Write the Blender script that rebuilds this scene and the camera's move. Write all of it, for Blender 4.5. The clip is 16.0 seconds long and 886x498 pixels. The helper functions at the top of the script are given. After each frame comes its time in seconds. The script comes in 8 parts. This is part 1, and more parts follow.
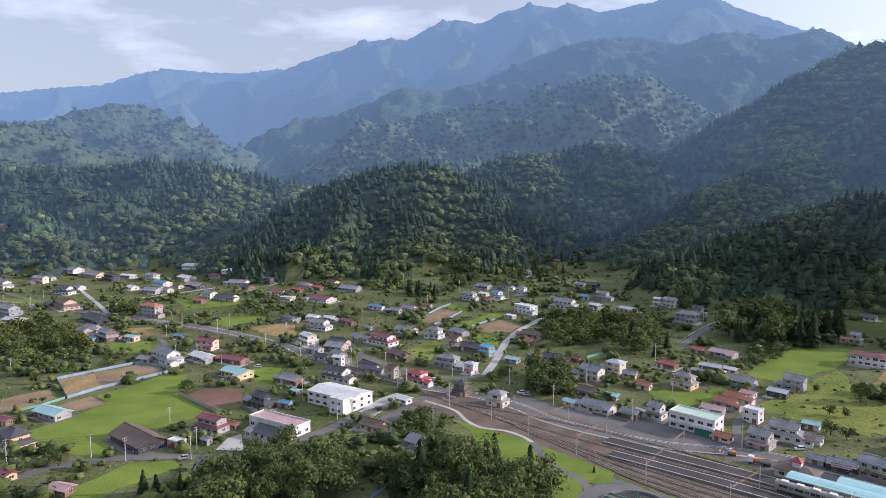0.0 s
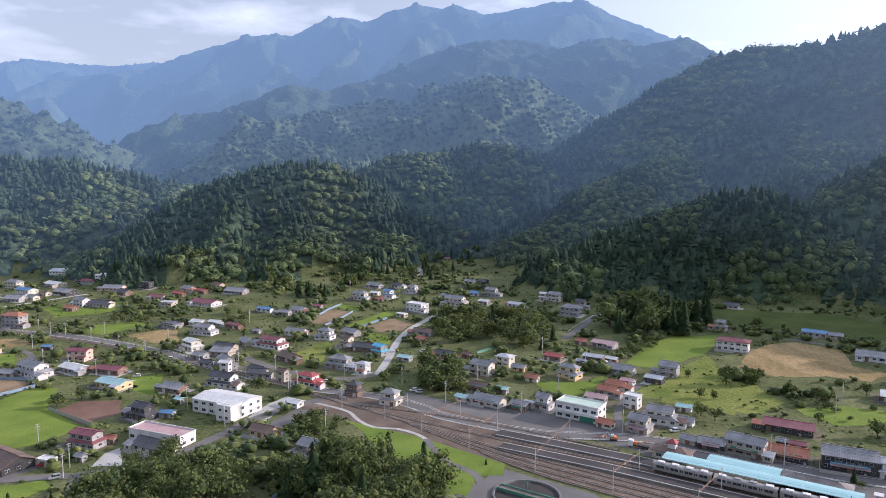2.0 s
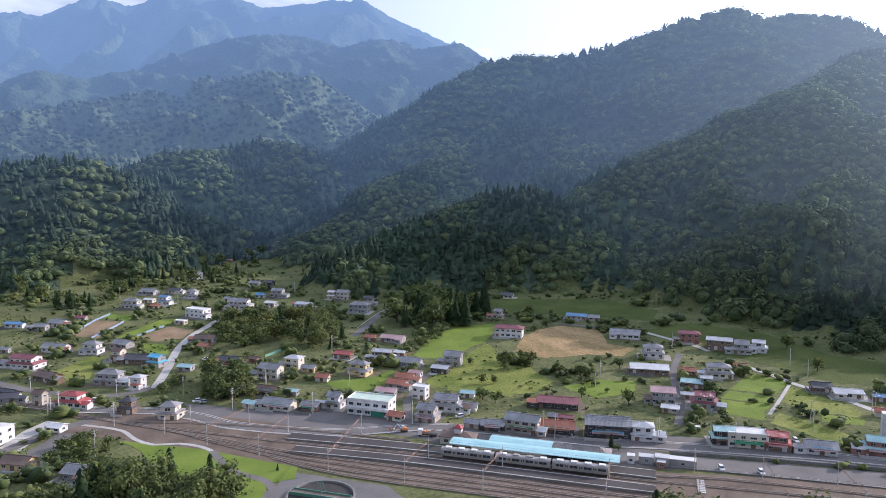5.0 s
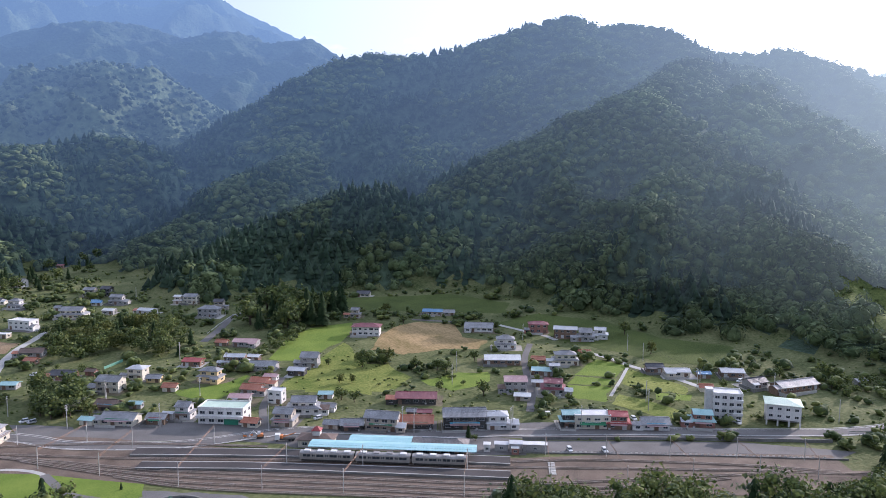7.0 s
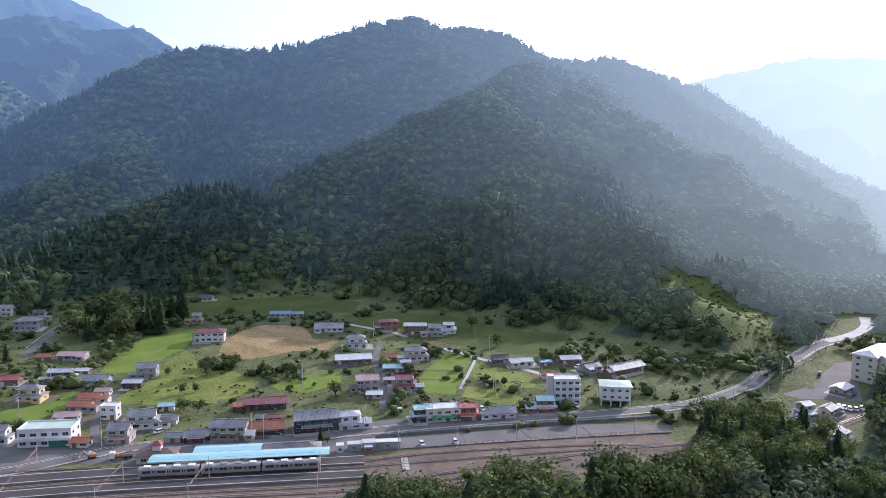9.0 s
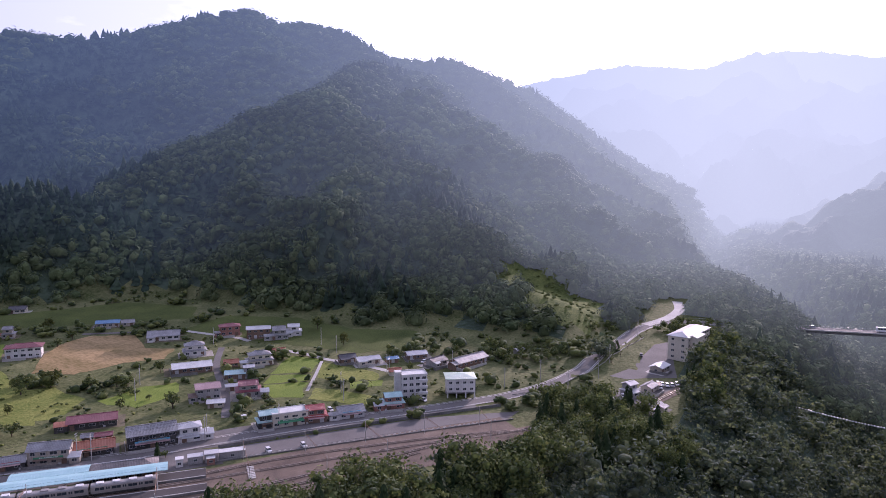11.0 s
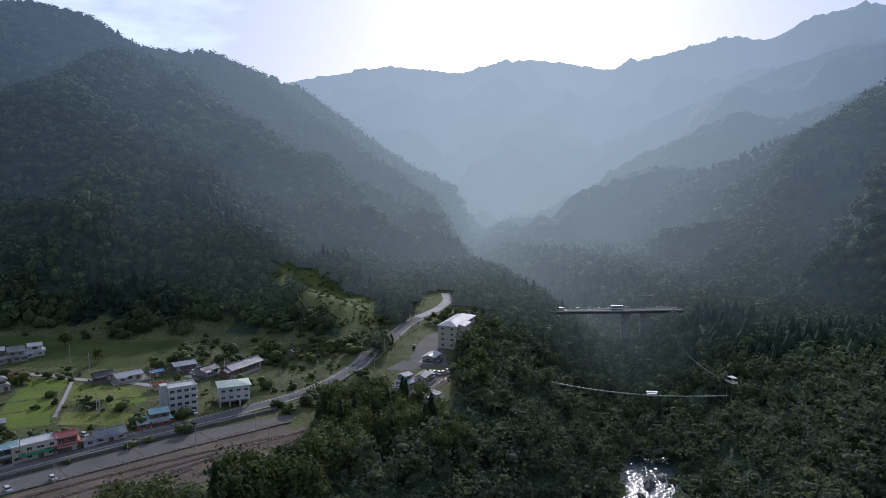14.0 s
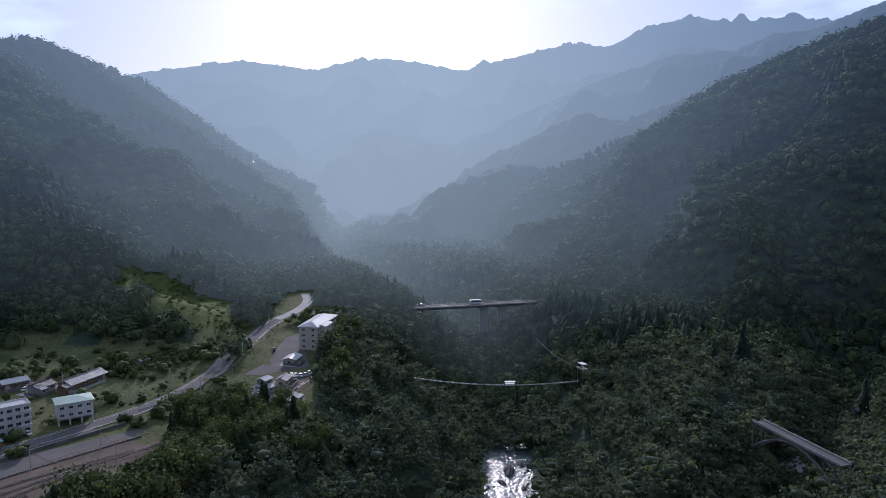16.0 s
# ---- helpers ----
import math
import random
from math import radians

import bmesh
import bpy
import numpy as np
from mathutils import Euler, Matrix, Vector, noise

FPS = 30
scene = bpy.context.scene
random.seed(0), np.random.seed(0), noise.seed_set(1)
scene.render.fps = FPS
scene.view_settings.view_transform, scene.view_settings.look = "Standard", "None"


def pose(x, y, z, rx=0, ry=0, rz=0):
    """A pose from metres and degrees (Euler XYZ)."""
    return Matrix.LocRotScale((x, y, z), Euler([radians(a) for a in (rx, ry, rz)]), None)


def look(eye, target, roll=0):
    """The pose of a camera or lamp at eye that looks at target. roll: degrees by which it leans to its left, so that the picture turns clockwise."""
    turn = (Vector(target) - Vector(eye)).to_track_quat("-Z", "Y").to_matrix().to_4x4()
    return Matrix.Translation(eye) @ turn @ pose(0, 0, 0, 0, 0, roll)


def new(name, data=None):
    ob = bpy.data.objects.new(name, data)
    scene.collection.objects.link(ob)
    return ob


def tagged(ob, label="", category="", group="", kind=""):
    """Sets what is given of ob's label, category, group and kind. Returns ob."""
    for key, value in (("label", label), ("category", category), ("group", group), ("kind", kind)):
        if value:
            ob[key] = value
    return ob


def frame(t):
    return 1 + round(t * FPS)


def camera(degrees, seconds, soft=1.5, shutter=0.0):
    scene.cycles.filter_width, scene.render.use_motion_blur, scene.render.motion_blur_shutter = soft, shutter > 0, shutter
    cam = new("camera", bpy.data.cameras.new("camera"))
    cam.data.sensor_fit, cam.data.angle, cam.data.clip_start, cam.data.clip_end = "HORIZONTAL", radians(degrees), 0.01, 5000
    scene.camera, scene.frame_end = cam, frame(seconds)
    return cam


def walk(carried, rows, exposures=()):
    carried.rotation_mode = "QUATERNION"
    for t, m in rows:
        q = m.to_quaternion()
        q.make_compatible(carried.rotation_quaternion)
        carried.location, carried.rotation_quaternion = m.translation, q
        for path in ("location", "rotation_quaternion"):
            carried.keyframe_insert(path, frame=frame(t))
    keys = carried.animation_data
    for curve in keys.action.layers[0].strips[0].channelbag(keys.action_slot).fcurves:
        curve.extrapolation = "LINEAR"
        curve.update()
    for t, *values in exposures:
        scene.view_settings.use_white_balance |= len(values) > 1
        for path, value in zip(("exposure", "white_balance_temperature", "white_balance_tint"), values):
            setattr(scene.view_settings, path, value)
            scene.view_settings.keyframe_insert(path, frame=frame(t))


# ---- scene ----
cam = camera(64.47, 16.0, soft=0.6)

# seconds, heading clockwise from north, tilt, lean: a drone that hovers 102 m over the station and turns
PATH = (
    (0.0, -0.00, -5.66, -0.07),
    (0.5, 2.11, -5.66, -0.09),
    (1.0, 4.27, -5.70, -0.08),
    (1.5, 6.60, -5.73, -0.07),
    (2.0, 8.95, -5.74, -0.05),
    (2.5, 11.36, -5.76, -0.10),
    (3.0, 13.76, -5.78, -0.06),
    (3.5, 16.43, -5.78, -0.15),
    (4.0, 19.96, -5.79, -0.16),
    (6.5, 34.84, -5.93, -0.21),
    (7.0, 38.06, -5.96, -0.18),
    (7.5, 41.21, -5.98, -0.21),
    (8.0, 44.27, -5.99, -0.26),
    (8.5, 47.34, -6.00, -0.23),
    (9.0, 50.40, -6.03, -0.22),
    (11.5, 66.24, -6.14, -0.17),
    (12.0, 69.35, -6.16, -0.11),
    (12.5, 72.44, -6.16, -0.10),
    (13.0, 75.54, -6.17, -0.10),
    (13.5, 78.71, -6.19, -0.07),
    (14.0, 81.60, -6.21, -0.08),
    (14.5, 84.48, -6.24, -0.06),
    (15.0, 87.35, -6.28, -0.06),
    (15.5, 90.22, -6.31, -0.10),
    (16.0, 93.01, -6.34, -0.11),
)

walk(cam, [(t, pose(0, 0, 102, 90 + tilt, lean, -heading)) for t, heading, tilt, lean in PATH],
     exposures=[(0.0, 0.15, 5750, 26), (4.2, 0.32, 5650, 27), (9.2, 0.3, 5450, 28), (11.3, -0.1, 5650, 50), (12.1, -0.55, 5600, 36), (12.4, -0.88, 5550, 22), (16.0, -0.92, 5150, 26)])

# ---- sky and sun: late afternoon, sun over the western gorge ----
SUN_AZIMUTH, SUN_HEIGHT = 88, 20
world = bpy.data.worlds.new("sky")
scene.world = world
world.use_nodes = True
wn, wl = world.node_tree.nodes, world.node_tree.links
background = wn["Background"]
sky = wn.new("ShaderNodeTexSky")
sky.sky_type = "NISHITA"
sky.sun_disc = False
sky.sun_elevation, sky.sun_rotation = radians(SUN_HEIGHT), radians(SUN_AZIMUTH)
sky.altitude, sky.air_density, sky.dust_density, sky.ozone_density = 300, 1.2, 2.0, 1.2
# thin broken cloud
wcoord = wn.new("ShaderNodeTexCoord")
wmap = wn.new("ShaderNodeMapping")
wmap.inputs["Scale"].default_value = (1.0, 1.0, 3.2)
cloud = wn.new("ShaderNodeTexNoise")
cloud.inputs["Scale"].default_value = 4.2
cloud.inputs["Detail"].default_value = 7
cloud.inputs["Roughness"].default_value = 0.55
cover = wn.new("ShaderNodeValToRGB")
cover.color_ramp.elements[0].position, cover.color_ramp.elements[1].position = 0.5, 0.72
cover.color_ramp.elements[0].color, cover.color_ramp.elements[1].color = (0.42, 0.42, 0.42, 1), (0.97, 0.95, 0.95, 1)
mixed = wn.new("ShaderNodeMix")
mixed.data_type = "RGBA"
aim, bright, veil = wn.new("ShaderNodeVectorMath"), wn.new("ShaderNodeMapRange"), wn.new("ShaderNodeVectorMath")
aim.operation, veil.operation = "DOT_PRODUCT", "SCALE"
aim.inputs[1].default_value = (math.sin(radians(SUN_AZIMUTH)) * math.cos(radians(SUN_HEIGHT)), math.cos(radians(SUN_AZIMUTH)) * math.cos(radians(SUN_HEIGHT)), math.sin(radians(SUN_HEIGHT)))
bright.interpolation_type = "SMOOTHSTEP"
bright.inputs["From Min"].default_value, bright.inputs["From Max"].default_value = 0.1, 1.0
bright.inputs["To Min"].default_value, bright.inputs["To Max"].default_value = 1.25, 2.8
veil.inputs[0].default_value = (8.8, 9.7, 9.9)
wl.new(wcoord.outputs["Generated"], aim.inputs[0])
wl.new(aim.outputs["Value"], bright.inputs["Value"])
wl.new(bright.outputs["Result"], veil.inputs["Scale"])
wl.new(veil.outputs["Vector"], mixed.inputs["B"])
wl.new(wcoord.outputs["Generated"], wmap.inputs["Vector"])
wl.new(wmap.outputs["Vector"], cloud.inputs["Vector"])
wl.new(cloud.outputs["Fac"], cover.inputs["Fac"])
wl.new(cover.outputs["Color"], mixed.inputs["Factor"])
wl.new(sky.outputs["Color"], mixed.inputs["A"])
wl.new(mixed.outputs["Result"], background.inputs["Color"])
background.inputs["Strength"].default_value = 0.078

sun = new("sun", bpy.data.lights.new("sun", "SUN"))
sun.data.energy, sun.data.angle, sun.data.color = 5.0, radians(0.6), (1.0, 0.87, 0.68)
az, el = radians(SUN_AZIMUTH), radians(SUN_HEIGHT)
sun.matrix_world = look((math.sin(az) * math.cos(el) * 500, math.cos(az) * math.cos(el) * 500, math.sin(el) * 500), (0, 0, 0))

# ---- materials ----
def material(name, dark, light, scale=1.0, rough=0.8, bump=0.3, fine=None, island=0.0, metal=0.0, coords="Object", stretch=(1, 1, 1), spec=0.4, sheen=0.0, leafy=0.0):
    """A surface whose colour wanders between two tones at two scales, with a fine relief; island: how far whole pieces differ; leafy: the share of light that leaves let through."""
    m = bpy.data.materials.new(name)
    m.use_nodes = True
    n, l = m.node_tree.nodes, m.node_tree.links
    bsdf = n["Principled BSDF"]
    bsdf.inputs["Roughness"].default_value, bsdf.inputs["Metallic"].default_value = rough, metal
    bsdf.inputs["Specular IOR Level"].default_value = spec
    tc, mp = n.new("ShaderNodeTexCoord"), n.new("ShaderNodeMapping")
    mp.inputs["Scale"].default_value = stretch
    l.new(tc.outputs[coords], mp.inputs["Vector"])
    big, small = n.new("ShaderNodeTexNoise"), n.new("ShaderNodeTexNoise")
    big.inputs["Scale"].default_value, big.inputs["Detail"].default_value = scale * 0.25, 3
    small.inputs["Scale"].default_value, small.inputs["Detail"].default_value = fine or scale * 3, 4
    mean = n.new("ShaderNodeMath")
    mean.operation = "ADD"
    half = n.new("ShaderNodeMapRange")
    half.inputs["From Min"].default_value, half.inputs["From Max"].default_value = 0.7, 1.3
    ramp = n.new("ShaderNodeMix")
    ramp.data_type = "RGBA"
    ramp.inputs["A"].default_value, ramp.inputs["B"].default_value = (*dark, 1), (*light, 1)
    for tex in (big, small):
        l.new(mp.outputs["Vector"], tex.inputs["Vector"])
    l.new(big.outputs["Fac"], mean.inputs[0])
    l.new(small.outputs["Fac"], mean.inputs[1])
    l.new(mean.outputs["Value"], half.inputs["Value"])
    l.new(half.outputs["Result"], ramp.inputs["Factor"])
    colour = ramp.outputs["Result"]
    if island:
        hsv, rnd = n.new("ShaderNodeHueSaturation"), n.new("ShaderNodeNewGeometry")
        vary = n.new("ShaderNodeMapRange")
        vary.inputs["To Min"].default_value, vary.inputs["To Max"].default_value = 1 - island, 1 + island
        hue = n.new("ShaderNodeMapRange")
        hue.inputs["To Min"].default_value, hue.inputs["To Max"].default_value = 0.5 + island * 0.06, 0.5 - island * 0.06
        l.new(rnd.outputs["Random Per Island"], vary.inputs["Value"])
        l.new(rnd.outputs["Random Per Island"], hue.inputs["Value"])
        l.new(vary.outputs["Result"], hsv.inputs["Value"])
        l.new(hue.outputs["Result"], hsv.inputs["Hue"])
        l.new(colour, hsv.inputs["Color"])
        colour = hsv.outputs["Color"]
    l.new(colour, bsdf.inputs["Base Color"])
    # blue-tinted sheen, standing in for haze over the foliage
    if sheen:
        bsdf.inputs["Sheen Weight"].default_value, bsdf.inputs["Sheen Roughness"].default_value = sheen, 0.55
        bsdf.inputs["Sheen Tint"].default_value = (0.62, 0.8, 1.0, 1)
    if bump:
        b = n.new("ShaderNodeBump")
        b.inputs["Strength"].default_value, b.inputs["Distance"].default_value = bump, 0.5 / (fine or scale * 3)
        l.new(small.outputs["Fac"], b.inputs["Height"])
        l.new(b.outputs["Normal"], bsdf.inputs["Normal"])
    if leafy:
        through_leaf, both = n.new("ShaderNodeBsdfTranslucent"), n.new("ShaderNodeMixShader")
        both.name = "leaf"
        both.inputs["Fac"].default_value = leafy
        l.new(colour, through_leaf.inputs["Color"])
        l.new(bsdf.outputs["BSDF"], both.inputs[1])
        l.new(through_leaf.outputs["BSDF"], both.inputs[2])
        l.new(both.outputs["Shader"], n["Material Output"].inputs["Surface"])
    return m


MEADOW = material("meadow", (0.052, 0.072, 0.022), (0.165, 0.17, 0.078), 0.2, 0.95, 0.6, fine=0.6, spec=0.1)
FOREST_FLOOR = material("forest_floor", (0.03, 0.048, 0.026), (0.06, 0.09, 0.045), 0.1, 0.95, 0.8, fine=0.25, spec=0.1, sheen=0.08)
NEAR_CEDAR = material("near_cedar_foliage", (0.026, 0.045, 0.026), (0.052, 0.082, 0.042), 0.3, 0.9, 1.0, fine=1.1, island=0.3, spec=0.15, sheen=0.3, leafy=0.45)
NEAR_BROADLEAF = material("near_broadleaf_foliage", (0.065, 0.09, 0.042), (0.15, 0.18, 0.075), 0.3, 0.9, 1.0, fine=1.0, island=0.35, spec=0.15, sheen=0.3, leafy=0.45)
ASPHALT = material("asphalt", (0.105, 0.099, 0.094), (0.18, 0.171, 0.162), 0.3, 0.9, 0.2, fine=6, spec=0.2)
BALLAST = material("rail_ballast", (0.07, 0.05, 0.036), (0.185, 0.14, 0.105), 0.4, 0.95, 0.5, fine=5)
WATER = material("river_water", (0.02, 0.05, 0.05), (0.03, 0.07, 0.07), 0.1, 0.3, 0.6, fine=0.5, spec=0.9)
RICE = material("rice_green", (0.095, 0.15, 0.02), (0.19, 0.245, 0.042), 0.25, 0.9, 0.6, fine=1.6, spec=0.15)
LAWN = material("lawn_grass", (0.085, 0.14, 0.022), (0.18, 0.235, 0.045), 0.3, 0.95, 0.4, fine=2.0, spec=0.1)
# grass darkened in colour to paint the mountain's shade on it
SHADE_GRASS = material("foot_meadow_in_shade", (0.045, 0.065, 0.018), (0.10, 0.125, 0.035), 0.2, 0.95, 0.5, fine=1.2, spec=0.1)
MIXED_GRASS = material("mixed_grass", (0.085, 0.125, 0.022), (0.24, 0.25, 0.07), 0.22, 0.95, 0.6, fine=0.8, spec=0.1)
SLOPE_GRASS = material("slope_grass", (0.05, 0.075, 0.02), (0.16, 0.185, 0.055), 0.3, 0.95, 1.0, fine=0.7, spec=0.1)
DRY_GRASS = material("dry_grass", (0.15, 0.12, 0.045), (0.38, 0.27, 0.14), 0.35, 0.95, 0.4, fine=1.2, stretch=(0.9, 0.25, 1), spec=0.1)
SOIL = material("tilled_soil", (0.16, 0.11, 0.065), (0.32, 0.24, 0.15), 0.3, 0.95, 0.6, fine=1.5, spec=0.1)
RED_SOIL = material("red_soil", (0.13, 0.075, 0.055), (0.22, 0.14, 0.11), 0.2, 0.95, 0.4, fine=2, spec=0.1)
CONCRETE = material("concrete", (0.30, 0.29, 0.27), (0.46, 0.45, 0.42), 0.3, 0.85, 0.2, fine=4)
DARK_CONCRETE = material("weathered_concrete", (0.10, 0.10, 0.095), (0.24, 0.235, 0.22), 0.5, 0.9, 0.3, fine=4, stretch=(1, 1, 0.3))
WHITE_PAINT = material("road_paint", (0.55, 0.55, 0.53), (0.8, 0.8, 0.78), 1, 0.7, 0.1)
RUST_STEEL = material("rusty_steel", (0.12, 0.07, 0.045), (0.24, 0.15, 0.10), 2, 0.6, 0.2, metal=0.4)
RAIL_STEEL = material("rail_steel", (0.34, 0.28, 0.23), (0.52, 0.44, 0.37), 2, 0.35, 0.1, metal=0.4)
SLEEPER = material("sleeper", (0.09, 0.065, 0.05), (0.22, 0.18, 0.15), 1.2, 0.9, 0.4, island=0.4)
GALVANISED = material("galvanised_steel", (0.34, 0.34, 0.33), (0.52, 0.52, 0.5), 2, 0.5, 0.1, metal=0.5)
POLE_CONCRETE = material("pole_concrete", (0.36, 0.35, 0.33), (0.52, 0.51, 0.48), 1.5, 0.8, 0.2)
BARK = material("bark", (0.05, 0.035, 0.025), (0.13, 0.10, 0.07), 2, 0.95, 0.6, stretch=(1, 1, 0.25))
NET_BLUE = material("blue_net", (0.15, 0.22, 0.31), (0.26, 0.34, 0.43), 1, 0.8, 0.2)
NET_GREEN = material("green_net", (0.10, 0.26, 0.19), (0.18, 0.36, 0.27), 1, 0.8, 0.2)


def glass(name, tint):
    m = bpy.data.materials.new(name)
    m.use_nodes = True
    b = m.node_tree.nodes["Principled BSDF"]
    b.inputs["Base Color"].default_value = (*tint, 1)
    b.inputs["Roughness"].default_value, b.inputs["Specular IOR Level"].default_value = 0.08, 0.8
    return m


PANE = glass("window_glass", (0.035, 0.045, 0.055))
FRAME = material("window_frame", (0.42, 0.42, 0.42), (0.6, 0.6, 0.6), 2, 0.5, 0.05, metal=0.3)


def roofing(name, dark, light, ribs, rough=0.6, metal=0.0, courses=True):
    """Roof covering with ribs down the slope and, for tiles, courses across it."""
    m = material(name, dark, light, 0.9, rough, 0.0, fine=2.6, metal=metal)
    n, l = m.node_tree.nodes, m.node_tree.links
    tc, wave = n.new("ShaderNodeTexCoord"), n.new("ShaderNodeTexWave")
    wave.bands_direction, wave.wave_profile = "X", "SIN" if courses else "SAW"
    wave.inputs["Scale"].default_value = 0.314 / ribs * 1.0
    wave.inputs["Distortion"].default_value = 0.05
    b = n.new("ShaderNodeBump")
    b.inputs["Strength"].default_value, b.inputs["Distance"].default_value = 0.7, 0.06
    l.new(tc.outputs["Object"], wave.inputs["Vector"])
    l.new(wave.outputs["Fac"], b.inputs["Height"])
    l.new(b.outputs["Normal"], n["Principled BSDF"].inputs["Normal"])
    return m


ROOFS = {
    "grey": (roofing("grey_tile", (0.16, 0.16, 0.165), (0.34, 0.34, 0.345), 0.5), "grey tiled"),
    "dark": (roofing("dark_tile", (0.045, 0.045, 0.05), (0.11, 0.11, 0.12), 0.5), "dark tiled"),
    "red": (roofing("red_metal", (0.26, 0.045, 0.045), (0.40, 0.10, 0.09), 0.6, 0.5, courses=False), "red metal"),
    "maroon": (roofing("maroon_metal", (0.15, 0.04, 0.05), (0.26, 0.09, 0.10), 0.6, 0.5, courses=False), "maroon metal"),
    "pink": (roofing("faded_pink_metal", (0.36, 0.22, 0.22), (0.52, 0.36, 0.35), 0.6, 0.6, courses=False), "faded pinkish metal"),
    "brown": (roofing("brown_tile", (0.10, 0.065, 0.05), (0.20, 0.14, 0.11), 0.5), "brown"),
    "rust": (roofing("rust_tile", (0.28, 0.09, 0.05), (0.44, 0.20, 0.13), 0.5), "rust-red"),
    "blue": (roofing("blue_metal", (0.06, 0.16, 0.30), (0.14, 0.28, 0.44), 0.6, 0.45, courses=False), "blue metal"),
    "azure": (roofing("azure_metal", (0.06, 0.34, 0.52), (0.14, 0.46, 0.64), 0.6, 0.45, courses=False), "bright azure metal"),
    "teal": (roofing("teal_metal", (0.24, 0.42, 0.42), (0.40, 0.57, 0.57), 0.6, 0.5, courses=False), "pale teal metal"),
    "turquoise": (roofing("turquoise_metal", (0.25, 0.47, 0.49), (0.36, 0.58, 0.60), 1.0, 0.5, courses=False), "pale turquoise metal"),
    "green": (roofing("pale_green_metal", (0.38, 0.50, 0.40), (0.54, 0.64, 0.54), 0.8, 0.5, courses=False), "pale green metal"),
    "white": (roofing("white_metal", (0.48, 0.48, 0.47), (0.70, 0.70, 0.68), 0.7, 0.5, courses=False), "white metal"),
    "silver": (roofing("silver_metal", (0.36, 0.37, 0.385), (0.54, 0.55, 0.565), 0.7, 0.6, 0.0, courses=False), "light grey metal"),
}


def plaster(name, dark, light):
    return material(name, dark, light, 0.8, 0.9, 0.15, fine=3, stretch=(1, 1, 0.35))


WALLS = {
    "white": plaster("white_wall", (0.46, 0.45, 0.43), (0.70, 0.69, 0.67)),
    "cream": plaster("cream_wall", (0.46, 0.42, 0.34), (0.64, 0.60, 0.50)),
    "beige": plaster("beige_wall", (0.30, 0.26, 0.21), (0.48, 0.43, 0.36)),
    "brown": plaster("brown_timber_wall", (0.11, 0.07, 0.05), (0.25, 0.17, 0.12)),
    "yellow": plaster("yellow_wall", (0.48, 0.36, 0.18), (0.64, 0.50, 0.28)),
    "black": plaster("black_timber_wall", (0.025, 0.025, 0.027), (0.08, 0.078, 0.075)),
    "grey": plaster("grey_wall", (0.22, 0.215, 0.21), (0.38, 0.37, 0.36)),
    "peach": plaster("peach_wall", (0.48, 0.34, 0.26), (0.64, 0.48, 0.40)),
    "brick": plaster("brick_red_wall", (0.22, 0.10, 0.08), (0.36, 0.19, 0.15)),
}

GRAVEL = material("pale_gravel", (0.20, 0.185, 0.16), (0.36, 0.34, 0.30), 0.4, 0.95, 0.4, fine=4)
GARDEN = material("garden_earth", (0.07, 0.065, 0.035), (0.19, 0.16, 0.10), 0.5, 0.95, 0.5, fine=2)

# ---- the valley floor, the gorge and the hills, as one sheet ----
FAR_NORTH = [(-2677, 3235, 424), (-2444, 3415, 491), (-2213, 3569, 528), (-2020, 3681, 565), (-1809, 3790, 599), (-1604, 3881, 681), (-1524, 3913, 701), (-1361, 3973, 692), (-1130, 4044, 696), (-918, 4098, 730), (-668, 4146, 696)]
FAR_PEAKS = [(-1364, 3223, 425), (-1182, 3294, 527), (-1016, 3349, 555), (-817, 3403, 589), (-635, 3441, 674), (-421, 3474, 747), (-258, 3490, 782), (-176, 3495, 772), (-67, 3499, 838), (69, 3499, 870), (179, 3495, 853), (314, 3485, 904), (422, 3474, 939), (541, 3457, 919), (607, 3446, 932), (737, 3421, 890), (862, 3391, 901), (961, 3365, 908), (1020, 3347, 934), (1125, 3313, 941), (1263, 3264, 896), (1394, 3210, 835), (1560, 3132, 753), (1751, 3030, 655), (1924, 2923, 557)]
FAR_WEST = [(2765, 1400, 316), (2840, 1241, 410), (2905, 1080, 480), (2969, 889, 521), (3025, 674, 555), (3076, 378, 525), (3086, 283, 558), (3098, 79, 583), (3098, -102, 557), (3090, -248, 533), (3057, -512, 597), (3025, -675, 629), (2979, -856, 623), (2932, -1006, 689), (2870, -1169, 723), (2811, -1306, 686), (2720, -1486, 696), (2652, -1604, 662), (2522, -1801, 599)]
FAR_WEST_SPUR = [(2425, 609, 50), (2454, 480, 127), (2481, 309, 205), (2475, 152, 240), (2460, -4, 247), (2435, -159, 223), (2375, -346, 164)]
HIGH_RIDGE = [(-140, 2095, 198), (-40, 2120, 274), (78, 2149, 344), (199, 2171, 430), (293, 2180, 482), (450, 2154, 524), (576, 2123, 526), (677, 2072, 494), (763, 2042, 513), (814, 2012, 519), (877, 1974, 490), (936, 1936, 489), (983, 1912, 501), (1054, 1874, 456), (1121, 1835, 401), (1204, 1781, 337)]
LEFT_DARK = [(-1143, 1390, 188), (-1050, 1462, 209), (-951, 1528, 225), (-897, 1561, 232), (-859, 1582, 239), (-808, 1608, 264), (-755, 1634, 281), (-701, 1658, 274), (-627, 1666, 237), (-551, 1671, 176), (-474, 1674, 126)]
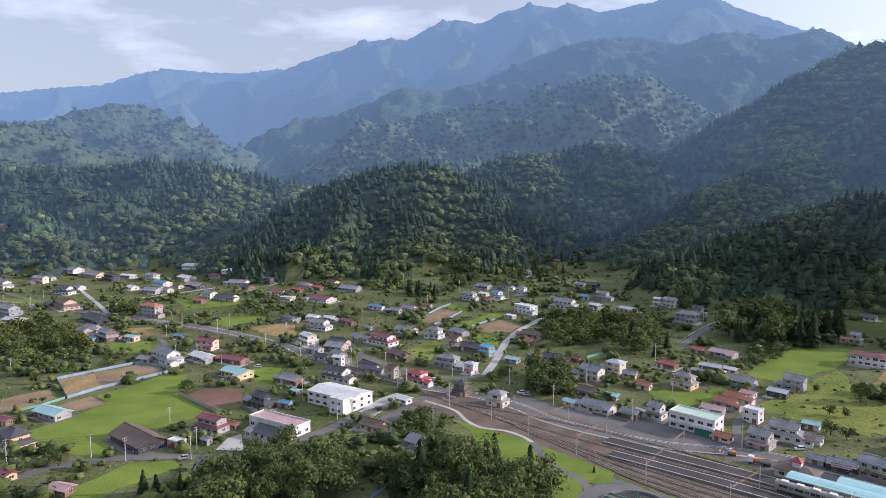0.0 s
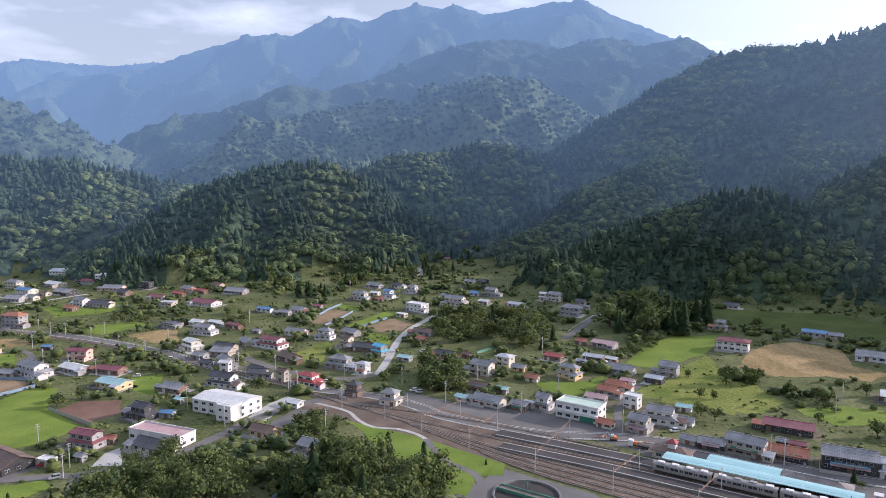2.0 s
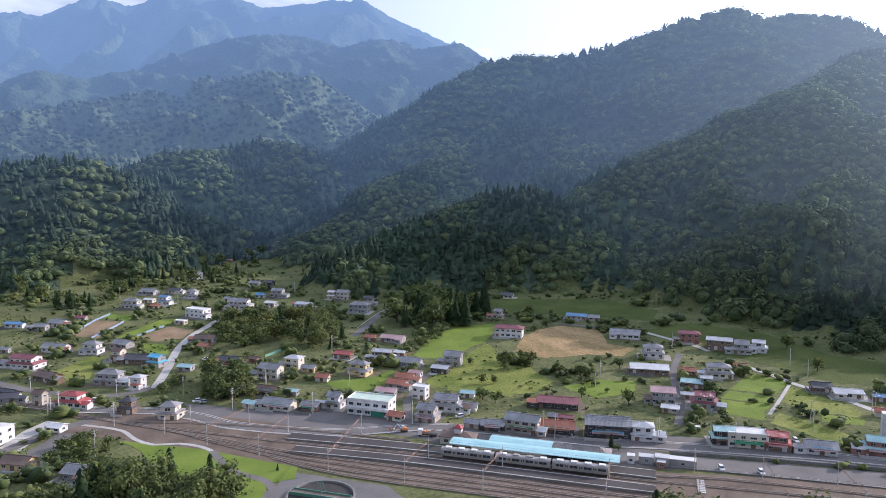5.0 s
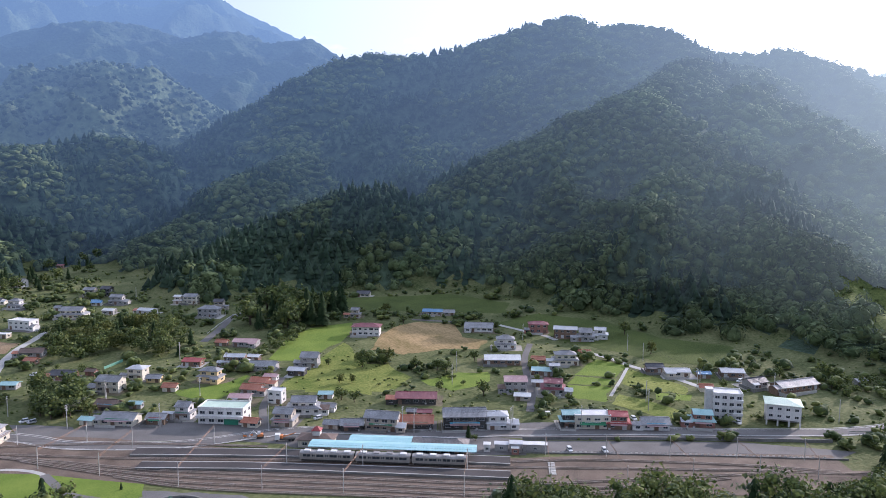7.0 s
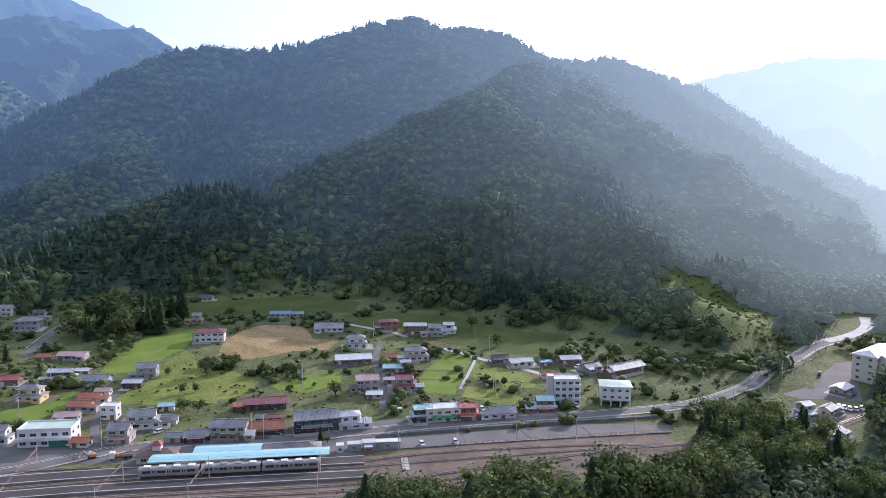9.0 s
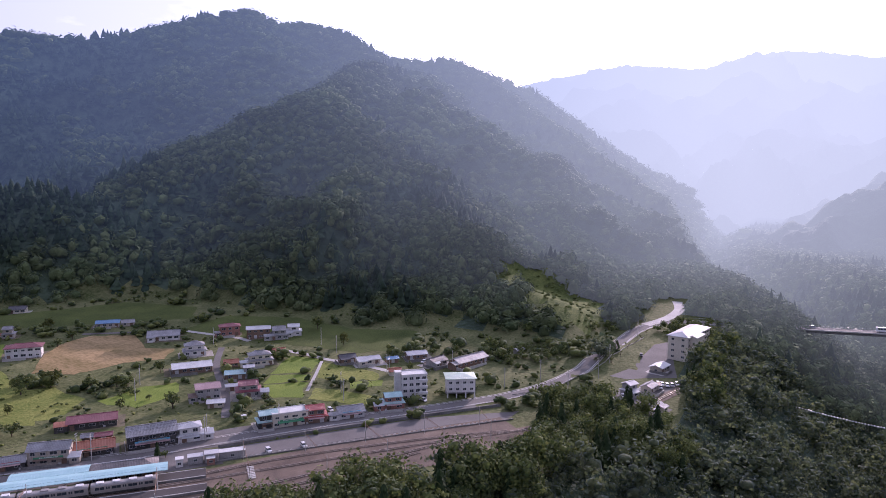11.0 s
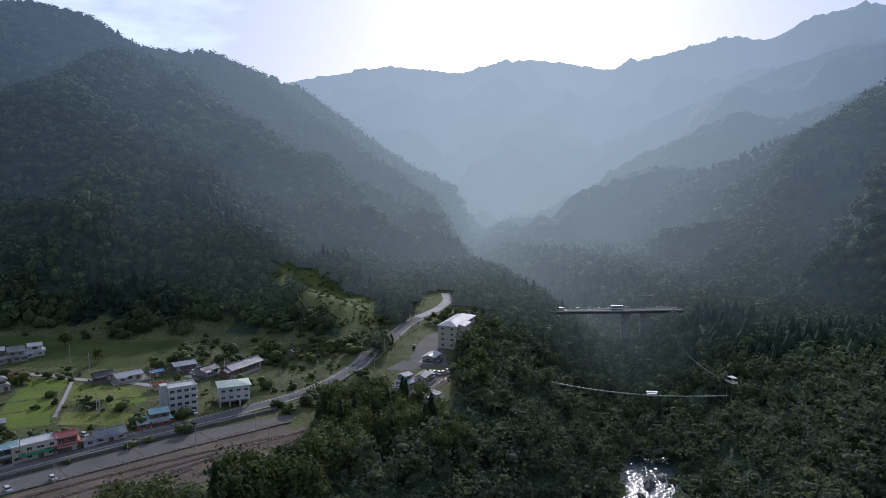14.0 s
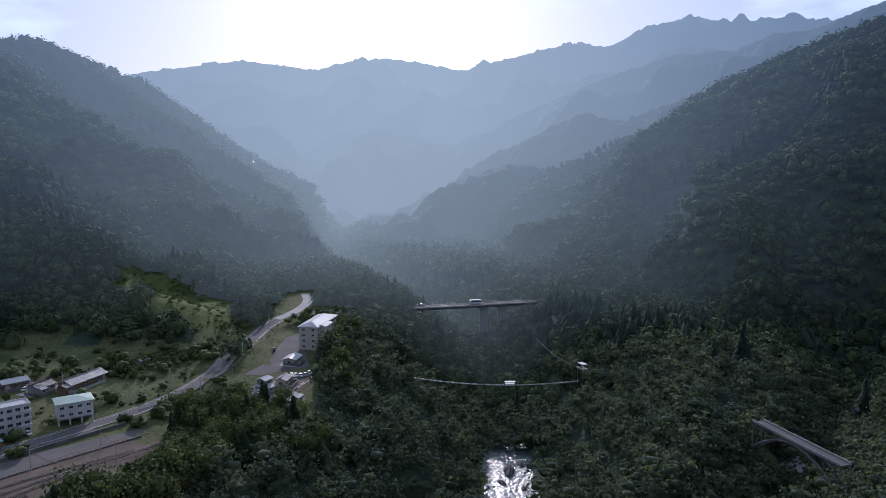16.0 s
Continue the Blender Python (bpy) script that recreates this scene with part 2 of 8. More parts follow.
SOUTH_RIDGE = [(2150, 31, 90), (2145, -140, 178), (2108, -306, 252), (2058, -464, 325), (2008, -613, 381), (1946, -735, 419), (1900, -795, 420), (1857, -868, 420), (1807, -946, 455), (1735, -995, 446), (1638, -1058, 473), (1537, -1117, 499)]
SOUTH_KNOLL = [(1245, 109, -50), (1249, 59, -20), (1230, -21, 4), (1197, -78, 62), (1173, -129, 103), (1167, -175, 118), (1139, -222, 112), (1101, -295, 105)]
MID_SPUR = [(20, 1560, 171), (83, 1578, 209), (147, 1593, 246), (221, 1585, 286), (293, 1573, 319), (364, 1558, 332), (410, 1547, 325), (456, 1534, 304), (516, 1493, 252), (555, 1436, 190)]
MID_SPUR_EAST = [(364, 1558, 332), (363, 1404, 243), (356, 1292, 182), (351, 1168, 119)]
MID_SPUR_WEST = [(293, 1573, 319), (283, 1453, 248), (268, 1343, 179), (271, 1230, 119), (266, 1119, 78)]
LEFT_LOW = [(-688, 832, 114), (-632, 876, 121), (-573, 915, 124), (-501, 945, 121), (-422, 972, 127), (-358, 987, 128), (-293, 1008, 116), (-248, 1020, 104), (-203, 1040, 96)]
ROUND_HILL = [(-225, 726, 31), (-197, 755, 52), (-155, 790, 82), (-120, 816, 102), (-83, 836, 116), (-43, 849, 125), (-3, 850, 122), (31, 844, 107), (63, 813, 71), (85, 775, 38)]
BACK_KNOB = [(14, 1060, 100), (54, 1029, 117), (93, 1006, 136), (123, 992, 138), (155, 968, 116), (177, 933, 85), (195, 879, 55)]
GREAT = [(198, 1132, 46), (258, 1126, 74), (313, 1118, 100), (363, 1109, 138), (421, 1095, 180), (472, 1080, 220), (532, 1059, 263), (589, 1035, 293), (634, 1015, 304), (692, 984, 301), (756, 943, 317), (810, 904, 333), (856, 870, 355), (910, 821, 373), (947, 789, 353), (974, 764, 358), (1022, 709, 346), (1047, 682, 322), (1071, 655, 306), (1102, 614, 304), (1133, 567, 307), (1157, 532, 292), (894, 102, 42)]
DARK_HILL = [(200, 576, 42), (237, 595, 56), (276, 599, 68), (318, 601, 80), (351, 594, 93), (379, 577, 96), (390, 545, 84), (393, 505, 64), (390, 469, 46)]
SPUR_RIGHT = [(1153, 557, 302), (1054, 461, 207), (1006, 394, 172), (957, 323, 119), (896, 248, 77), (837, 195, 45), (783, 163, 17), (688, 131, -7), (591, 103, -8)]
SPUR_MID = [(902, 538, 244), (871, 449, 207), (830, 374, 168), (783, 304, 127), (729, 247, 90), (677, 213, 60), (626, 177, 40), (573, 140, 25), (519, 109, 14)]
SOUTH_NEAR = [(1116, 71, -48), (1170, 18, -27), (1169, -39, -3), (1139, -102, 27), (1106, -162, 65), (1057, -214, 104), (1005, -269, 133), (952, -309, 154), (899, -342, 173), (860, -369, 197), (826, -381, 213), (799, -407, 225), (775, -426, 235), (734, -445, 246), (693, -460, 256), (651, -475, 260), (611, -485, 265)]
RIVER = [(-900, 120), (-500, 80), (-200, 130), (-60, 120), (40, 90), (120, 30), (200, -20), (286, -46), (343, -50), (430, -52), (540, -44), (680, 0), (800, 55), (930, 95), (1080, 112), (1300, 120), (1800, 140), (2600, 200)]
SOUTH_FOOT = [(510, -106, 14), (570, -150, 26), (660, -210, 55), (750, -250, 95)]
# gully cut towards the camera so that the arch bridge shows
VIEW_GULLY = [(360, -240), (290, -185), (230, -137), (205, -85), (235, -40)]
FOOT = [(150, 560), (191, 504), (221, 497), (284, 485), (316, 470), (360, 437), (372, 397), (370, 352), (372, 315), (375, 286), (368, 244), (380, 217), (395, 193), (389, 165), (372, 135), (395, 112), (430, 108), (470, 103), (505, 95)]
BACK_SLOPE = [(124, 997, 138), (176, 1025, 147), (232, 1055, 159), (277, 1065, 149)]
GULLY_KNOB = [(219, 728, 52), (252, 749, 66), (297, 775, 90), (336, 803, 108), (387, 835, 121), (430, 858, 139)]
RIDGE_A = [(831, 986, 310), (740, 983, 277), (664, 975, 244), (599, 958, 214), (536, 938, 177), (459, 899, 141), (399, 862, 107)]
RIDGE_B = [(671, 1171, 310), (594, 1157, 273), (523, 1146, 236), (456, 1131, 205), (393, 1113, 169), (345, 1076, 132), (307, 1036, 103)]
PYRAMID = [(966, 567, 266), (838, 545, 259), (735, 520, 221), (650, 483, 195), (631, 442, 159), (611, 400, 129), (571, 342, 103), (542, 291, 84), (501, 239, 64), (480, 213, 49), (458, 187, 35), (436, 152, 32), (413, 121, 26), (388, 96, 19)]
PYRAMID_LEFT = [(650, 483, 195), (615, 496, 179), (572, 516, 160), (524, 537, 140), (474, 542, 115), (433, 537, 91), (399, 519, 69), (364, 490, 45)]
SPUR_MID_LOW = [(728, 333, 108), (682, 287, 82), (634, 247, 55), (582, 214, 36), (530, 181, 26)]
GREAT_END = [(1223, 523, 290), (1246, 465, 263), (1251, 422, 232), (1257, 369, 192), (1254, 304, 148), (1247, 240, 114), (1224, 196, 79), (1189, 161, 47), (1143, 127, 13), (1086, 99, -12)]
GATE = [(884, 169, 21), (850, 128, 3), (815, 90, -9), (768, 60, -15), (719, 34, -21)]
SOUTH_BACK = [(1590, -181, 67), (1560, -253, 118), (1533, -291, 173), (1512, -342, 211), (1488, -396, 222), (1453, -446, 213), (1406, -523, 242), (1356, -593, 252)]
HIGH_SPUR = [(814, 2012, 519), (740, 1858, 405), (640, 1736, 304), (545, 1610, 226), (467, 1478, 158)]
LOW_SPUR = [(-241, 1480, 123), (-209, 1506, 169), (-163, 1531, 202), (-103, 1547, 230), (-30, 1560, 247), (45, 1579, 261), (109, 1596, 282)]
LOW_SPUR_FRONT = [(-115, 1536, 226), (-49, 1399, 177), (6, 1280, 140), (43, 1159, 114)]
FAR_SPUR = [(-570, 1812, 142), (-516, 1829, 168), (-447, 1847, 219), (-361, 1865, 264), (-260, 1882, 280), (-186, 1891, 307), (-112, 1917, 347), (-6, 1950, 344), (104, 1997, 381)]
LEFT_DARK_NEAR = [(-865, 1164, 164), (-794, 1213, 194), (-745, 1244, 202), (-703, 1257, 194), (-656, 1259, 158), (-608, 1261, 130)]
STATION, ALONG, ACROSS = (133, 205), (0.733, -0.680), (0.680, 0.733)


def yard(a, b):
    """Plan place of a point a metres along the station's track and b metres across it towards the village."""
    return STATION[0] + a * ALONG[0] + b * ACROSS[0], STATION[1] + a * ALONG[1] + b * ACROSS[1]


def crest(x, y, line):
    """The distance from the nearest point of a crest line, and the crest's height there."""
    best, high = np.full(x.shape, 1e9), np.zeros(x.shape)
    for (ax, ay, az), (bx, by, bz) in zip(line, line[1:]):
        dx, dy = bx - ax, by - ay
        k = np.clip(((x - ax) * dx + (y - ay) * dy) / (dx * dx + dy * dy + 1e-9), 0, 1)
        d = np.hypot(x - ax - k * dx, y - ay - k * dy)
        near = d < best
        best[near], high[near] = d[near], (az + k * (bz - az))[near]
    return best, high


def tent(x, y, line, slope, reach=60, foot=0.42):
    """A ridge that falls off from its crest line, steeply as far as reach and then more gently; and the distance from the crest."""
    top, near = np.full(x.shape, -1e9), np.full(x.shape, 1e9)
    for (ax, ay, az), (bx, by, bz) in zip(line, line[1:]):
        dx, dy = bx - ax, by - ay
        k = np.clip(((x - ax) * dx + (y - ay) * dy) / (dx * dx + dy * dy + 1e-9), 0, 1)
        d = np.hypot(x - ax - k * dx, y - ay - k * dy)
        top = np.maximum(top, az + k * (bz - az) - slope * np.minimum(np.sqrt(d * d + 100) - 10, reach) - foot * np.maximum(d - reach, 0))
        near = np.minimum(near, d)
    return top, near


def beyond(x, y, line):
    """How far a place lies to the left of a plan line (below zero: to its right)."""
    best, side = np.full(x.shape, 1e9), np.zeros(x.shape)
    for (ax, ay), (bx, by) in zip(line, line[1:]):
        dx, dy = bx - ax, by - ay
        k = np.clip(((x - ax) * dx + (y - ay) * dy) / (dx * dx + dy * dy), 0, 1)
        d = np.hypot(x - ax - k * dx, y - ay - k * dy)
        closer = d < best - 1e-6
        best = np.where(closer, d, best)
        side = np.where(closer, np.sign(dx * (y - ay) - dy * (x - ax)), side)
    return best * side


def waves(x, y, size, seed):
    """Cheap smooth noise between about -1 and 1."""
    rng, total = np.random.default_rng(seed), 0
    for k in range(5):
        a, p, q = rng.uniform(0, 6.28, 3)
        f = 6.28 / size * (0.7 + 0.35 * k)
        total = total + np.sin((x * np.cos(a) + y * np.sin(a)) * f + p + 1.3 * np.sin((y * np.cos(a) - x * np.sin(a)) * f * 0.6 + q)) / (1 + 0.4 * k)
    return total / 2.2


# crest line, slope below it, how far that goes, slope beyond
HILLS = [(LEFT_LOW, 0.5, 120, 0.45), (ROUND_HILL, 0.66, 200, 0.6), (BACK_KNOB, 0.62, 200, 0.5), (BACK_SLOPE, 0.6, 200, 0.5), (GULLY_KNOB, 0.62, 200, 0.5),
         (GREAT, 0.85, 250, 0.4), (RIDGE_A, 0.72, 150, 0.5), (RIDGE_B, 0.72, 150, 0.5), (PYRAMID, 0.6, 120, 0.52), (PYRAMID_LEFT, 0.66, 120, 0.55), (DARK_HILL, 0.66, 150, 0.6),
         (SPUR_MID, 0.72, 70, 0.55), (SPUR_MID_LOW, 0.7, 60, 0.55), (SPUR_RIGHT, 0.8, 70, 0.6), (GREAT_END, 0.75, 120, 0.6), (GATE, 0.5, 100, 0.5), (SOUTH_NEAR, 0.85, 500, 0.6), (SOUTH_FOOT, 0.55, 200, 0.5)]


def floor_z(x, y):
    """The valley floor without hills or gorge: level at the railway, rising gently towards the hills."""
    s = (x - STATION[0]) * ACROSS[0] + (y - STATION[1]) * ACROSS[1]
    return 0.035 * np.clip(s - 45, 0, 400) * np.clip((1000 - x) / 400, 0, 1) + 0.012 * np.clip(y - 500, 0, 1500) + 0.025 * np.clip(x - 310, 0, 240) * np.clip((900 - x) / 250, 0, 1)


def hill_z(x, y):
    """Height of the hills over the sea of the valley floor (below zero where there are none)."""
    top = np.full(x.shape, -200.0)
    gully = waves(x, y, 190, 3) * 7 + waves(x, y, 75, 5) * 4 + (0.42 - np.abs(waves(x, y, 230, 33))) * 26 + (0.42 - np.abs(waves(x, y, 105, 34))) * 12
    for line, slope, reach, foot in HILLS:
        h, d = tent(x, y, line, slope, reach, foot)
        h = h + gully * np.clip(d / 60, 0, 1.3) - 8
        top = np.where(h > top + 8, h, np.where(h < top - 8, top, np.maximum(h, top) + (8 - np.abs(h - top)) ** 2 / 32))
    # the foot of the slopes above the village
    foot = beyond(x, y, FOOT)
    apron = floor_z(x, y) + 0.38 * np.clip(foot, -30, 0) + 0.35 * np.clip(foot, 0, 50) * np.clip((505 - x) / 90, 0, 1) * np.clip((x - 180) / 110, 0, 1)
    beside = (foot < 400) & (x > 150) & (x < 560) & (y > 60)
    return np.where(beside & (foot > -30), np.maximum(np.minimum(top, floor_z(x, y) + 0.75 * np.clip(foot, -30, 400)), apron), np.where(beside & (foot < 0) & (foot > -200) & (y > 110), -200, top))


def gorge_z(x, y):
    d, _ = crest(x, y, [(a, b, 0) for a, b in RIVER])
    d = d + waves(x, y, 60, 8) * 6
    k = np.clip((d - 3) / np.interp(x, [380, 460], [80, 58]), 0, 1)
    return -40 * (1 - k * k * (3 - 2 * k)) * np.clip(1 - (x - 390) * 0.005, 0.62, 1)


def ground_z(x, y):
    x, y = np.asarray(x, float), np.asarray(y, float)
    side, _ = crest(x, y, [(a, b, 0) for a, b in VIEW_GULLY])
    k = np.clip((side + waves(x, y, 40, 9) * 4 - 2) / 34, 0, 1)
    deep = np.maximum(-gorge_z(x, y) / 40, 0.5 * (1 - k * k * (3 - 2 * k)))
    return np.maximum(floor_z(x, y), hill_z(x, y)) * (1 - deep) - 40 * deep


GRASS_SLOPE = [(482, 205), (515, 172), (480, 112), (440, 106), (385, 112), (402, 130), (424, 155), (455, 185)]


def inside(x, y, poly):
    odd = np.zeros(np.shape(x), bool)
    for (ax, ay), (bx, by) in zip(poly, poly[1:] + poly[:1]):
        if ay != by:
            odd ^= ((ay > y) != (by > y)) & (x < (bx - ax) * (y - ay) / (by - ay) + ax)
    return odd


def wooded(x, y):
    """Where the woods grow: on the hills and down the gorge, not on the river bed; past x 340 they cover it, to hide
    the water from the camera.
    """
    g = gorge_z(x, y)
    x0, y0 = x, y
    x, y = x + waves(x0, y0, 38, 43) * 9, y + waves(x0, y0, 38, 44) * 9
    dale = ((y > 735) & (x > -130)) | (np.hypot(x, y) > 950) | ((x > 575) & (y < 400)) | ((x > 520) & (y > 110)) | (x > 532) & (y > -20)
    bed = ((g < -38.4) & (x < 340)) | (np.abs((x - 230) * 0.191 + (y + 137) * 0.982) < 4.5) & (np.abs(x - 230) < 24) | (np.hypot(x - 262, y + 154) < 6)
    a, b = (x - STATION[0]) * ALONG[0] + (y - STATION[1]) * ALONG[1], (x - STATION[0]) * ACROSS[0] + (y - STATION[1]) * ACROSS[1]
    south_bank = ((x > 110) & (y < -40)) | ((a > 45) & (b < -40) & (y > -60)) | ((x > 285) & (y < 38)) | ((x > 436) & (y > 94)) | ((x > 488) & (y < 62))
    return ((hill_z(x, y) > floor_z(x, y) + 2) | dale | (g < -3) | south_bank) & ~bed & ~inside(x + waves(x, y, 30, 41) * 5, y + waves(x, y, 30, 42) * 5, GRASS_SLOPE)


def steps(lo, hi, inner_lo, inner_hi, fine, growth):
    out, v, d = [], inner_lo, fine
    while v > lo:
        out.append(v)
        v, d = v - d, d * growth
    out = [lo] + out[::-1]
    v = inner_lo + fine
    while v < inner_hi:
        out.append(v)
        v += fine
    d = fine
    while v < hi:
        out.append(v)
        v, d = v + d, d * growth
    return np.array(out + [hi])


gx, gy = steps(-4600, 4600, -700, 1300, 10, 1.06), steps(-4600, 4600, -400, 1250, 10, 1.06)
GX, GY = np.meshgrid(gx, gy)
GZ = ground_z(GX, GY)
WOODED = wooded(GX, GY)


def surface_z(x, y):
    """Height of the ground sheet, read off its grid."""
    x, y = np.asarray(x, float), np.asarray(y, float)
    i, j = np.clip(np.searchsorted(gx, x) - 1, 0, len(gx) - 2), np.clip(np.searchsorted(gy, y) - 1, 0, len(gy) - 2)
    u, v = (x - gx[i]) / (gx[i + 1] - gx[i]), (y - gy[j]) / (gy[j + 1] - gy[j])
    return (GZ[j, i] * (1 - u) + GZ[j, i + 1] * u) * (1 - v) + (GZ[j + 1, i] * (1 - u) + GZ[j + 1, i + 1] * u) * v


def mesh_of(name, verts, faces, smooth=True):
    """A mesh from arrays: verts (n, 3) and faces (m, 3 or 4)."""
    me = bpy.data.meshes.new(name)
    k = faces.shape[1]
    me.vertices.add(len(verts))
    me.vertices.foreach_set("co", np.ascontiguousarray(verts, np.float32).ravel())
    me.loops.add(faces.size)
    me.loops.foreach_set("vertex_index", np.ascontiguousarray(faces, np.int32).ravel())
    me.polygons.add(len(faces))
    me.polygons.foreach_set("loop_start", np.arange(0, faces.size, k, dtype=np.int32))
    me.polygons.foreach_set("use_smooth", np.full(len(faces), smooth))
    me.update(calc_edges=True)
    return me


def sheet(name, X, Y, Z):
    rows, cols = X.shape
    i = np.arange(rows * cols).reshape(rows, cols)
    faces = np.stack([i[:-1, :-1], i[:-1, 1:], i[1:, 1:], i[1:, :-1]], -1).reshape(-1, 4)
    return mesh_of(name, np.stack([X, Y, Z], -1).reshape(-1, 3), faces)


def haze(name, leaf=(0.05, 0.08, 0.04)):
    """Far woods behind the valley's air: haze painted as emission, thicker with distance from the origin and towards
    the sun.
    """
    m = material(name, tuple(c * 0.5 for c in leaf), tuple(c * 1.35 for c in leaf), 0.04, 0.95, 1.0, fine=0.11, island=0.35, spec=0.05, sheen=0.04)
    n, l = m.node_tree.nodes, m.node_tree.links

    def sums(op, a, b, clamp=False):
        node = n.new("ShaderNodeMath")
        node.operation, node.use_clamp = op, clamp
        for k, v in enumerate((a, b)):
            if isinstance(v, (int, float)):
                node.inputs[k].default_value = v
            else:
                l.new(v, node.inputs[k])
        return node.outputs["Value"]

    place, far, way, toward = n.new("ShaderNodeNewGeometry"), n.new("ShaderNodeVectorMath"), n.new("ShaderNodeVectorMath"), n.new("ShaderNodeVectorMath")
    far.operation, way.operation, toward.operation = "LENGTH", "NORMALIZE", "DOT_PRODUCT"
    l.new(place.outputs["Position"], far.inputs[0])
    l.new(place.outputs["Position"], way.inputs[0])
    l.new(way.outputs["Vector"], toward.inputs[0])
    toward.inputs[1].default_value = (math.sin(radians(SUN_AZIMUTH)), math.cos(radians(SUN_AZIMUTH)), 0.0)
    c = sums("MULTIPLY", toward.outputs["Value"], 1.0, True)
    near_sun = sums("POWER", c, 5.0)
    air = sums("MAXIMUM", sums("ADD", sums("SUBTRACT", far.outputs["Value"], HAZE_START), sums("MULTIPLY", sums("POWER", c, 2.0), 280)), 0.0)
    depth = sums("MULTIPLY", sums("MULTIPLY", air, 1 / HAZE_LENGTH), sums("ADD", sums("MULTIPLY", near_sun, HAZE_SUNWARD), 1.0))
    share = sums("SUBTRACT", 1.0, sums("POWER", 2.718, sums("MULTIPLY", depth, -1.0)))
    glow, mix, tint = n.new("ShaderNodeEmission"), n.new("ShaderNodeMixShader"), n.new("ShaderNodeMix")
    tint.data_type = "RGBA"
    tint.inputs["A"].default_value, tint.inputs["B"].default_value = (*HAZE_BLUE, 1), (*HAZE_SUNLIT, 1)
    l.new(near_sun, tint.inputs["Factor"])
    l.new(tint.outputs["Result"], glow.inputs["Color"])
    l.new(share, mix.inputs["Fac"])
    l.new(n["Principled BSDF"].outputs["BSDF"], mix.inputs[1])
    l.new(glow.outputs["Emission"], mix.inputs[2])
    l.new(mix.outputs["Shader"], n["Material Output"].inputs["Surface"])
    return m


# reach and glow colours of the painted haze, brighter towards the sun
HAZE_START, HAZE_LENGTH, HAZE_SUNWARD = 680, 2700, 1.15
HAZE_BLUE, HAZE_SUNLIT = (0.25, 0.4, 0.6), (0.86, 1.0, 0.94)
ground = new("ground", sheet("ground", GX, GY, GZ))
ground.data.materials.append(MEADOW)
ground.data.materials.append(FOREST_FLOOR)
# wooded ground past 430 m and all ground past 1100 m carries painted haze
ground.data.materials.append(haze("hazed_forest_floor", (0.05, 0.075, 0.045)))
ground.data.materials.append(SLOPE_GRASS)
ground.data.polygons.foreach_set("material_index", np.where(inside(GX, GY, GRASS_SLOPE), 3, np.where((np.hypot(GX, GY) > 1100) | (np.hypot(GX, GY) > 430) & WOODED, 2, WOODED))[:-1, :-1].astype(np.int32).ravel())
tagged(ground, "green valley floor with wooded hills and a river gorge", "ground", kind="structure")

# the river at the bottom of the gorge
RX, RY = np.meshgrid(np.arange(-900, 361, 30.0), np.arange(-120, 181, 30.0))
water = new("river", sheet("river", RX, RY, np.full(RX.shape, -38.6)))
water.data.materials.append(WATER)
tagged(water, "glittering shallow river at the bottom of the gorge", "river", kind="structure")


ROCK = material("river_rock", (0.08, 0.08, 0.075), (0.2, 0.195, 0.18), 0.8, 0.9, 0.8, fine=3)
rock_random = np.random.default_rng(12)
for rx, ry, rl, rw, rh in ((316, -48, 7.5, 2.6, 2.6), (303, -43, 3.0, 1.4, 1.3), (297, -52, 2.4, 1.2, 1.0), (322, -55, 2.6, 1.5, 1.4)):
    bm = bmesh.new()
    bmesh.ops.create_icosphere(bm, subdivisions=3, radius=1)
    for v in bm.verts:
        p = np.array(v.co[:])
        swell = 1 + 0.22 * float(waves(np.array([p[0] * 3 + rx]), np.array([p[1] * 3 + p[2] * 2]), 3.0, 51)[0])
        v.co = (p[0] * rl * swell, p[1] * rw * swell, p[2] * rh * swell)
    me = bpy.data.meshes.new("river_rock")
    bm.to_mesh(me)
    bm.free()
    me.materials.append(ROCK)
    rock = new("river_rock", me)
    rock.location, rock.rotation_euler = (rx, ry, -38.8), (0, 0, radians(rock_random.uniform(-20, 20)))
    tagged(rock, "dark rounded rock lying in the river", "rock", "rocks in the river")

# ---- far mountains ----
# skin of the far mountains, with the haze painted in as glow
HAZED_WOODS = haze("far_woods_haze_glow", (0.06, 0.085, 0.045))


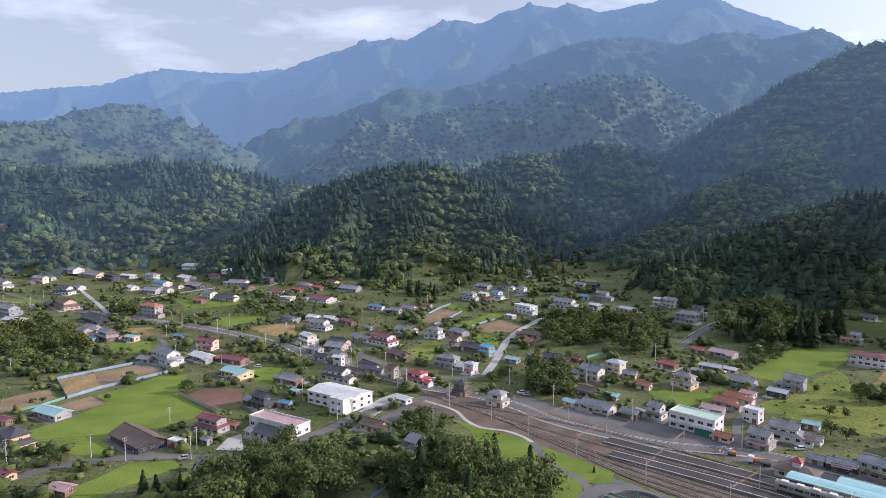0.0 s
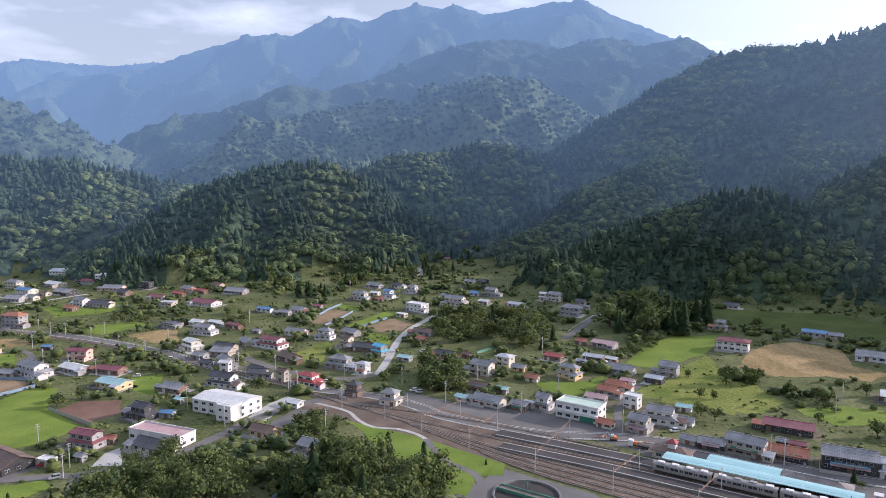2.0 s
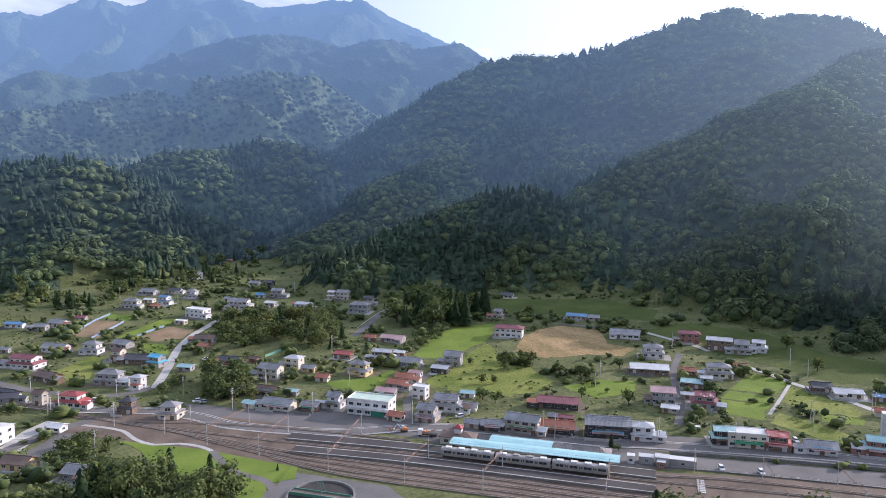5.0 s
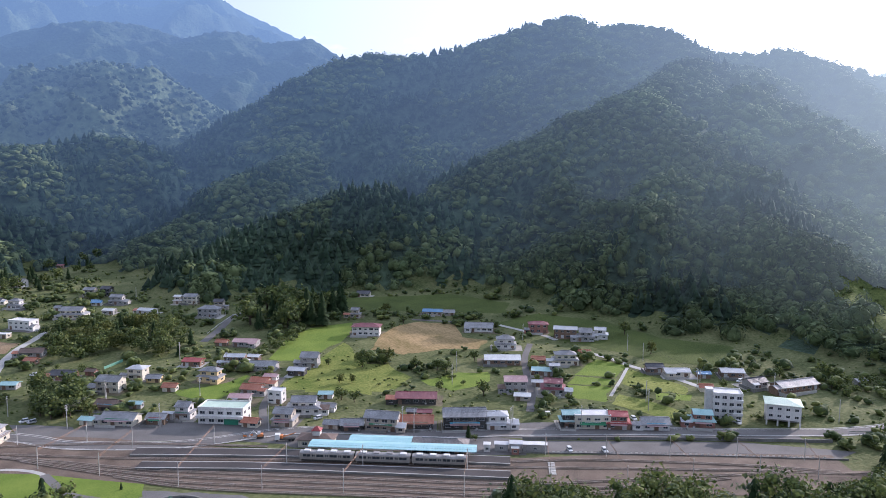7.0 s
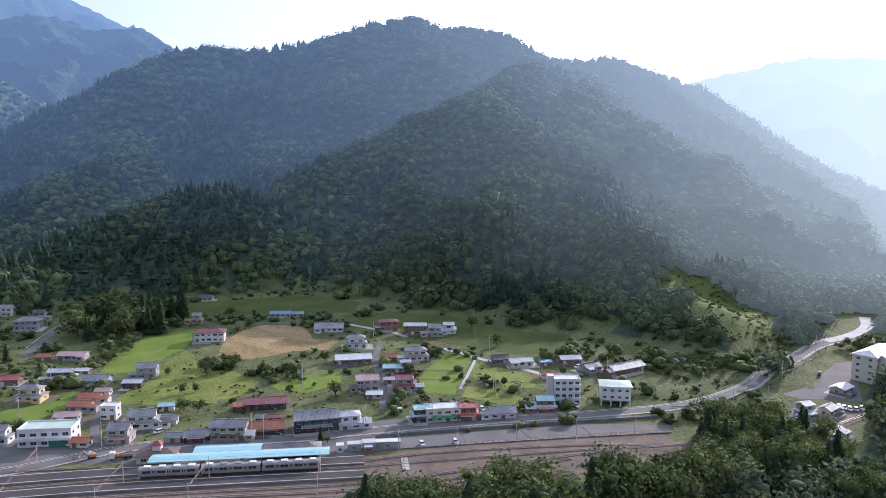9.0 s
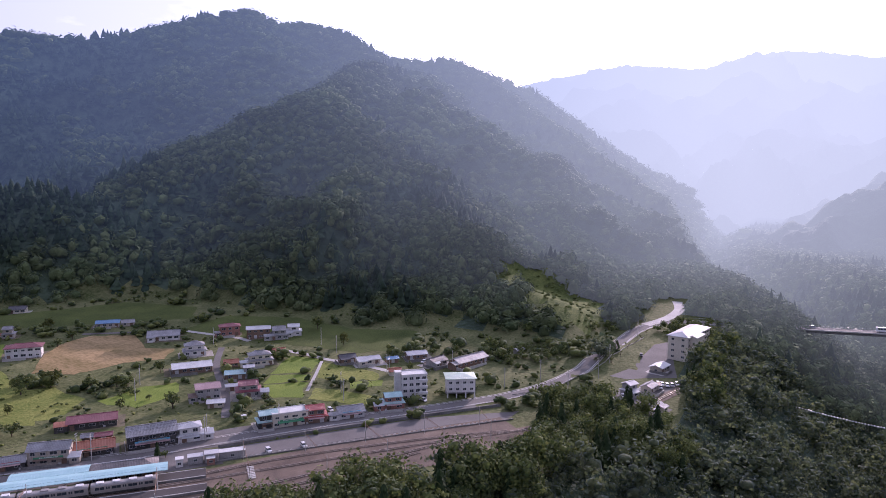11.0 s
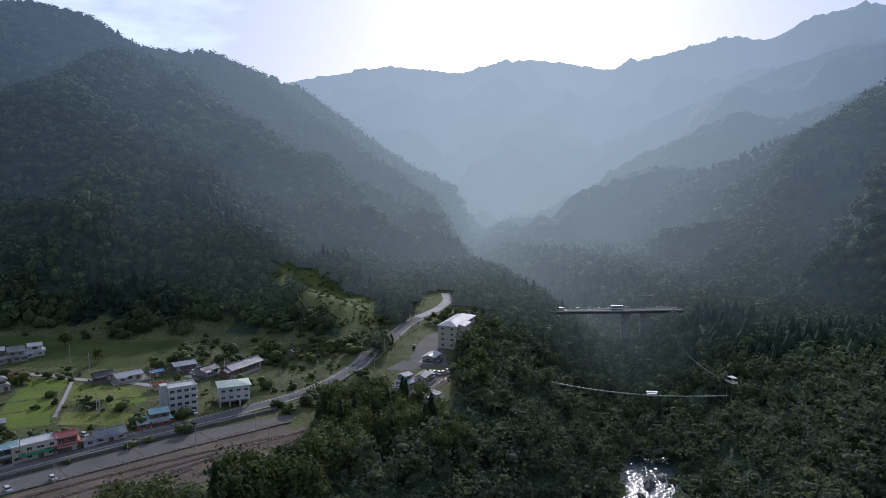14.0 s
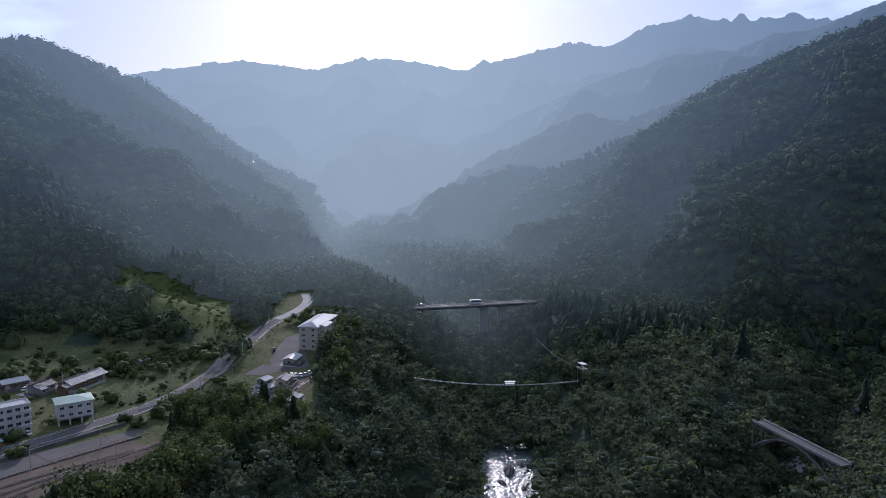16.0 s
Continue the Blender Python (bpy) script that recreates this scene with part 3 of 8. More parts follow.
def range_of(name, line, slope, label, seed):
    """A far mountain range: its crest, and flanks broken by spurs and gullies down to the valley."""
    pts = np.array(line, float)
    along = np.concatenate([[0], np.cumsum(np.hypot(*(np.diff(pts[:, :2], axis=0)).T))])
    u = np.linspace(0, along[-1], 220)
    cx, cy, cz = (np.interp(u, along, pts[:, k]) for k in range(3))
    tx, ty = np.gradient(cx), np.gradient(cy)
    nx, ny = -ty / np.hypot(tx, ty), tx / np.hypot(tx, ty)
    facing = -np.sign(nx * cx + ny * cy)
    kernel = np.ones(41) / 41
    nx, ny = (np.convolve(np.pad(v * facing, 20, mode="edge"), kernel, "valid") for v in (nx, ny))
    run = np.concatenate([np.linspace(-200, -20, 4), np.linspace(0, 1, 56) ** 1.3 * (cz.max() / slope)])
    X, Y = cx[None] + nx[None] * run[:, None], cy[None] + ny[None] * run[:, None]
    size = 260 + 0.06 * np.hypot(cx.mean(), cy.mean())
    fold = (np.abs(waves(X, Y, size * 1.6, seed)) - 0.45) * size * 0.42 + waves(X, Y, size * 0.5, seed + 1) * size * 0.06
    fade = np.clip(np.abs(run) / (size * 0.6), 0, 1)[:, None]
    Z = cz[None] - slope * np.abs(run)[:, None] - fold * fade + waves(X, Y, 60, seed + 2) * 3
    Z = Z + np.random.default_rng(seed).normal(0, 0.0006 * np.hypot(cx, cy)[None] * np.ones(X.shape)) * (1 + 0.5 * fade)
    ob = new(name, sheet(name, X, Y, Z))
    ob.data.materials.append(HAZED_WOODS)
    return tagged(ob, label, "mountain", kind="structure")


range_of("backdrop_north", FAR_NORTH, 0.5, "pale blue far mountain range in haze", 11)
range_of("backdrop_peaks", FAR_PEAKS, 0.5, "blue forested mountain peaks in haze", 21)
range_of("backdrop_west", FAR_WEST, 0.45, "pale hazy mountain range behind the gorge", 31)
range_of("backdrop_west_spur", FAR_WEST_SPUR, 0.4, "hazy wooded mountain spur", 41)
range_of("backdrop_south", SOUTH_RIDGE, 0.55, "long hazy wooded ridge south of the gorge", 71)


def massif(name, lines, slope, lo, hi, step, label, seed):
    """A mountain block of several crests and spurs over a rectangle of the plan, with a rough wooded skin."""
    X, Y = np.meshgrid(np.arange(lo[0], hi[0], step), np.arange(lo[1], hi[1], step))
    top = np.full(X.shape, -100.0)
    for line in lines:
        h, d = tent(X, Y, line, slope, 9999)
        top = np.maximum(top, h + (waves(X, Y, 170, seed) * 12 + waves(X, Y, 60, seed + 1) * 7 + (0.42 - np.abs(waves(X, Y, 300, seed + 3))) * 48 + (0.42 - np.abs(waves(X, Y, 120, seed + 4))) * 12) * np.clip(d / 60, 0, 1))
    Z = top - 6 + np.random.default_rng(seed).normal(0, 2.0, X.shape)
    ob = new(name, sheet(name, X, Y, Z))
    ob.data.materials.append(HAZED_WOODS)
    MASSIFS[name] = X, Y, Z
    return tagged(ob, label, "mountain", kind="structure")


MASSIFS = {}
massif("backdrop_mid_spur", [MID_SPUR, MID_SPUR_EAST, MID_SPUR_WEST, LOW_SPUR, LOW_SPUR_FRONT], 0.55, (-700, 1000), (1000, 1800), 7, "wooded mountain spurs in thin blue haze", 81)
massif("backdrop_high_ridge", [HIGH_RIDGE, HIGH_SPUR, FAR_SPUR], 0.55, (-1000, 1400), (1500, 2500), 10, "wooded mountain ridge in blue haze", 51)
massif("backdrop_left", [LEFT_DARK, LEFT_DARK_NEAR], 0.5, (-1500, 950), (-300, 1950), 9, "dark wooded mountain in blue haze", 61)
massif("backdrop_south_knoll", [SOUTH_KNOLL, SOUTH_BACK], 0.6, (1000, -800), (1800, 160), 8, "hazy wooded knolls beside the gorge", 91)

# ---- woods ----
def crown_shapes():
    """Low forest trees: conifers of jagged tiers and lumpy broadleaf crowns, each one unit high."""
    rng = np.random.default_rng(4)
    cones, lumps, tufts = [], [], []
    for _ in range(8):
        v, f = [], []
        for z0, z1, r in ((0.05, 0.55, 0.24), (0.3, 0.8, 0.18), (0.55, 1.0, 0.11)):
            a0, base = rng.uniform(0, 6.28), len(v)
            for k in range(7):
                rr = r * rng.uniform(0.7, 1.25)
                v.append((rr * math.cos(a0 + k * 0.898), rr * math.sin(a0 + k * 0.898), z0 + rng.uniform(-0.05, 0.05)))
            v.append((rng.uniform(-0.02, 0.02), rng.uniform(-0.02, 0.02), z1))
            f += [(base + k, base + (k + 1) % 7, base + 7) for k in range(7)]
        cones.append((np.array(v), np.array(f)))
    bm = bmesh.new()
    bmesh.ops.create_icosphere(bm, subdivisions=1, radius=1)
    ball = np.array([v.co[:] for v in bm.verts])
    tris = np.array([[v.index for v in f.verts] for f in bm.faces])
    bm.free()
    for _ in range(10):
        v, f, at = [], [], 0
        for k in range(6):
            c = np.array([0, 0, 0.45]) if k == 0 else np.append(rng.normal(0, 0.24, 2), rng.uniform(0.35, 0.8))
            r = 0.36 if k == 0 else rng.uniform(0.15, 0.25)
            v.append(ball * r * rng.uniform(0.6, 1.35, (len(ball), 1)) * (1, 1, 0.95) + c)
            f.append(tris + at)
            at += len(ball)
        for k in range(64):
            d = rng.normal(size=3)
            d /= np.linalg.norm(d)
            c = d * rng.uniform(0.3, 0.54) * (1, 1, 0.85) + (0, 0, 0.48)
            e1, e2 = (e - d * (e @ d) * 0.8 for e in rng.normal(size=(2, 3)) * 0.08)
            v.append(np.array([c - e1, c + e1, c + e2 * 1.4]))
            f.append(np.array([[0, 1, 2]]) + at)
            at += 3
        lumps.append((np.concatenate(v), np.concatenate(f)))
    # farther crowns: a core under a ragged skin of leafy tufts
    for _ in range(10):
        v, f, at = [ball * 0.34 * rng.uniform(0.75, 1.2, (len(ball), 1)) + (0, 0, 0.45)], [tris], len(ball)
        knobs = rng.normal(size=(5, 3))
        for k in range(110):
            d = rng.normal(size=3) + (0, 0, 0.35)
            d = d / np.linalg.norm(d)
            swell = 1 + 0.35 * max(0.0, max(d @ n / np.linalg.norm(n) for n in knobs) - 0.6) / 0.4
            c = d * rng.uniform(0.36, 0.46) * swell * (1, 1, 0.95) + (0, 0, 0.45)
            e1, e2 = (e - d * (e @ d) * 0.75 for e in rng.normal(size=(2, 3)) * (0.055 if k > 36 else 0.085))
            v.append(np.array([c - e1, c + e1, c + e2 * 1.5]))
            f.append(np.array([[0, 1, 2]]) + at)
            at += 3
        tufts.append((np.concatenate(v), np.concatenate(f)))
    return cones, lumps, tufts


CONES, LUMPS, TUFTS = crown_shapes()


def woods(name, x, y, z, height, width, shapes, mat, label, seed):
    """Many trees of one wood in one mesh."""
    rng, verts, faces, at = np.random.default_rng(seed), [], [], 0
    pick = rng.integers(0, len(shapes), len(x))
    for i, (v, f) in enumerate(shapes):
        k = pick == i
        count = int(k.sum())
        a = rng.uniform(0, 6.28, count)[:, None]
        ca, sa = np.cos(a), np.sin(a)
        w = width[k][:, None]
        X = (v[None, :, 0] * ca - v[None, :, 1] * sa) * w + x[k][:, None]
        Y = (v[None, :, 0] * sa + v[None, :, 1] * ca) * w + y[k][:, None]
        Z = v[None, :, 2] * height[k][:, None] + z[k][:, None]
        verts.append(np.stack([X, Y, Z], -1).reshape(-1, 3))
        faces.append((f[None] + (np.arange(count) * len(v))[:, None, None] + at).reshape(-1, 3))
        at += count * len(v)
    ob = new(name, mesh_of(name, np.concatenate(verts), np.concatenate(faces)))
    ob.data.materials.append(mat)
    return tagged(ob, label, "forest", kind="stuff")


def plant(lo, hi, pitch, seed):
    """Tree places on a jittered lattice, between lo and hi metres from the camera's plan place and within its sweep,
    where it is wooded.
    """
    rng = np.random.default_rng(seed)
    xs, ys = np.meshgrid(np.arange(-1300, 1500, pitch), np.arange(-520, 1700, pitch))
    x, y = (xs + rng.uniform(-0.45, 0.45, xs.shape) * pitch).ravel(), (ys + rng.uniform(-0.45, 0.45, xs.shape) * pitch).ravel()
    d = np.hypot(x, y)
    d = d + waves(x, y, 60, 29) * 25 * np.clip((d - 300) / 60, 0, 1)
    k = (d > lo) & (d < hi) & (x * 0.8 + y > -120) & (np.arctan2(x, y) > -0.64) & (np.arctan2(x, y) < 2.3)
    x, y = x[k], y[k]
    k = wooded(x, y)
    x, y = x[k], y[k]
    # only the flanks that face the camera
    out = 25 / np.maximum(np.hypot(x, y), 1)
    k = surface_z(x * (1 + out), y * (1 + out)) - surface_z(x * (1 - out), y * (1 - out)) > np.where(np.hypot(x, y) < 620, -30, -14)
    return x[k], y[k]


def forest(name, lo, hi, pitch, size, seed, what, mats, lumps):
    x, y = plant(lo, hi, pitch, seed)
    rng = np.random.default_rng(seed + 1)
    z = surface_z(x, y)
    conifer = waves(x, y, 240, 17) + waves(x, y, 90, 18) * 0.6 + rng.normal(0, 0.25, len(x)) > np.where((y < 200) | (np.arctan2(x, y) > 0.72), 0.75, -0.1)
    h = size * rng.uniform(0.7, 1.35, len(x)) * (1 + 0.2 * waves(x, y, 45, seed + 7))
    for tag, k, shapes, mat, wide in (("cedar", conifer, CONES if lumps > 2 else [(v[8:], f[7:] - 8) for v, f in CONES], mats[0], 2.7), ("broadleaf", ~conifer, TUFTS if lumps == 6 else [(v[:12 + 54 * (lumps - 1)], f[:20 + 18 * (lumps - 1)]) for v, f in TUFTS], mats[1], {6: 1.5, 3: 1.75, 2: 2.0}[lumps])):
        tall = h[k] * (1.35 if tag == "cedar" else 1.2)
        woods(tag + "_" + name, x[k], y[k], z[k] - tall * (0.2 if tag == "cedar" else 0.28), tall, (pitch * wide) * rng.uniform(0.75, 1.2, int(k.sum())) * (1 + 0.45 * rng.uniform(0, 1, int(k.sum())) ** 4 * (tag == 'broadleaf')), shapes, mat, "dense " + tag + " forest " + what, seed + 2)


# hillside foliage with the same haze glow mixed into it
HAZED_CEDAR, HAZED_BROADLEAF = haze("hazed_cedar_foliage", (0.034, 0.056, 0.032)), haze("hazed_broadleaf_foliage", (0.088, 0.118, 0.05))
forest("forest_near", 400, 580, 8.0, 10.5, 100, "on the lower slopes", (HAZED_CEDAR, HAZED_BROADLEAF), 6)
forest("forest_middle", 580, 760, 7.8, 9.5, 110, "on the hillsides above the village", (HAZED_CEDAR, HAZED_BROADLEAF), 3)
forest("forest_upper", 760, 1000, 8.6, 9.8, 115, "on the upper hillsides", (HAZED_CEDAR, HAZED_BROADLEAF), 2)
forest("forest_far", 1000, 1600, 10.6, 11.2, 120, "on the far hillsides", (HAZED_CEDAR, HAZED_BROADLEAF), 2)



def cover(name, source, every, size, seed, label):
    """Trees on the flanks of a far massif that face the camera."""
    X, Y, Z = (a[::every, ::every].ravel() for a in MASSIFS[source])
    rng = np.random.default_rng(seed)
    gy, gx = np.gradient(MASSIFS[source][2])
    fall = (gx * MASSIFS[source][0] + gy * MASSIFS[source][1])[::every, ::every].ravel()
    k = (fall > 0) & (Z > 30)
    X, Y, Z = X[k] + rng.uniform(-5, 5, k.sum()), Y[k] + rng.uniform(-5, 5, k.sum()), Z[k]
    h = size * rng.uniform(0.7, 1.3, len(X))
    woods(name, X, Y, Z - h * 0.3, h, h * rng.uniform(1.0, 1.6, len(X)), [(v[:36], f[:28]) for v, f in TUFTS], HAZED_WOODS, label, seed)


cover("spur_woods", "backdrop_mid_spur", 2, 12, 130, "mixed forest on the hazy mountain spurs")
cover("left_woods", "backdrop_left", 2, 13, 131, "mixed forest on the hazy western mountain")

# ---- helpers for building ----
TAKEN_LINES, TAKEN_PLOTS, TAKEN_DISCS = [], [], []

def part(name, bm, mats, parent=None, label="", smooth=False):
    """A bmesh as one mesh object under a thing or a part."""
    me = bpy.data.meshes.new(name)
    bm.to_mesh(me)
    bm.free()
    for m in mats if isinstance(mats, (list, tuple)) else [mats]:
        me.materials.append(m)
    if smooth:
        me.polygons.foreach_set("use_smooth", np.full(len(me.polygons), True))
    ob = new(name, me)
    ob.parent = parent
    return tagged(ob, label)


def reuse(name, me, parent, x=0.0, y=0.0, z=0.0, turn=0.0):
    """One more object on a mesh that exists already."""
    ob = new(name, me)
    ob.parent = parent
    ob.location, ob.rotation_euler = (x, y, z), (0, 0, turn)
    return ob


def box(bm, x0, x1, y0, y1, z0, z1, mat=0):
    v = [bm.verts.new(p) for p in ((x0, y0, z0), (x1, y0, z0), (x1, y1, z0), (x0, y1, z0), (x0, y0, z1), (x1, y0, z1), (x1, y1, z1), (x0, y1, z1))]
    for f in ((0, 3, 2, 1), (4, 5, 6, 7), (0, 1, 5, 4), (1, 2, 6, 5), (2, 3, 7, 6), (3, 0, 4, 7)):
        bm.faces.new([v[i] for i in f]).material_index = mat
    return v


def boxed(*dims, mat=0):
    bm = bmesh.new()
    box(bm, *dims, mat=mat)
    return bm


def beam(bm, a, b, r, sides=6, r2=None, mat=0):
    """A round bar from a to b."""
    a, b = Vector(a), Vector(b)
    q = (b - a).to_track_quat("Z", "Y")
    rings = []
    for p, rad in ((a, r), (b, r if r2 is None else r2)):
        rings.append([bm.verts.new(p + q @ Vector((rad * math.cos(k * 6.2832 / sides), rad * math.sin(k * 6.2832 / sides), 0))) for k in range(sides)])
    for k in range(sides):
        bm.faces.new((rings[0][k], rings[0][(k + 1) % sides], rings[1][(k + 1) % sides], rings[1][k])).material_index = mat
    bm.faces.new(rings[1]).material_index = mat
    bm.faces.new(rings[0][::-1]).material_index = mat


def height(x, y):
    return float(surface_z(np.array([x]), np.array([y]))[0])


def empty(name, x, y, z, turn=0.0, label="", category="", group="", kind=""):
    ob = new(name)
    ob.location, ob.rotation_euler = (x, y, z), (0, 0, radians(turn))
    ob.empty_display_size = 0.5
    return tagged(ob, label, category, group, kind)


def smooth_line(pts, step=4.0):
    """A Catmull-Rom line through plan points, as arrays of places and of directions."""
    p = np.array(pts, float)
    p = np.vstack([2 * p[0] - p[1], p, 2 * p[-1] - p[-2]])
    out = []
    for i in range(1, len(p) - 2):
        n = max(2, int(np.linalg.norm(p[i + 1] - p[i]) / step))
        for t in np.arange(n) / n:
            out.append(0.5 * (2 * p[i] + (p[i + 1] - p[i - 1]) * t + (2 * p[i - 1] - 5 * p[i] + 4 * p[i + 1] - p[i + 2]) * t ** 2
                              + (3 * p[i] - p[i - 1] - 3 * p[i + 1] + p[i + 2]) * t ** 3))
    out.append(p[-2])
    out = np.array(out)
    d = np.gradient(out[:, :2], axis=0)
    return out, d / np.maximum(np.linalg.norm(d, axis=1), 1e-6)[:, None]


def ribbon(name, pts, left, right, lift, thick=0.0, flat=False, cols=3):
    """A strip along a plan line between two offsets, lying on the ground."""
    c, d = smooth_line(pts)
    n = np.stack([-d[:, 1], d[:, 0]], 1)
    offs = np.linspace(left, right, cols)
    X, Y = c[:, 0, None] + n[:, 0, None] * offs, c[:, 1, None] + n[:, 1, None] * offs
    Z = np.maximum(floor_z(X, Y), 0) + lift
    if not flat:
        Z = np.maximum(Z, surface_z(X, Y) + lift)
    return sheet(name, X[:, ::-1], Y[:, ::-1], Z[:, ::-1])


LANE_LIFT = [0.0]


def lane(name, pts, width, mat, label):
    """A road with worn edges; the wide ones have white edge lines and a kerb."""
    TAKEN_LINES.append((smooth_line(pts)[0][:, :2], width / 2 + 1.2))
    LANE_LIFT[0] = (LANE_LIFT[0] + 0.004) % 0.03
    lift = (0.13 if width > 6.5 else 0.09) + LANE_LIFT[0]
    ob = new(name, ribbon(name, pts, -width / 2, width / 2, lift))
    ob.data.materials.append(mat)
    tagged(ob, label, "road", kind="structure")
    if width > 6.5 and mat is ASPHALT:
        for side in (-1, 1):
            line = new("edge_line", ribbon("edge_line", pts, side * (width / 2 - 0.7) - 0.09, side * (width / 2 - 0.7) + 0.09, lift + 0.02, cols=2))
            line.data.materials.append(WHITE_PAINT)
            line.parent = ob
            kerb = new("kerb", ribbon("kerb", pts, side * (width / 2 + 0.25) - 0.25, side * (width / 2 + 0.25) + 0.25, lift + 0.14, cols=2))
            kerb.data.materials.append(CONCRETE)
            kerb.parent = ob
    return ob


FIELD_LIFT, GRASS_PLOTS = [0.0], []


def field(name, poly, mat, label):
    """A plot of land that lies on the valley floor."""
    (GRASS_PLOTS if mat in (LAWN, MIXED_GRASS) else TAKEN_PLOTS).append(np.array(poly, float))
    bm = bmesh.new()
    bm.faces.new([bm.verts.new((x, y, 0)) for x, y in poly])
    bmesh.ops.recalc_face_normals(bm, faces=bm.faces)
    xs, ys = [p[0] for p in poly], [p[1] for p in poly]
    for axis, lo, hi in ((0, min(xs), max(xs)), (1, min(ys), max(ys))):
        v = lo + 8
        while v < hi:
            no, co = [0, 0, 0], [0, 0, 0]
            no[axis], co[axis] = 1, v
            bmesh.ops.bisect_plane(bm, geom=bm.verts[:] + bm.edges[:] + bm.faces[:], plane_co=co, plane_no=no)
            v += 8
    FIELD_LIFT[0] = (FIELD_LIFT[0] + 0.006) % 0.05
    wobble = 0.0 if mat in (ASPHALT, CONCRETE) else 1.4
    for v in bm.verts:
        shift = waves(np.array([v.co.x, v.co.y + 500]), np.array([v.co.y, v.co.x - 300]), 14, 77) * wobble
        v.co.x, v.co.y = v.co.x + float(shift[0]), v.co.y + float(shift[1])
        v.co.z = height(v.co.x, v.co.y) + 0.035 + FIELD_LIFT[0]
    for f in bm.faces:
        if f.normal.z < 0:
            f.normal_flip()
    ob = part(name, bm, mat)
    return tagged(ob, label, "field", kind="structure")


# ---- roads, lanes and fields ----
lane("main_road", [(-407, 592), (-365, 572), (-275, 533), (-220, 504), (-175, 483), (-136, 456), (-99, 425), (-73, 396), (-43, 366), (-24, 351), (-11, 339), (21, 321), (36, 305), (48, 288), (81, 264), (125, 249), (166, 212), (190, 196), (232, 165), (261, 141), (279, 127), (296, 115), (323, 102), (359, 94), (399, 90), (441, 85), (467, 70), (476, 43)], 7.5, ASPHALT, "grey asphalt road past the station")
lane("side_road", [(22, 359), (30, 388), (39, 426), (50, 455), (60, 472), (73, 494)], 4.5, CONCRETE, "pale concrete side road climbing through the village")
lane("lane", [(-151, 227), (-144, 234), (-139, 241), (-125, 246), (-116, 249), (-102, 250), (-86, 250), (-75, 254), (-61, 262), (-44, 283), (-39, 289)], 5, ASPHALT, "narrow asphalt lane among the fields")
lane("lane", [(-88, 251), (-85, 239), (-78, 225), (-74, 216)], 5, ASPHALT, "narrow asphalt lane")
lane("lane", [(-44, 283), (-36, 296), (-24, 309), (-12, 318), (-5, 322)], 6, ASPHALT, "asphalt lane to the level crossing")
lane("lane", [(-395, 620), (-348, 585), (-313, 561), (-289, 558), (-277, 572)], 4.5, ASPHALT, "narrow village lane")
lane("lane", [(-328, 630), (-305, 598), (-284, 569), (-251, 521)], 3.5, CONCRETE, "pale concrete lane")
lane("lane", [(-188, 446), (-177, 436), (-163, 410), (-152, 390)], 3.5, ASPHALT, "narrow village lane")
lane("lane", [(-256, 592), (-238, 611), (-224, 623), (-208, 636)], 4, CONCRETE, "pale lane beside the workshops")
lane("lane", [(-51, 408), (-42, 393), (-26, 374), (-8, 361), (5, 354), (21, 359)], 5, ASPHALT, "asphalt village lane")
lane("lane", [(140, 408), (159, 432), (178, 459), (190, 464)], 5, ASPHALT, "asphalt lane with a white rail")
lane("lane", [(269, 377), (287, 355), (291, 349)], 3.5, ASPHALT, "lane along the dry field")
lane("lane", [(305, 330), (307, 311), (309, 295), (307, 282)], 3.5, CONCRETE, "pale hillside lane")
lane("lane", [(289, 286), (267, 268), (251, 251), (231, 227), (212, 209)], 3.5, ASPHALT, "narrow lane between houses")
lane("lane", [(113, 259), (123, 285), (136, 303), (148, 318)], 3.5, ASPHALT, "narrow alley between houses")
lane("lane", [(302, 250), (302, 236), (300, 222), (301, 201), (299, 181)], 3.5, CONCRETE, "pale lane along the terraces")
lane("lane", [(296, 222), (276, 211), (255, 200)], 1.6, CONCRETE, "concrete footpath down the terraces")
lane("lane", [(452, 84), (462, 79), (481, 73), (504, 71), (527, 76)], 7, CONCRETE, "sunlit pale road at the mouth of the gorge")
lane("park_path", [(-9, 317), (-1, 310), (6, 302), (10, 290), (16, 281), (25, 278), (32, 271), (35, 265)], 1.8, CONCRETE, "pale curved park path")
lane("park_path", [(35, 265), (38, 246), (42, 238), (47, 231), (48, 222), (45, 213)], 3.0, ASPHALT, "paved park path")
field("rice_field", [(-170, 276), (-161, 293), (-152, 311), (-163, 323), (-145, 361), (-133, 359), (-127, 329), (-103, 301), (-112, 285), (-131, 270), (-123, 254), (-128, 249), (-155, 258)], RICE, "bright green rice field")
field("vegetable_plot", [(-197, 350), (-184, 363), (-167, 336), (-175, 319)], DRY_GRASS, "fenced plot of dry grass")
field("vegetable_plot", [(-184, 363), (-170, 379), (-151, 373), (-145, 363), (-167, 336)], SOIL, "fenced plot of bare soil with rows")
field("vegetable_plot", [(-205, 317), (-192, 334), (-181, 319), (-190, 302), (-193, 298)], SOIL, "bare brown vegetable plot")
field("vegetable_plot", [(-180, 295), (-167, 322), (-153, 312), (-170, 289)], SOIL, "bare earth yard beside the shed")
field("rice_field", [(-123, 223), (-113, 244), (-98, 247), (-93, 242), (-106, 225), (-110, 216), (-118, 216)], RICE, "bright green rice field")
field("playground", [(-123, 323), (-115, 337), (-98, 334), (-92, 316), (-103, 303)], RED_SOIL, "red earth playground")
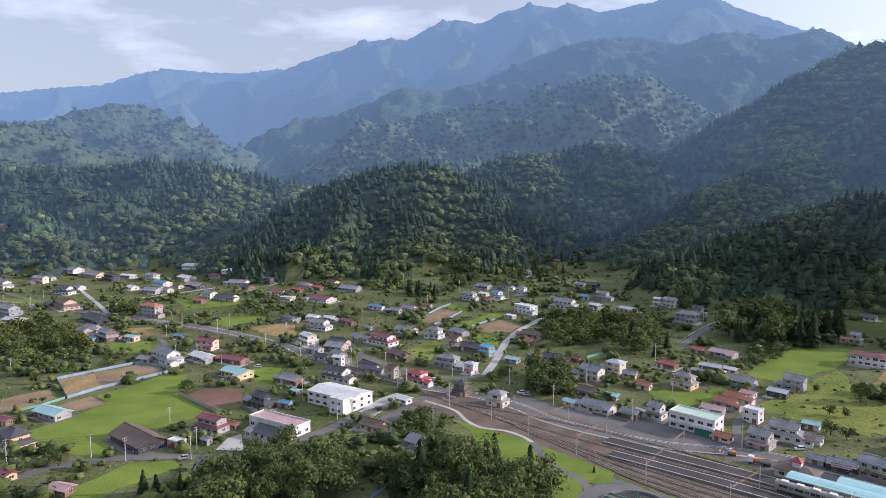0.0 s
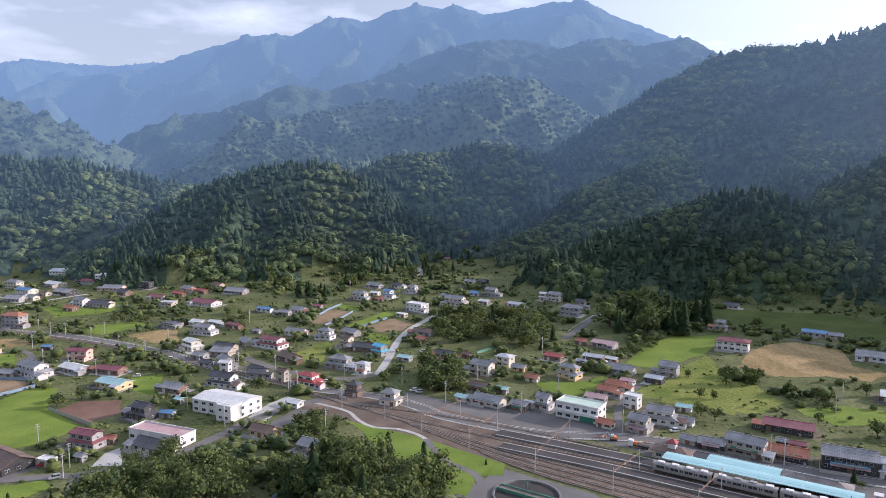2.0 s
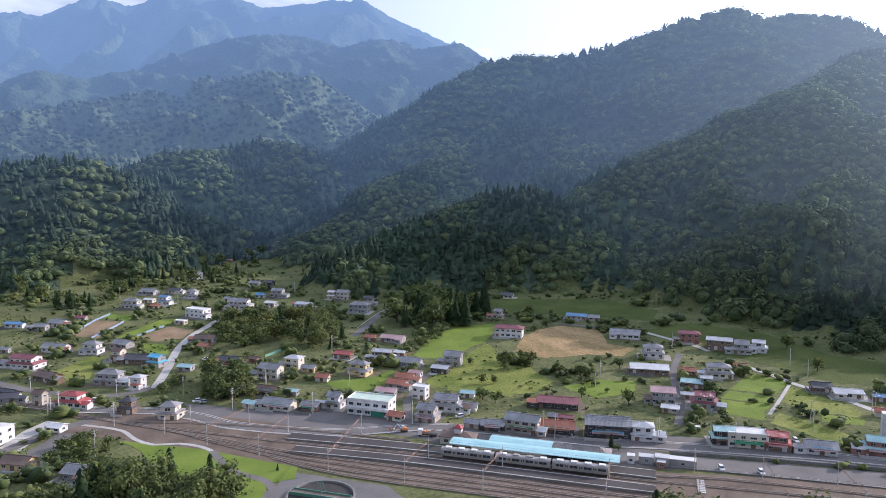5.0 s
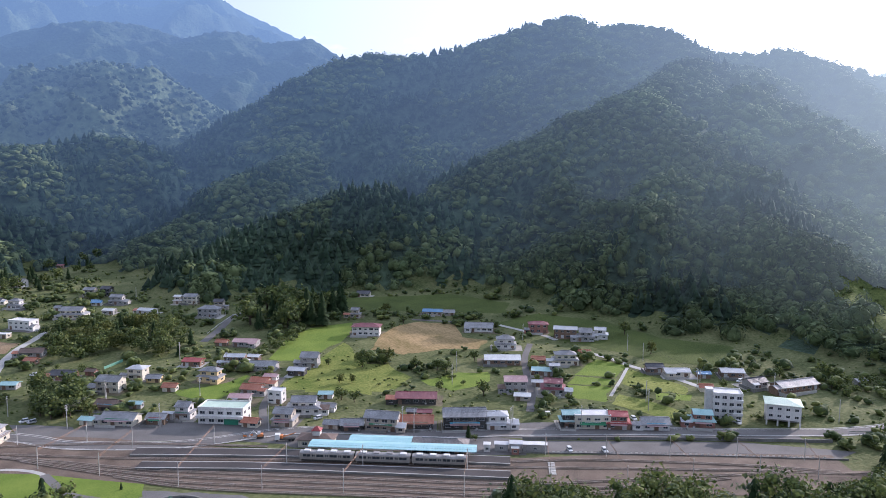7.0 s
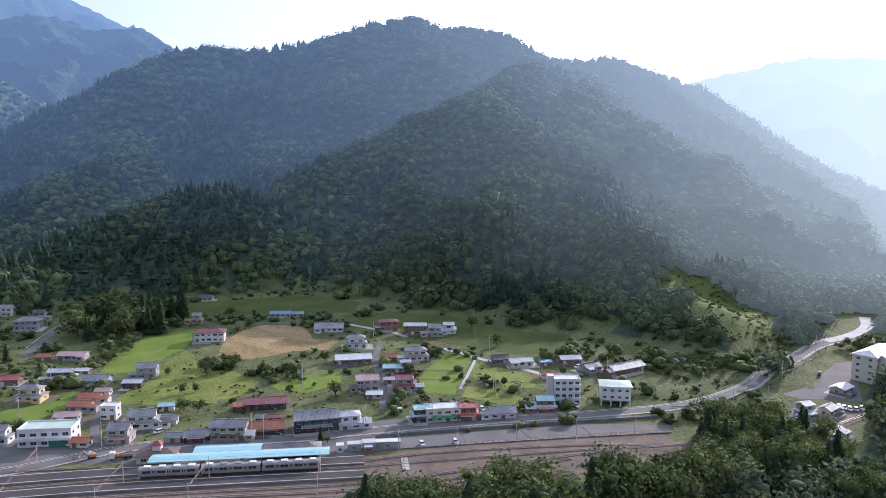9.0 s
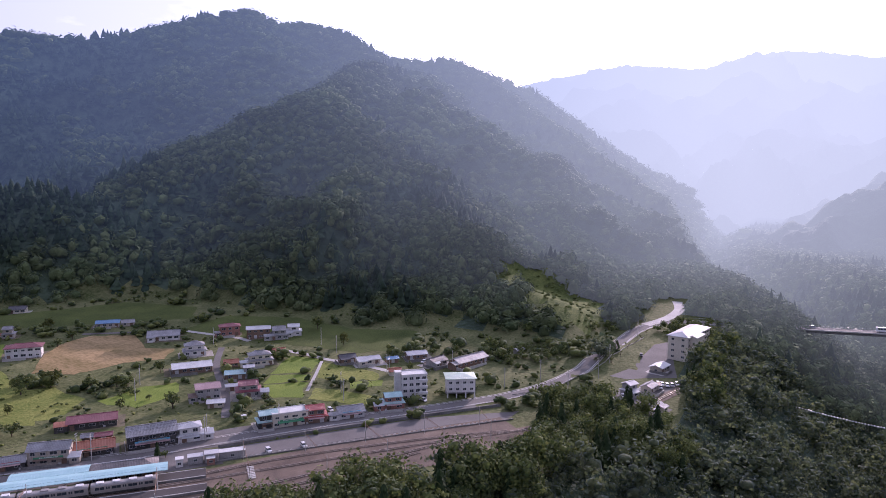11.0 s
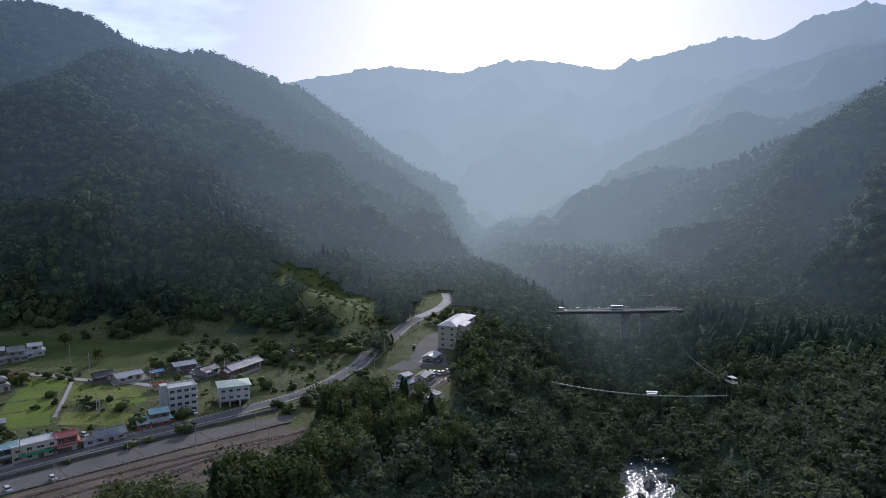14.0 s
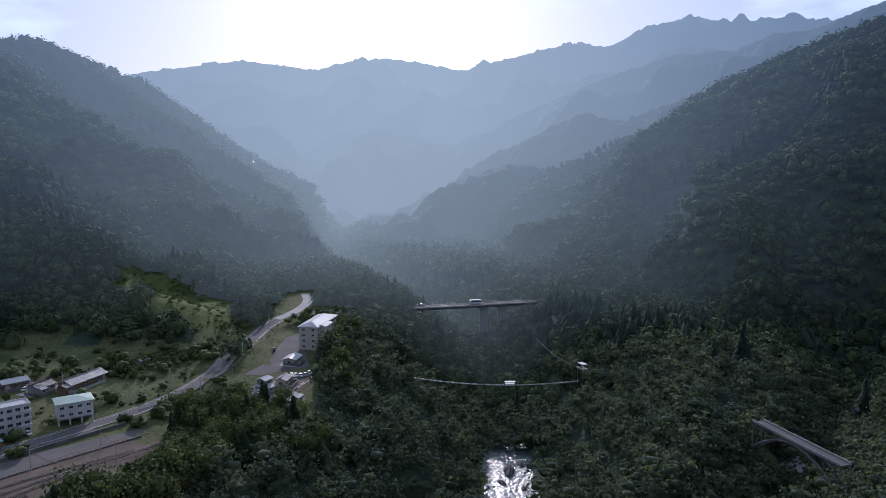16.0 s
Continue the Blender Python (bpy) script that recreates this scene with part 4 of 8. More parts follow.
field("park_lawn", [(-9, 318), (3, 304), (25, 281), (37, 265), (61, 238), (56, 227), (47, 228), (41, 213), (35, 216), (24, 229), (18, 253), (6, 290)], LAWN, "mown green park lawn")
field("yard_lot", [(-28, 292), (-15, 314), (-8, 302), (-10, 286), (-21, 284)], ASPHALT, "dark asphalt parking yard")
field("car_park", [(-38, 299), (-30, 319), (-22, 329), (-12, 318), (-25, 306), (-29, 296)], CONCRETE, "pale concrete works yard")
field("car_park", [(-86, 257), (-85, 269), (-81, 274), (-75, 256)], CONCRETE, "pale concrete yard")
field("meadow_patch", [(154, 351), (186, 388), (204, 398), (234, 395), (217, 369), (201, 357), (169, 337)], RICE, "rough bright green meadow")
field("meadow_patch", [(99, 332), (111, 328), (127, 328), (137, 334), (123, 314), (109, 306), (99, 320)], LAWN, "bright grass plot among houses")
field("meadow_patch", [(141, 307), (163, 325), (205, 355), (190, 302), (168, 269), (162, 287), (141, 299)], MIXED_GRASS, "grass slope with dry patches")
field("dry_field", [(222, 348), (248, 368), (269, 370), (283, 348), (268, 321), (275, 307), (259, 297), (242, 308), (218, 314), (209, 332)], DRY_GRASS, "mown dry straw-coloured field")
field("meadow_patch", [(156, 309), (181, 323), (201, 305), (199, 278), (178, 268), (160, 281), (147, 292)], MIXED_GRASS, "sunlit grass slope with bushes")
field("meadow_patch", [(198, 271), (222, 270), (234, 261), (227, 249), (202, 250), (201, 256)], RICE, "bright grass terrace")
field("rice_terrace", [(264, 231), (296, 243), (299, 225), (279, 215)], RICE, "bright yellow-green rice terrace")
field("rice_terrace", [(263, 230), (277, 214), (267, 209), (253, 224)], RICE, "bright yellow-green rice terrace")
field("rice_terrace", [(252, 223), (266, 208), (247, 196), (241, 207), (242, 217)], RICE, "bright yellow-green rice terrace")
field("rice_terrace", [(295, 220), (294, 185), (285, 181), (274, 192), (273, 208)], MIXED_GRASS, "grass terrace with a tilled strip")
field("rice_terrace", [(274, 191), (286, 179), (278, 174), (268, 184)], RICE, "bright green terrace")
field("rice_terrace", [(248, 194), (260, 199), (264, 187), (264, 167), (254, 164), (248, 185)], MIXED_GRASS, "grass terrace")
field("vegetable_plot", [(-16, 491), (-4, 529), (14, 515), (-4, 476)], SOIL, "netted vegetable plot with rows")
field("vegetable_plot", [(-0, 537), (6, 544), (23, 531), (15, 516)], LAWN, "green vegetable plot")
field("rice_field", [(7, 472), (37, 512), (49, 507), (20, 467)], RICE, "bright green strip of rice")
field("vegetable_plot", [(19, 465), (39, 488), (54, 472), (45, 453), (30, 452)], SOIL, "brown vegetable plot")
field("vegetable_plot", [(-23, 411), (-6, 435), (1, 429), (-5, 407), (-7, 390), (-19, 390)], MIXED_GRASS, "weedy vegetable plot")
field("vegetable_plot", [(18, 454), (34, 442), (34, 418), (25, 424)], LAWN, "green plot behind houses")
field("rice_field", [(-173, 509), (-140, 521), (-128, 509), (-149, 479), (-165, 492)], RICE, "green rice plot")
field("vegetable_plot", [(-133, 475), (-107, 500), (-97, 455), (-110, 451)], DRY_GRASS, "dry yellow plot")
field("rice_field", [(-224, 580), (-200, 618), (-170, 592), (-166, 557), (-200, 543)], LAWN, "green plot by the farmhouse")
field("vegetable_plot", [(-222, 474), (-201, 478), (-184, 462), (-196, 451)], DRY_GRASS, "pale dry plot")
field("rice_field", [(-215, 423), (-201, 433), (-185, 436), (-174, 413), (-190, 398)], LAWN, "green plot")
field("rice_field", [(-104, 374), (-89, 379), (-83, 341), (-94, 345)], LAWN, "grass beside the hall")
field("rice_field", [(-377, 591), (-336, 580), (-317, 561), (-340, 552)], RICE, "green rice plot")
field("car_park", [(308, 87), (328, 71), (340, 55), (350, 46), (336, 44), (313, 58), (298, 74)], ASPHALT, "asphalt car park below the road")
field("school_yard", [(345, 81), (365, 73), (410, 71), (422, 63), (379, 55), (357, 50), (351, 63), (344, 72)], ASPHALT, "asphalt yard beside the school")
field("car_park", [(32, 328), (40, 322), (52, 310), (52, 303), (44, 299), (33, 313)], ASPHALT, "asphalt car park beside the bushes")
# two meadows with the mountain's shade put into their grass colour
field("meadow_patch", [(300, 335), (345, 335), (362, 290), (357, 243), (372, 205), (338, 188), (318, 215), (312, 260), (306, 300)], SHADE_GRASS, "smooth green meadow at the foot of the mountain, coloured as if in its shadow")
field("meadow_patch", [(205, 472), (250, 474), (290, 455), (340, 425), (352, 372), (330, 350), (302, 378), (262, 418), (252, 440)], SHADE_GRASS, "smooth green meadow under the wooded slope, coloured as if in its shadow")

# ---- houses ----
WINDOW_MESHES = {}
HOUSE_RANDOM = random.Random(5)
UNIT_PAINT = material("sign_white", (0.55, 0.55, 0.54), (0.72, 0.72, 0.70), 2, 0.6, 0.05)
SHOP_GREEN = material("shop_green", (0.03, 0.18, 0.09), (0.06, 0.26, 0.14), 2, 0.6, 0.05)


def window(parent, x, y, z, turn, w, h):
    """A sliding window: an aluminium frame with a middle bar and two panes set back in it."""
    key = (round(w, 1), round(h, 1))
    if key not in WINDOW_MESHES:
        bm = bmesh.new()
        a, t = key[0] / 2, 0.07
        for d in ((-a, a, -0.06, 0.0, 0, t), (-a, a, -0.06, 0.0, key[1] - t, key[1]), (-a, -a + t, -0.06, 0.0, t, key[1] - t),
                  (a - t, a, -0.06, 0.0, t, key[1] - t), (-t / 2, t / 2, -0.05, 0.0, t, key[1] - t)):
            box(bm, *d)
        frame_mesh = bpy.data.meshes.new("window")
        bm.to_mesh(frame_mesh)
        bm.free()
        frame_mesh.materials.append(FRAME)
        bm = boxed(-a + t, a - t, -0.025, 0.0, t, key[1] - t)
        pane_mesh = bpy.data.meshes.new("pane")
        bm.to_mesh(pane_mesh)
        bm.free()
        pane_mesh.materials.append(PANE)
        WINDOW_MESHES[key] = frame_mesh, pane_mesh
    frame_mesh, pane_mesh = WINDOW_MESHES[key]
    ob = reuse("window", frame_mesh, parent, x, y, z, turn)
    reuse("pane", pane_mesh, ob)
    return ob


def gable_roof(w, d, z, pitch, over=0.85, thick=0.18):
    """A gabled roof slab; its ridge runs along x."""
    bm, a, b = bmesh.new(), w / 2 + over * 0.7, d / 2 + over
    low, top = z - over * pitch, z + d / 2 * pitch
    prof = [(-b, low), (0, top), (b, low), (b, low + thick), (0, top + thick * 1.1), (-b, low + thick)]
    ends = [[bm.verts.new((s * a, y, zz)) for y, zz in prof] for s in (-1, 1)]
    for k in range(6):
        bm.faces.new((ends[0][k], ends[0][(k + 1) % 6], ends[1][(k + 1) % 6], ends[1][k]))
    for e in ends:
        bm.faces.new((e[0], e[1], e[4], e[5]))
        bm.faces.new((e[1], e[2], e[3], e[4]))
    bmesh.ops.recalc_face_normals(bm, faces=bm.faces)
    return bm, top + thick


def hip_roof(w, d, z, pitch, over=0.85, thick=0.18):
    bm, a, b = bmesh.new(), w / 2 + over, d / 2 + over
    low, rise = z - 0.1, b * pitch
    r = max(a - b, 0.05)
    base = [bm.verts.new((x, y, low)) for x, y in ((-a, -b), (a, -b), (a, b), (-a, b))]
    eave = [bm.verts.new((x, y, low + thick)) for x, y in ((-a, -b), (a, -b), (a, b), (-a, b))]
    p, q = bm.verts.new((-r, 0, low + thick + rise)), bm.verts.new((r, 0, low + thick + rise))
    bm.faces.new(base[::-1])
    for k in range(4):
        bm.faces.new((base[k], base[(k + 1) % 4], eave[(k + 1) % 4], eave[k]))
    bm.faces.new((eave[0], eave[1], q, p))
    bm.faces.new((eave[1], eave[2], q))
    bm.faces.new((eave[2], eave[3], p, q))
    bm.faces.new((eave[3], eave[0], p))
    return bm, low + thick + rise


def skirt_roof(w, d, w2, d2, z, pitch=0.4, over=0.55):
    """The pent roof round the foot of an upper floor."""
    bm = bmesh.new()
    a, b, c, e = w / 2 + over, d / 2 + over, w2 / 2, d2 / 2
    up = z + max(a - c, b - e) * pitch
    rings = [[bm.verts.new((sx * x, sy * y, zz)) for sx, sy in ((-1, -1), (1, -1), (1, 1), (-1, 1))] for x, y, zz in ((a, b, z - 0.1), (a, b, z + 0.05), (c, e, up))]
    for lo, hi in zip(rings, rings[1:]):
        for k in range(4):
            bm.faces.new((lo[k], lo[(k + 1) % 4], hi[(k + 1) % 4], hi[k]))
    bm.faces.new(rings[0][::-1])
    return bm


def body(w, d, z0, z1, pitch=0.0):
    """Walls, carried up into the gable ends."""
    bm = bmesh.new()
    box(bm, -w / 2, w / 2, -d / 2, d / 2, z0, z1)
    if pitch:
        top = z1 + d / 2 * pitch
        for s in (-1, 1):
            v = [bm.verts.new(p) for p in ((s * w / 2, -d / 2, z1), (s * w / 2, d / 2, z1), (s * w / 2, 0, top),
                                           (s * (w / 2 - 0.2), -d / 2, z1), (s * (w / 2 - 0.2), d / 2, z1), (s * (w / 2 - 0.2), 0, top))]
            for f in ((0, 1, 2), (3, 5, 4), (0, 2, 5, 3), (1, 4, 5, 2)):
                bm.faces.new([v[i] for i in f])
        bmesh.ops.recalc_face_normals(bm, faces=bm.faces)
    return bm


NUMBER = {1: "one-storey", 2: "two-storey", 3: "three-storey", 4: "four-storey"}


def house(x, y, turn, w, d, storeys, roof, kind, wall):
    rnd = HOUSE_RANDOM
    covering, words = ROOFS[roof]
    if wall == "white":
        wall = rnd.choice(("white", "white", "white", "cream", "beige", "beige", "grey"))
    shed = storeys == 1 and w * d < 38
    what = "shed" if shed else "house"
    label = f"{NUMBER[storeys]} {wall} {what} with a {words} {kind} roof"
    base = empty("shed" if shed else "house", x, y, height(x, y), turn, label, "shed" if shed else "house", "village sheds" if shed else "village houses")
    w, d = w * 0.98, d * 0.98
    TAKEN_DISCS.append((x, y, math.hypot(w, d) / 2 + 1))
    if not shed and abs(height(x + 6, y) - height(x - 6, y)) + abs(height(x, y + 6) - height(x, y - 6)) < 3:
        # the yard round the house
        bm, ca, sa, z0 = bmesh.new(), math.cos(radians(turn)), math.sin(radians(turn)), height(x, y)
        mx0, mx1, my0, my1 = (rnd.uniform(1.0, 4.0) for _ in range(4))
        corners = []
        for px, py in ((-w / 2 - mx0, -d / 2 - my0), (w / 2 + mx1, -d / 2 - my0), (w / 2 + mx1, d / 2 + my1), (-w / 2 - mx0, d / 2 + my1)):
            gx0, gy0 = x + px * ca - py * sa, y + px * sa + py * ca
            corners.append(bm.verts.new((px, py, height(gx0, gy0) - z0 + 0.045)))
        bm.faces.new(corners)
        part("yard", bm, rnd.choice((GRAVEL, GARDEN, GARDEN, ASPHALT, CONCRETE)), base)
    tile = roof in ("grey", "dark", "brown", "rust")
    pitch = 0.46 if tile else 0.32
    floor_h = 2.75 if not shed else 2.3
    eave = floor_h * storeys + 0.1
    w2, d2 = w, d
    stepped = storeys == 2 and kind != "flat" and w > 5.8 and rnd.random() < 0.72
    if stepped:
        w2, d2 = w * rnd.uniform(0.66, 0.84), d * 0.82
        part("lower_wall", body(w, d, -1.2, floor_h), WALLS[wall], base)
        part("lower_roof", skirt_roof(w, d, w2, d2, floor_h), covering, base)
        part("upper_wall", body(w2, d2, floor_h - 0.1, eave, pitch if kind == "gable" else 0), WALLS[wall], base)
    else:
        part("wall", body(w, d, -1.2, eave, pitch if kind == "gable" else 0), WALLS[wall], base)
    if kind == "flat":
        bm = boxed(-w / 2 - 0.12, w / 2 + 0.12, -d / 2 - 0.12, d / 2 + 0.12, eave, eave + 0.18)
        for s in (-1, 1):
            box(bm, s * (w / 2 + 0.02) - 0.1, s * (w / 2 + 0.02) + 0.1, -d / 2, d / 2, eave + 0.18, eave + 0.45)
            box(bm, -w / 2 + 0.12, w / 2 - 0.12, s * (d / 2 + 0.02) - 0.1, s * (d / 2 + 0.02) + 0.1, eave + 0.18, eave + 0.45)
        part("roof", bm, covering, base)
    else:
        bm, top = (gable_roof if kind == "gable" else hip_roof)(w2, d2, eave, pitch, 0.75)
        part("roof", bm, covering, base)
        reach = w2 / 2 + 0.35 if kind == "gable" else max(w2 / 2 - d2 / 2, 0.1) + 0.1
        bm = boxed(-reach, reach, -0.16, 0.16, top - 0.06, top + (0.26 if tile else 0.1))
        part("ridge_cap", bm, covering, base)
    if not shed and w > 5.5 and rnd.random() < 0.7:
        # a low wing at one end or in front
        aw, ad, cover2 = rnd.uniform(2.6, 4.6), d * rnd.uniform(0.5, 0.8), rnd.choice((covering, covering, ROOFS["grey"][0], ROOFS["silver"][0], ROOFS["brown"][0], ROOFS["rust"][0]))
        end = rnd.choice((-1, 1))
        wx, wy = (end * (w / 2 + aw / 2 - 0.05), -d / 2 + ad / 2 - rnd.uniform(0, 1.2)) if rnd.random() < 0.6 else (end * (w / 2 - aw / 2), -d / 2 - ad / 4 + 0.1)
        if abs(wx) < w / 2:
            ad = ad / 2
        wing = part("wing", body(aw, ad, -1.0, 2.45, 0.36), WALLS[wall], base)
        wing.location = (wx, wy, 0)
        part("wing_roof", gable_roof(aw, ad, 2.5, 0.36, 0.5)[0], cover2, wing)
        window(wing, 0, -ad / 2, 0.9, 0, min(1.7, aw * 0.55), 1.1)
    if not shed:
        # the box of an air conditioner by the wall, and a block wall along the yard
        for _ in range(rnd.randint(1, 2)):
            side = rnd.choice((-1, 1))
            part("air_conditioner", boxed(-0.42, 0.42, -0.17, 0.17, 0.12, 0.74), FRAME, base).location = (side * w * rnd.uniform(0.2, 0.46), -d / 2 - 0.24, 0)
        if rnd.random() < 0.55 and abs(height(x + 8, y) - height(x - 8, y)) < 1:
            a, off = w / 2 + rnd.uniform(0.5, 2.0), rnd.uniform(2.6, 4.2)
            bm = boxed(-a, a * rnd.uniform(0.1, 0.5), -d / 2 - off - 0.08, -d / 2 - off + 0.08, -0.6, 1.15)
            box(bm, -a - 0.08, -a + 0.08, -d / 2 - off + 0.08, d / 2, -0.6, 1.15)
            part("garden_wall", bm, rnd.choice((DARK_CONCRETE, CONCRETE)), base)
        if 18 < (x - STATION[0]) * ACROSS[0] + (y - STATION[1]) * ACROSS[1] < 48 and -140 < (x - STATION[0]) * ALONG[0] + (y - STATION[1]) * ALONG[1] < 150 and w > 6:
            # a shop front: a board with a line of writing too small to read, over an awning
            a, paint = w * 0.36, rnd.choice((UNIT_PAINT, UNIT_PAINT, ROOFS["azure"][0], ROOFS["red"][0], SHOP_GREEN))
            board = part("sign_board", boxed(-a, a, -d / 2 - 0.14, -d / 2 - 0.02, 2.55, 3.15), paint, base)
            bm, px = bmesh.new(), -a * 0.6
            while px < a * 0.6:
                step = rnd.uniform(0.25, 0.5)
                box(bm, px, px + step, -d / 2 - 0.17, -d / 2 - 0.13, 2.72, 2.98)
                px += step + 0.14
            part("lettering", bm, WALLS["black"] if paint is UNIT_PAINT else UNIT_PAINT, board)
            bm = bmesh.new()
            low = [bm.verts.new((px, -d / 2 - 1.2, 2.1)) for px in (-a, a)] + [bm.verts.new((px, -d / 2 - 0.02, 2.5)) for px in (a, -a)]
            bm.faces.new(low)
            up = bmesh.ops.extrude_face_region(bm, geom=bm.faces[:])
            bmesh.ops.translate(bm, vec=(0, 0, 0.06), verts=[v for v in up["geom"] if isinstance(v, bmesh.types.BMVert)])
            bmesh.ops.recalc_face_normals(bm, faces=bm.faces)
            part("awning", bm, rnd.choice((ROOFS["silver"][0], SHOP_GREEN, ROOFS["pink"][0], ROOFS["brown"][0])), base)
    # openings
    for s in range(storeys):
        fw, fd = (w2, d2) if s else (w, d)
        z = s * floor_h + (0.95 if not shed else 0.9)
        n = max(1, int(fw / 3.2))
        door_at = rnd.randrange(n) if s == 0 else -1
        for k in range(n):
            px = (k + 0.5) / n * fw - fw / 2
            if k == door_at:
                bm = boxed(-0.85, 0.85, -0.06, 0.02, 0, 2.05)
                box(bm, -0.03, 0.03, -0.08, -0.05, 0.1, 1.95)
                door = part("door", bm, WALLS["brown"] if wall != "brown" else FRAME, base)
                door.location = (px, -fd / 2, 0)
            else:
                window(base, px, -fd / 2, z, 0, rnd.choice((1.6, 1.8, 2.4)) if fw / n > 2.6 else 1.2, rnd.choice((0.9, 1.1, 1.3)))
        m = max(1, int(fd / 3.6))
        for side in (1, -1):
            for k in range(m):
                if side > 0 or rnd.random() < 0.4:
                    window(base, side * fw / 2, ((k + 0.5) / m - 0.5) * fd, z, side * math.pi / 2, rnd.choice((0.9, 1.4, 1.7)), 1.0)
        if s == 1 and not stepped and kind != "flat" and rnd.random() < 0.45 and w > 6:
            # a balcony in front of the upper floor
            a = w * 0.28
            bm = boxed(-a, a, -1.1, 0, -0.12, 0)
            box(bm, -a, a, -1.1, -1.04, 0.85, 0.92)
            for q in range(9):
                px = -a + 0.03 + q * (2 * a - 0.06) / 8
                box(bm, px - 0.02, px + 0.02, -1.09, -1.05, 0, 0.85)
            box(bm, -a, -a + 0.05, -1.1, 0, 0.85, 0.92)
            box(bm, a - 0.05, a, -1.1, 0, 0.85, 0.92)
            part("balcony", bm, GALVANISED, base).location = (0, -d / 2, floor_h + 0.1)
    return base


house(-507, 808, -19, 17.6, 8.8, 2, "grey", "gable", "white")
house(-406, 644, -38, 19.2, 9.6, 2, "grey", "gable", "white")
house(-388, 671, -20, 14.2, 7.1, 2, "grey", "gable", "cream")
house(-388, 688, -21, 9.7, 6.0, 1, "grey", "gable", "white")
house(-386, 725, -31, 25.2, 12.6, 1, "grey", "gable", "white")
house(-356, 713, -36, 28.5, 13.0, 1, "grey", "gable", "yellow")
house(-386, 773, -32, 14.0, 7.0, 2, "grey", "gable", "white")
house(-328, 689, -29, 17.1, 8.6, 2, "dark", "gable", "black")
house(-317, 702, -22, 15.0, 7.5, 1, "white", "gable", "white")
house(-333, 611, -16, 18.0, 9.0, 2, "dark", "gable", "white")
house(-332, 635, -40, 11.5, 7.2, 1, "grey", "gable", "white")
house(-297, 547, -43, 24.1, 12.0, 2, "brown", "gable", "peach")
house(-327, 522, -30, 20.7, 10.4, 2, "grey", "gable", "grey")
house(-305, 493, -18, 15.6, 7.8, 1, "silver", "gable", "white")
house(-286, 684, -30, 15.1, 7.6, 2, "grey", "hip", "white")
house(-259, 642, -37, 18.8, 9.4, 2, "blue", "gable", "white")
house(-283, 635, -39, 10.7, 6.6, 1, "white", "gable", "white")
house(-246, 621, -38, 10.0, 6.2, 1, "grey", "gable", "white")
house(-242, 638, -44, 8.3, 5.2, 1, "brown", "gable", "white")
house(-251, 683, -40, 20.0, 10.0, 1, "white", "gable", "white")
house(-253, 724, -19, 34.0, 13.0, 1, "silver", "gable", "white")
house(-226, 683, -20, 14.7, 7.3, 1, "maroon", "gable", "white")
house(-204, 683, -23, 16.8, 8.4, 1, "white", "gable", "white")
house(-228, 641, -29, 18.0, 9.0, 1, "grey", "gable", "black")
house(-190, 648, -20, 18.9, 9.4, 1, "grey", "gable", "peach")
house(-163, 650, -27, 8.7, 6.9, 2, "dark", "flat", "black")
house(-142, 598, -33, 15.1, 7.5, 1, "maroon", "gable", "cream")
house(-196, 585, -40, 12.1, 7.5, 2, "grey", "gable", "white")
house(-199, 569, -33, 10.4, 6.4, 1, "rust", "gable", "brown")
house(-181, 581, -27, 19.6, 9.8, 1, "dark", "gable", "white")
house(-217, 516, -26, 15.9, 7.9, 3, "rust", "hip", "white")
house(-249, 498, -40, 24.4, 12.2, 1, "dark", "gable", "black")
house(-230, 444, -37, 9.1, 7.2, 2, "grey", "gable", "white")
house(-214, 441, -41, 17.9, 9.0, 2, "grey", "gable", "brown")
house(-206, 440, -38, 7.6, 4.7, 1, "brown", "gable", "peach")
house(-221, 436, -36, 6.7, 4.2, 1, "blue", "gable", "grey")
house(-197, 438, -25, 8.2, 5.1, 1, "teal", "gable", "peach")
house(-169, 443, -20, 6.0, 3.7, 1, "blue", "gable", "black")
house(-142, 416, -19, 12.5, 6.3, 2, "maroon", "gable", "peach")
house(-155, 387, -40, 19.7, 9.8, 2, "grey", "gable", "white")
house(-167, 386, -18, 7.6, 4.7, 1, "grey", "gable", "white")
house(-136, 390, -39, 15.8, 7.9, 1, "white", "gable", "grey")
house(-116, 384, -26, 15.0, 7.5, 1, "maroon", "gable", "brown")
house(-107, 358, -33, 16.5, 8.3, 1, "teal", "gable", "yellow")
house(-81, 308, -37, 11.2, 7.0, 2, "dark", "gable", "black")
house(-71, 308, -19, 5.8, 3.6, 1, "blue", "gable", "grey")
house(-168, 294, -29, 15.4, 7.7, 1, "teal", "gable", "grey")
house(-183, 285, -23, 7.3, 4.6, 1, "maroon", "gable", "brown")
house(-164, 260, -34, 17.0, 8.5, 2, "dark", "hip", "yellow")
house(-118, 264, -41, 23.2, 11.6, 1, "brown", "gable", "black")
house(-102, 261, -26, 6.2, 3.9, 1, "white", "flat", "white")
house(-94, 278, -29, 13.2, 6.6, 2, "maroon", "gable", "white")
house(-91, 263, -34, 3.4, 2.6, 1, "grey", "gable", "grey")
house(-86, 280, -25, 4.5, 2.8, 1, "rust", "gable", "brown")
house(-149, 231, -29, 6.5, 4.0, 1, "maroon", "gable", "yellow")
house(-124, 220, -19, 7.4, 4.6, 1, "pink", "gable", "brown")
house(-76, 345, -32, 11.1, 6.9, 1, "grey", "gable", "brown")
house(-54, 351, -33, 15.7, 7.8, 2, "dark", "gable", "white")
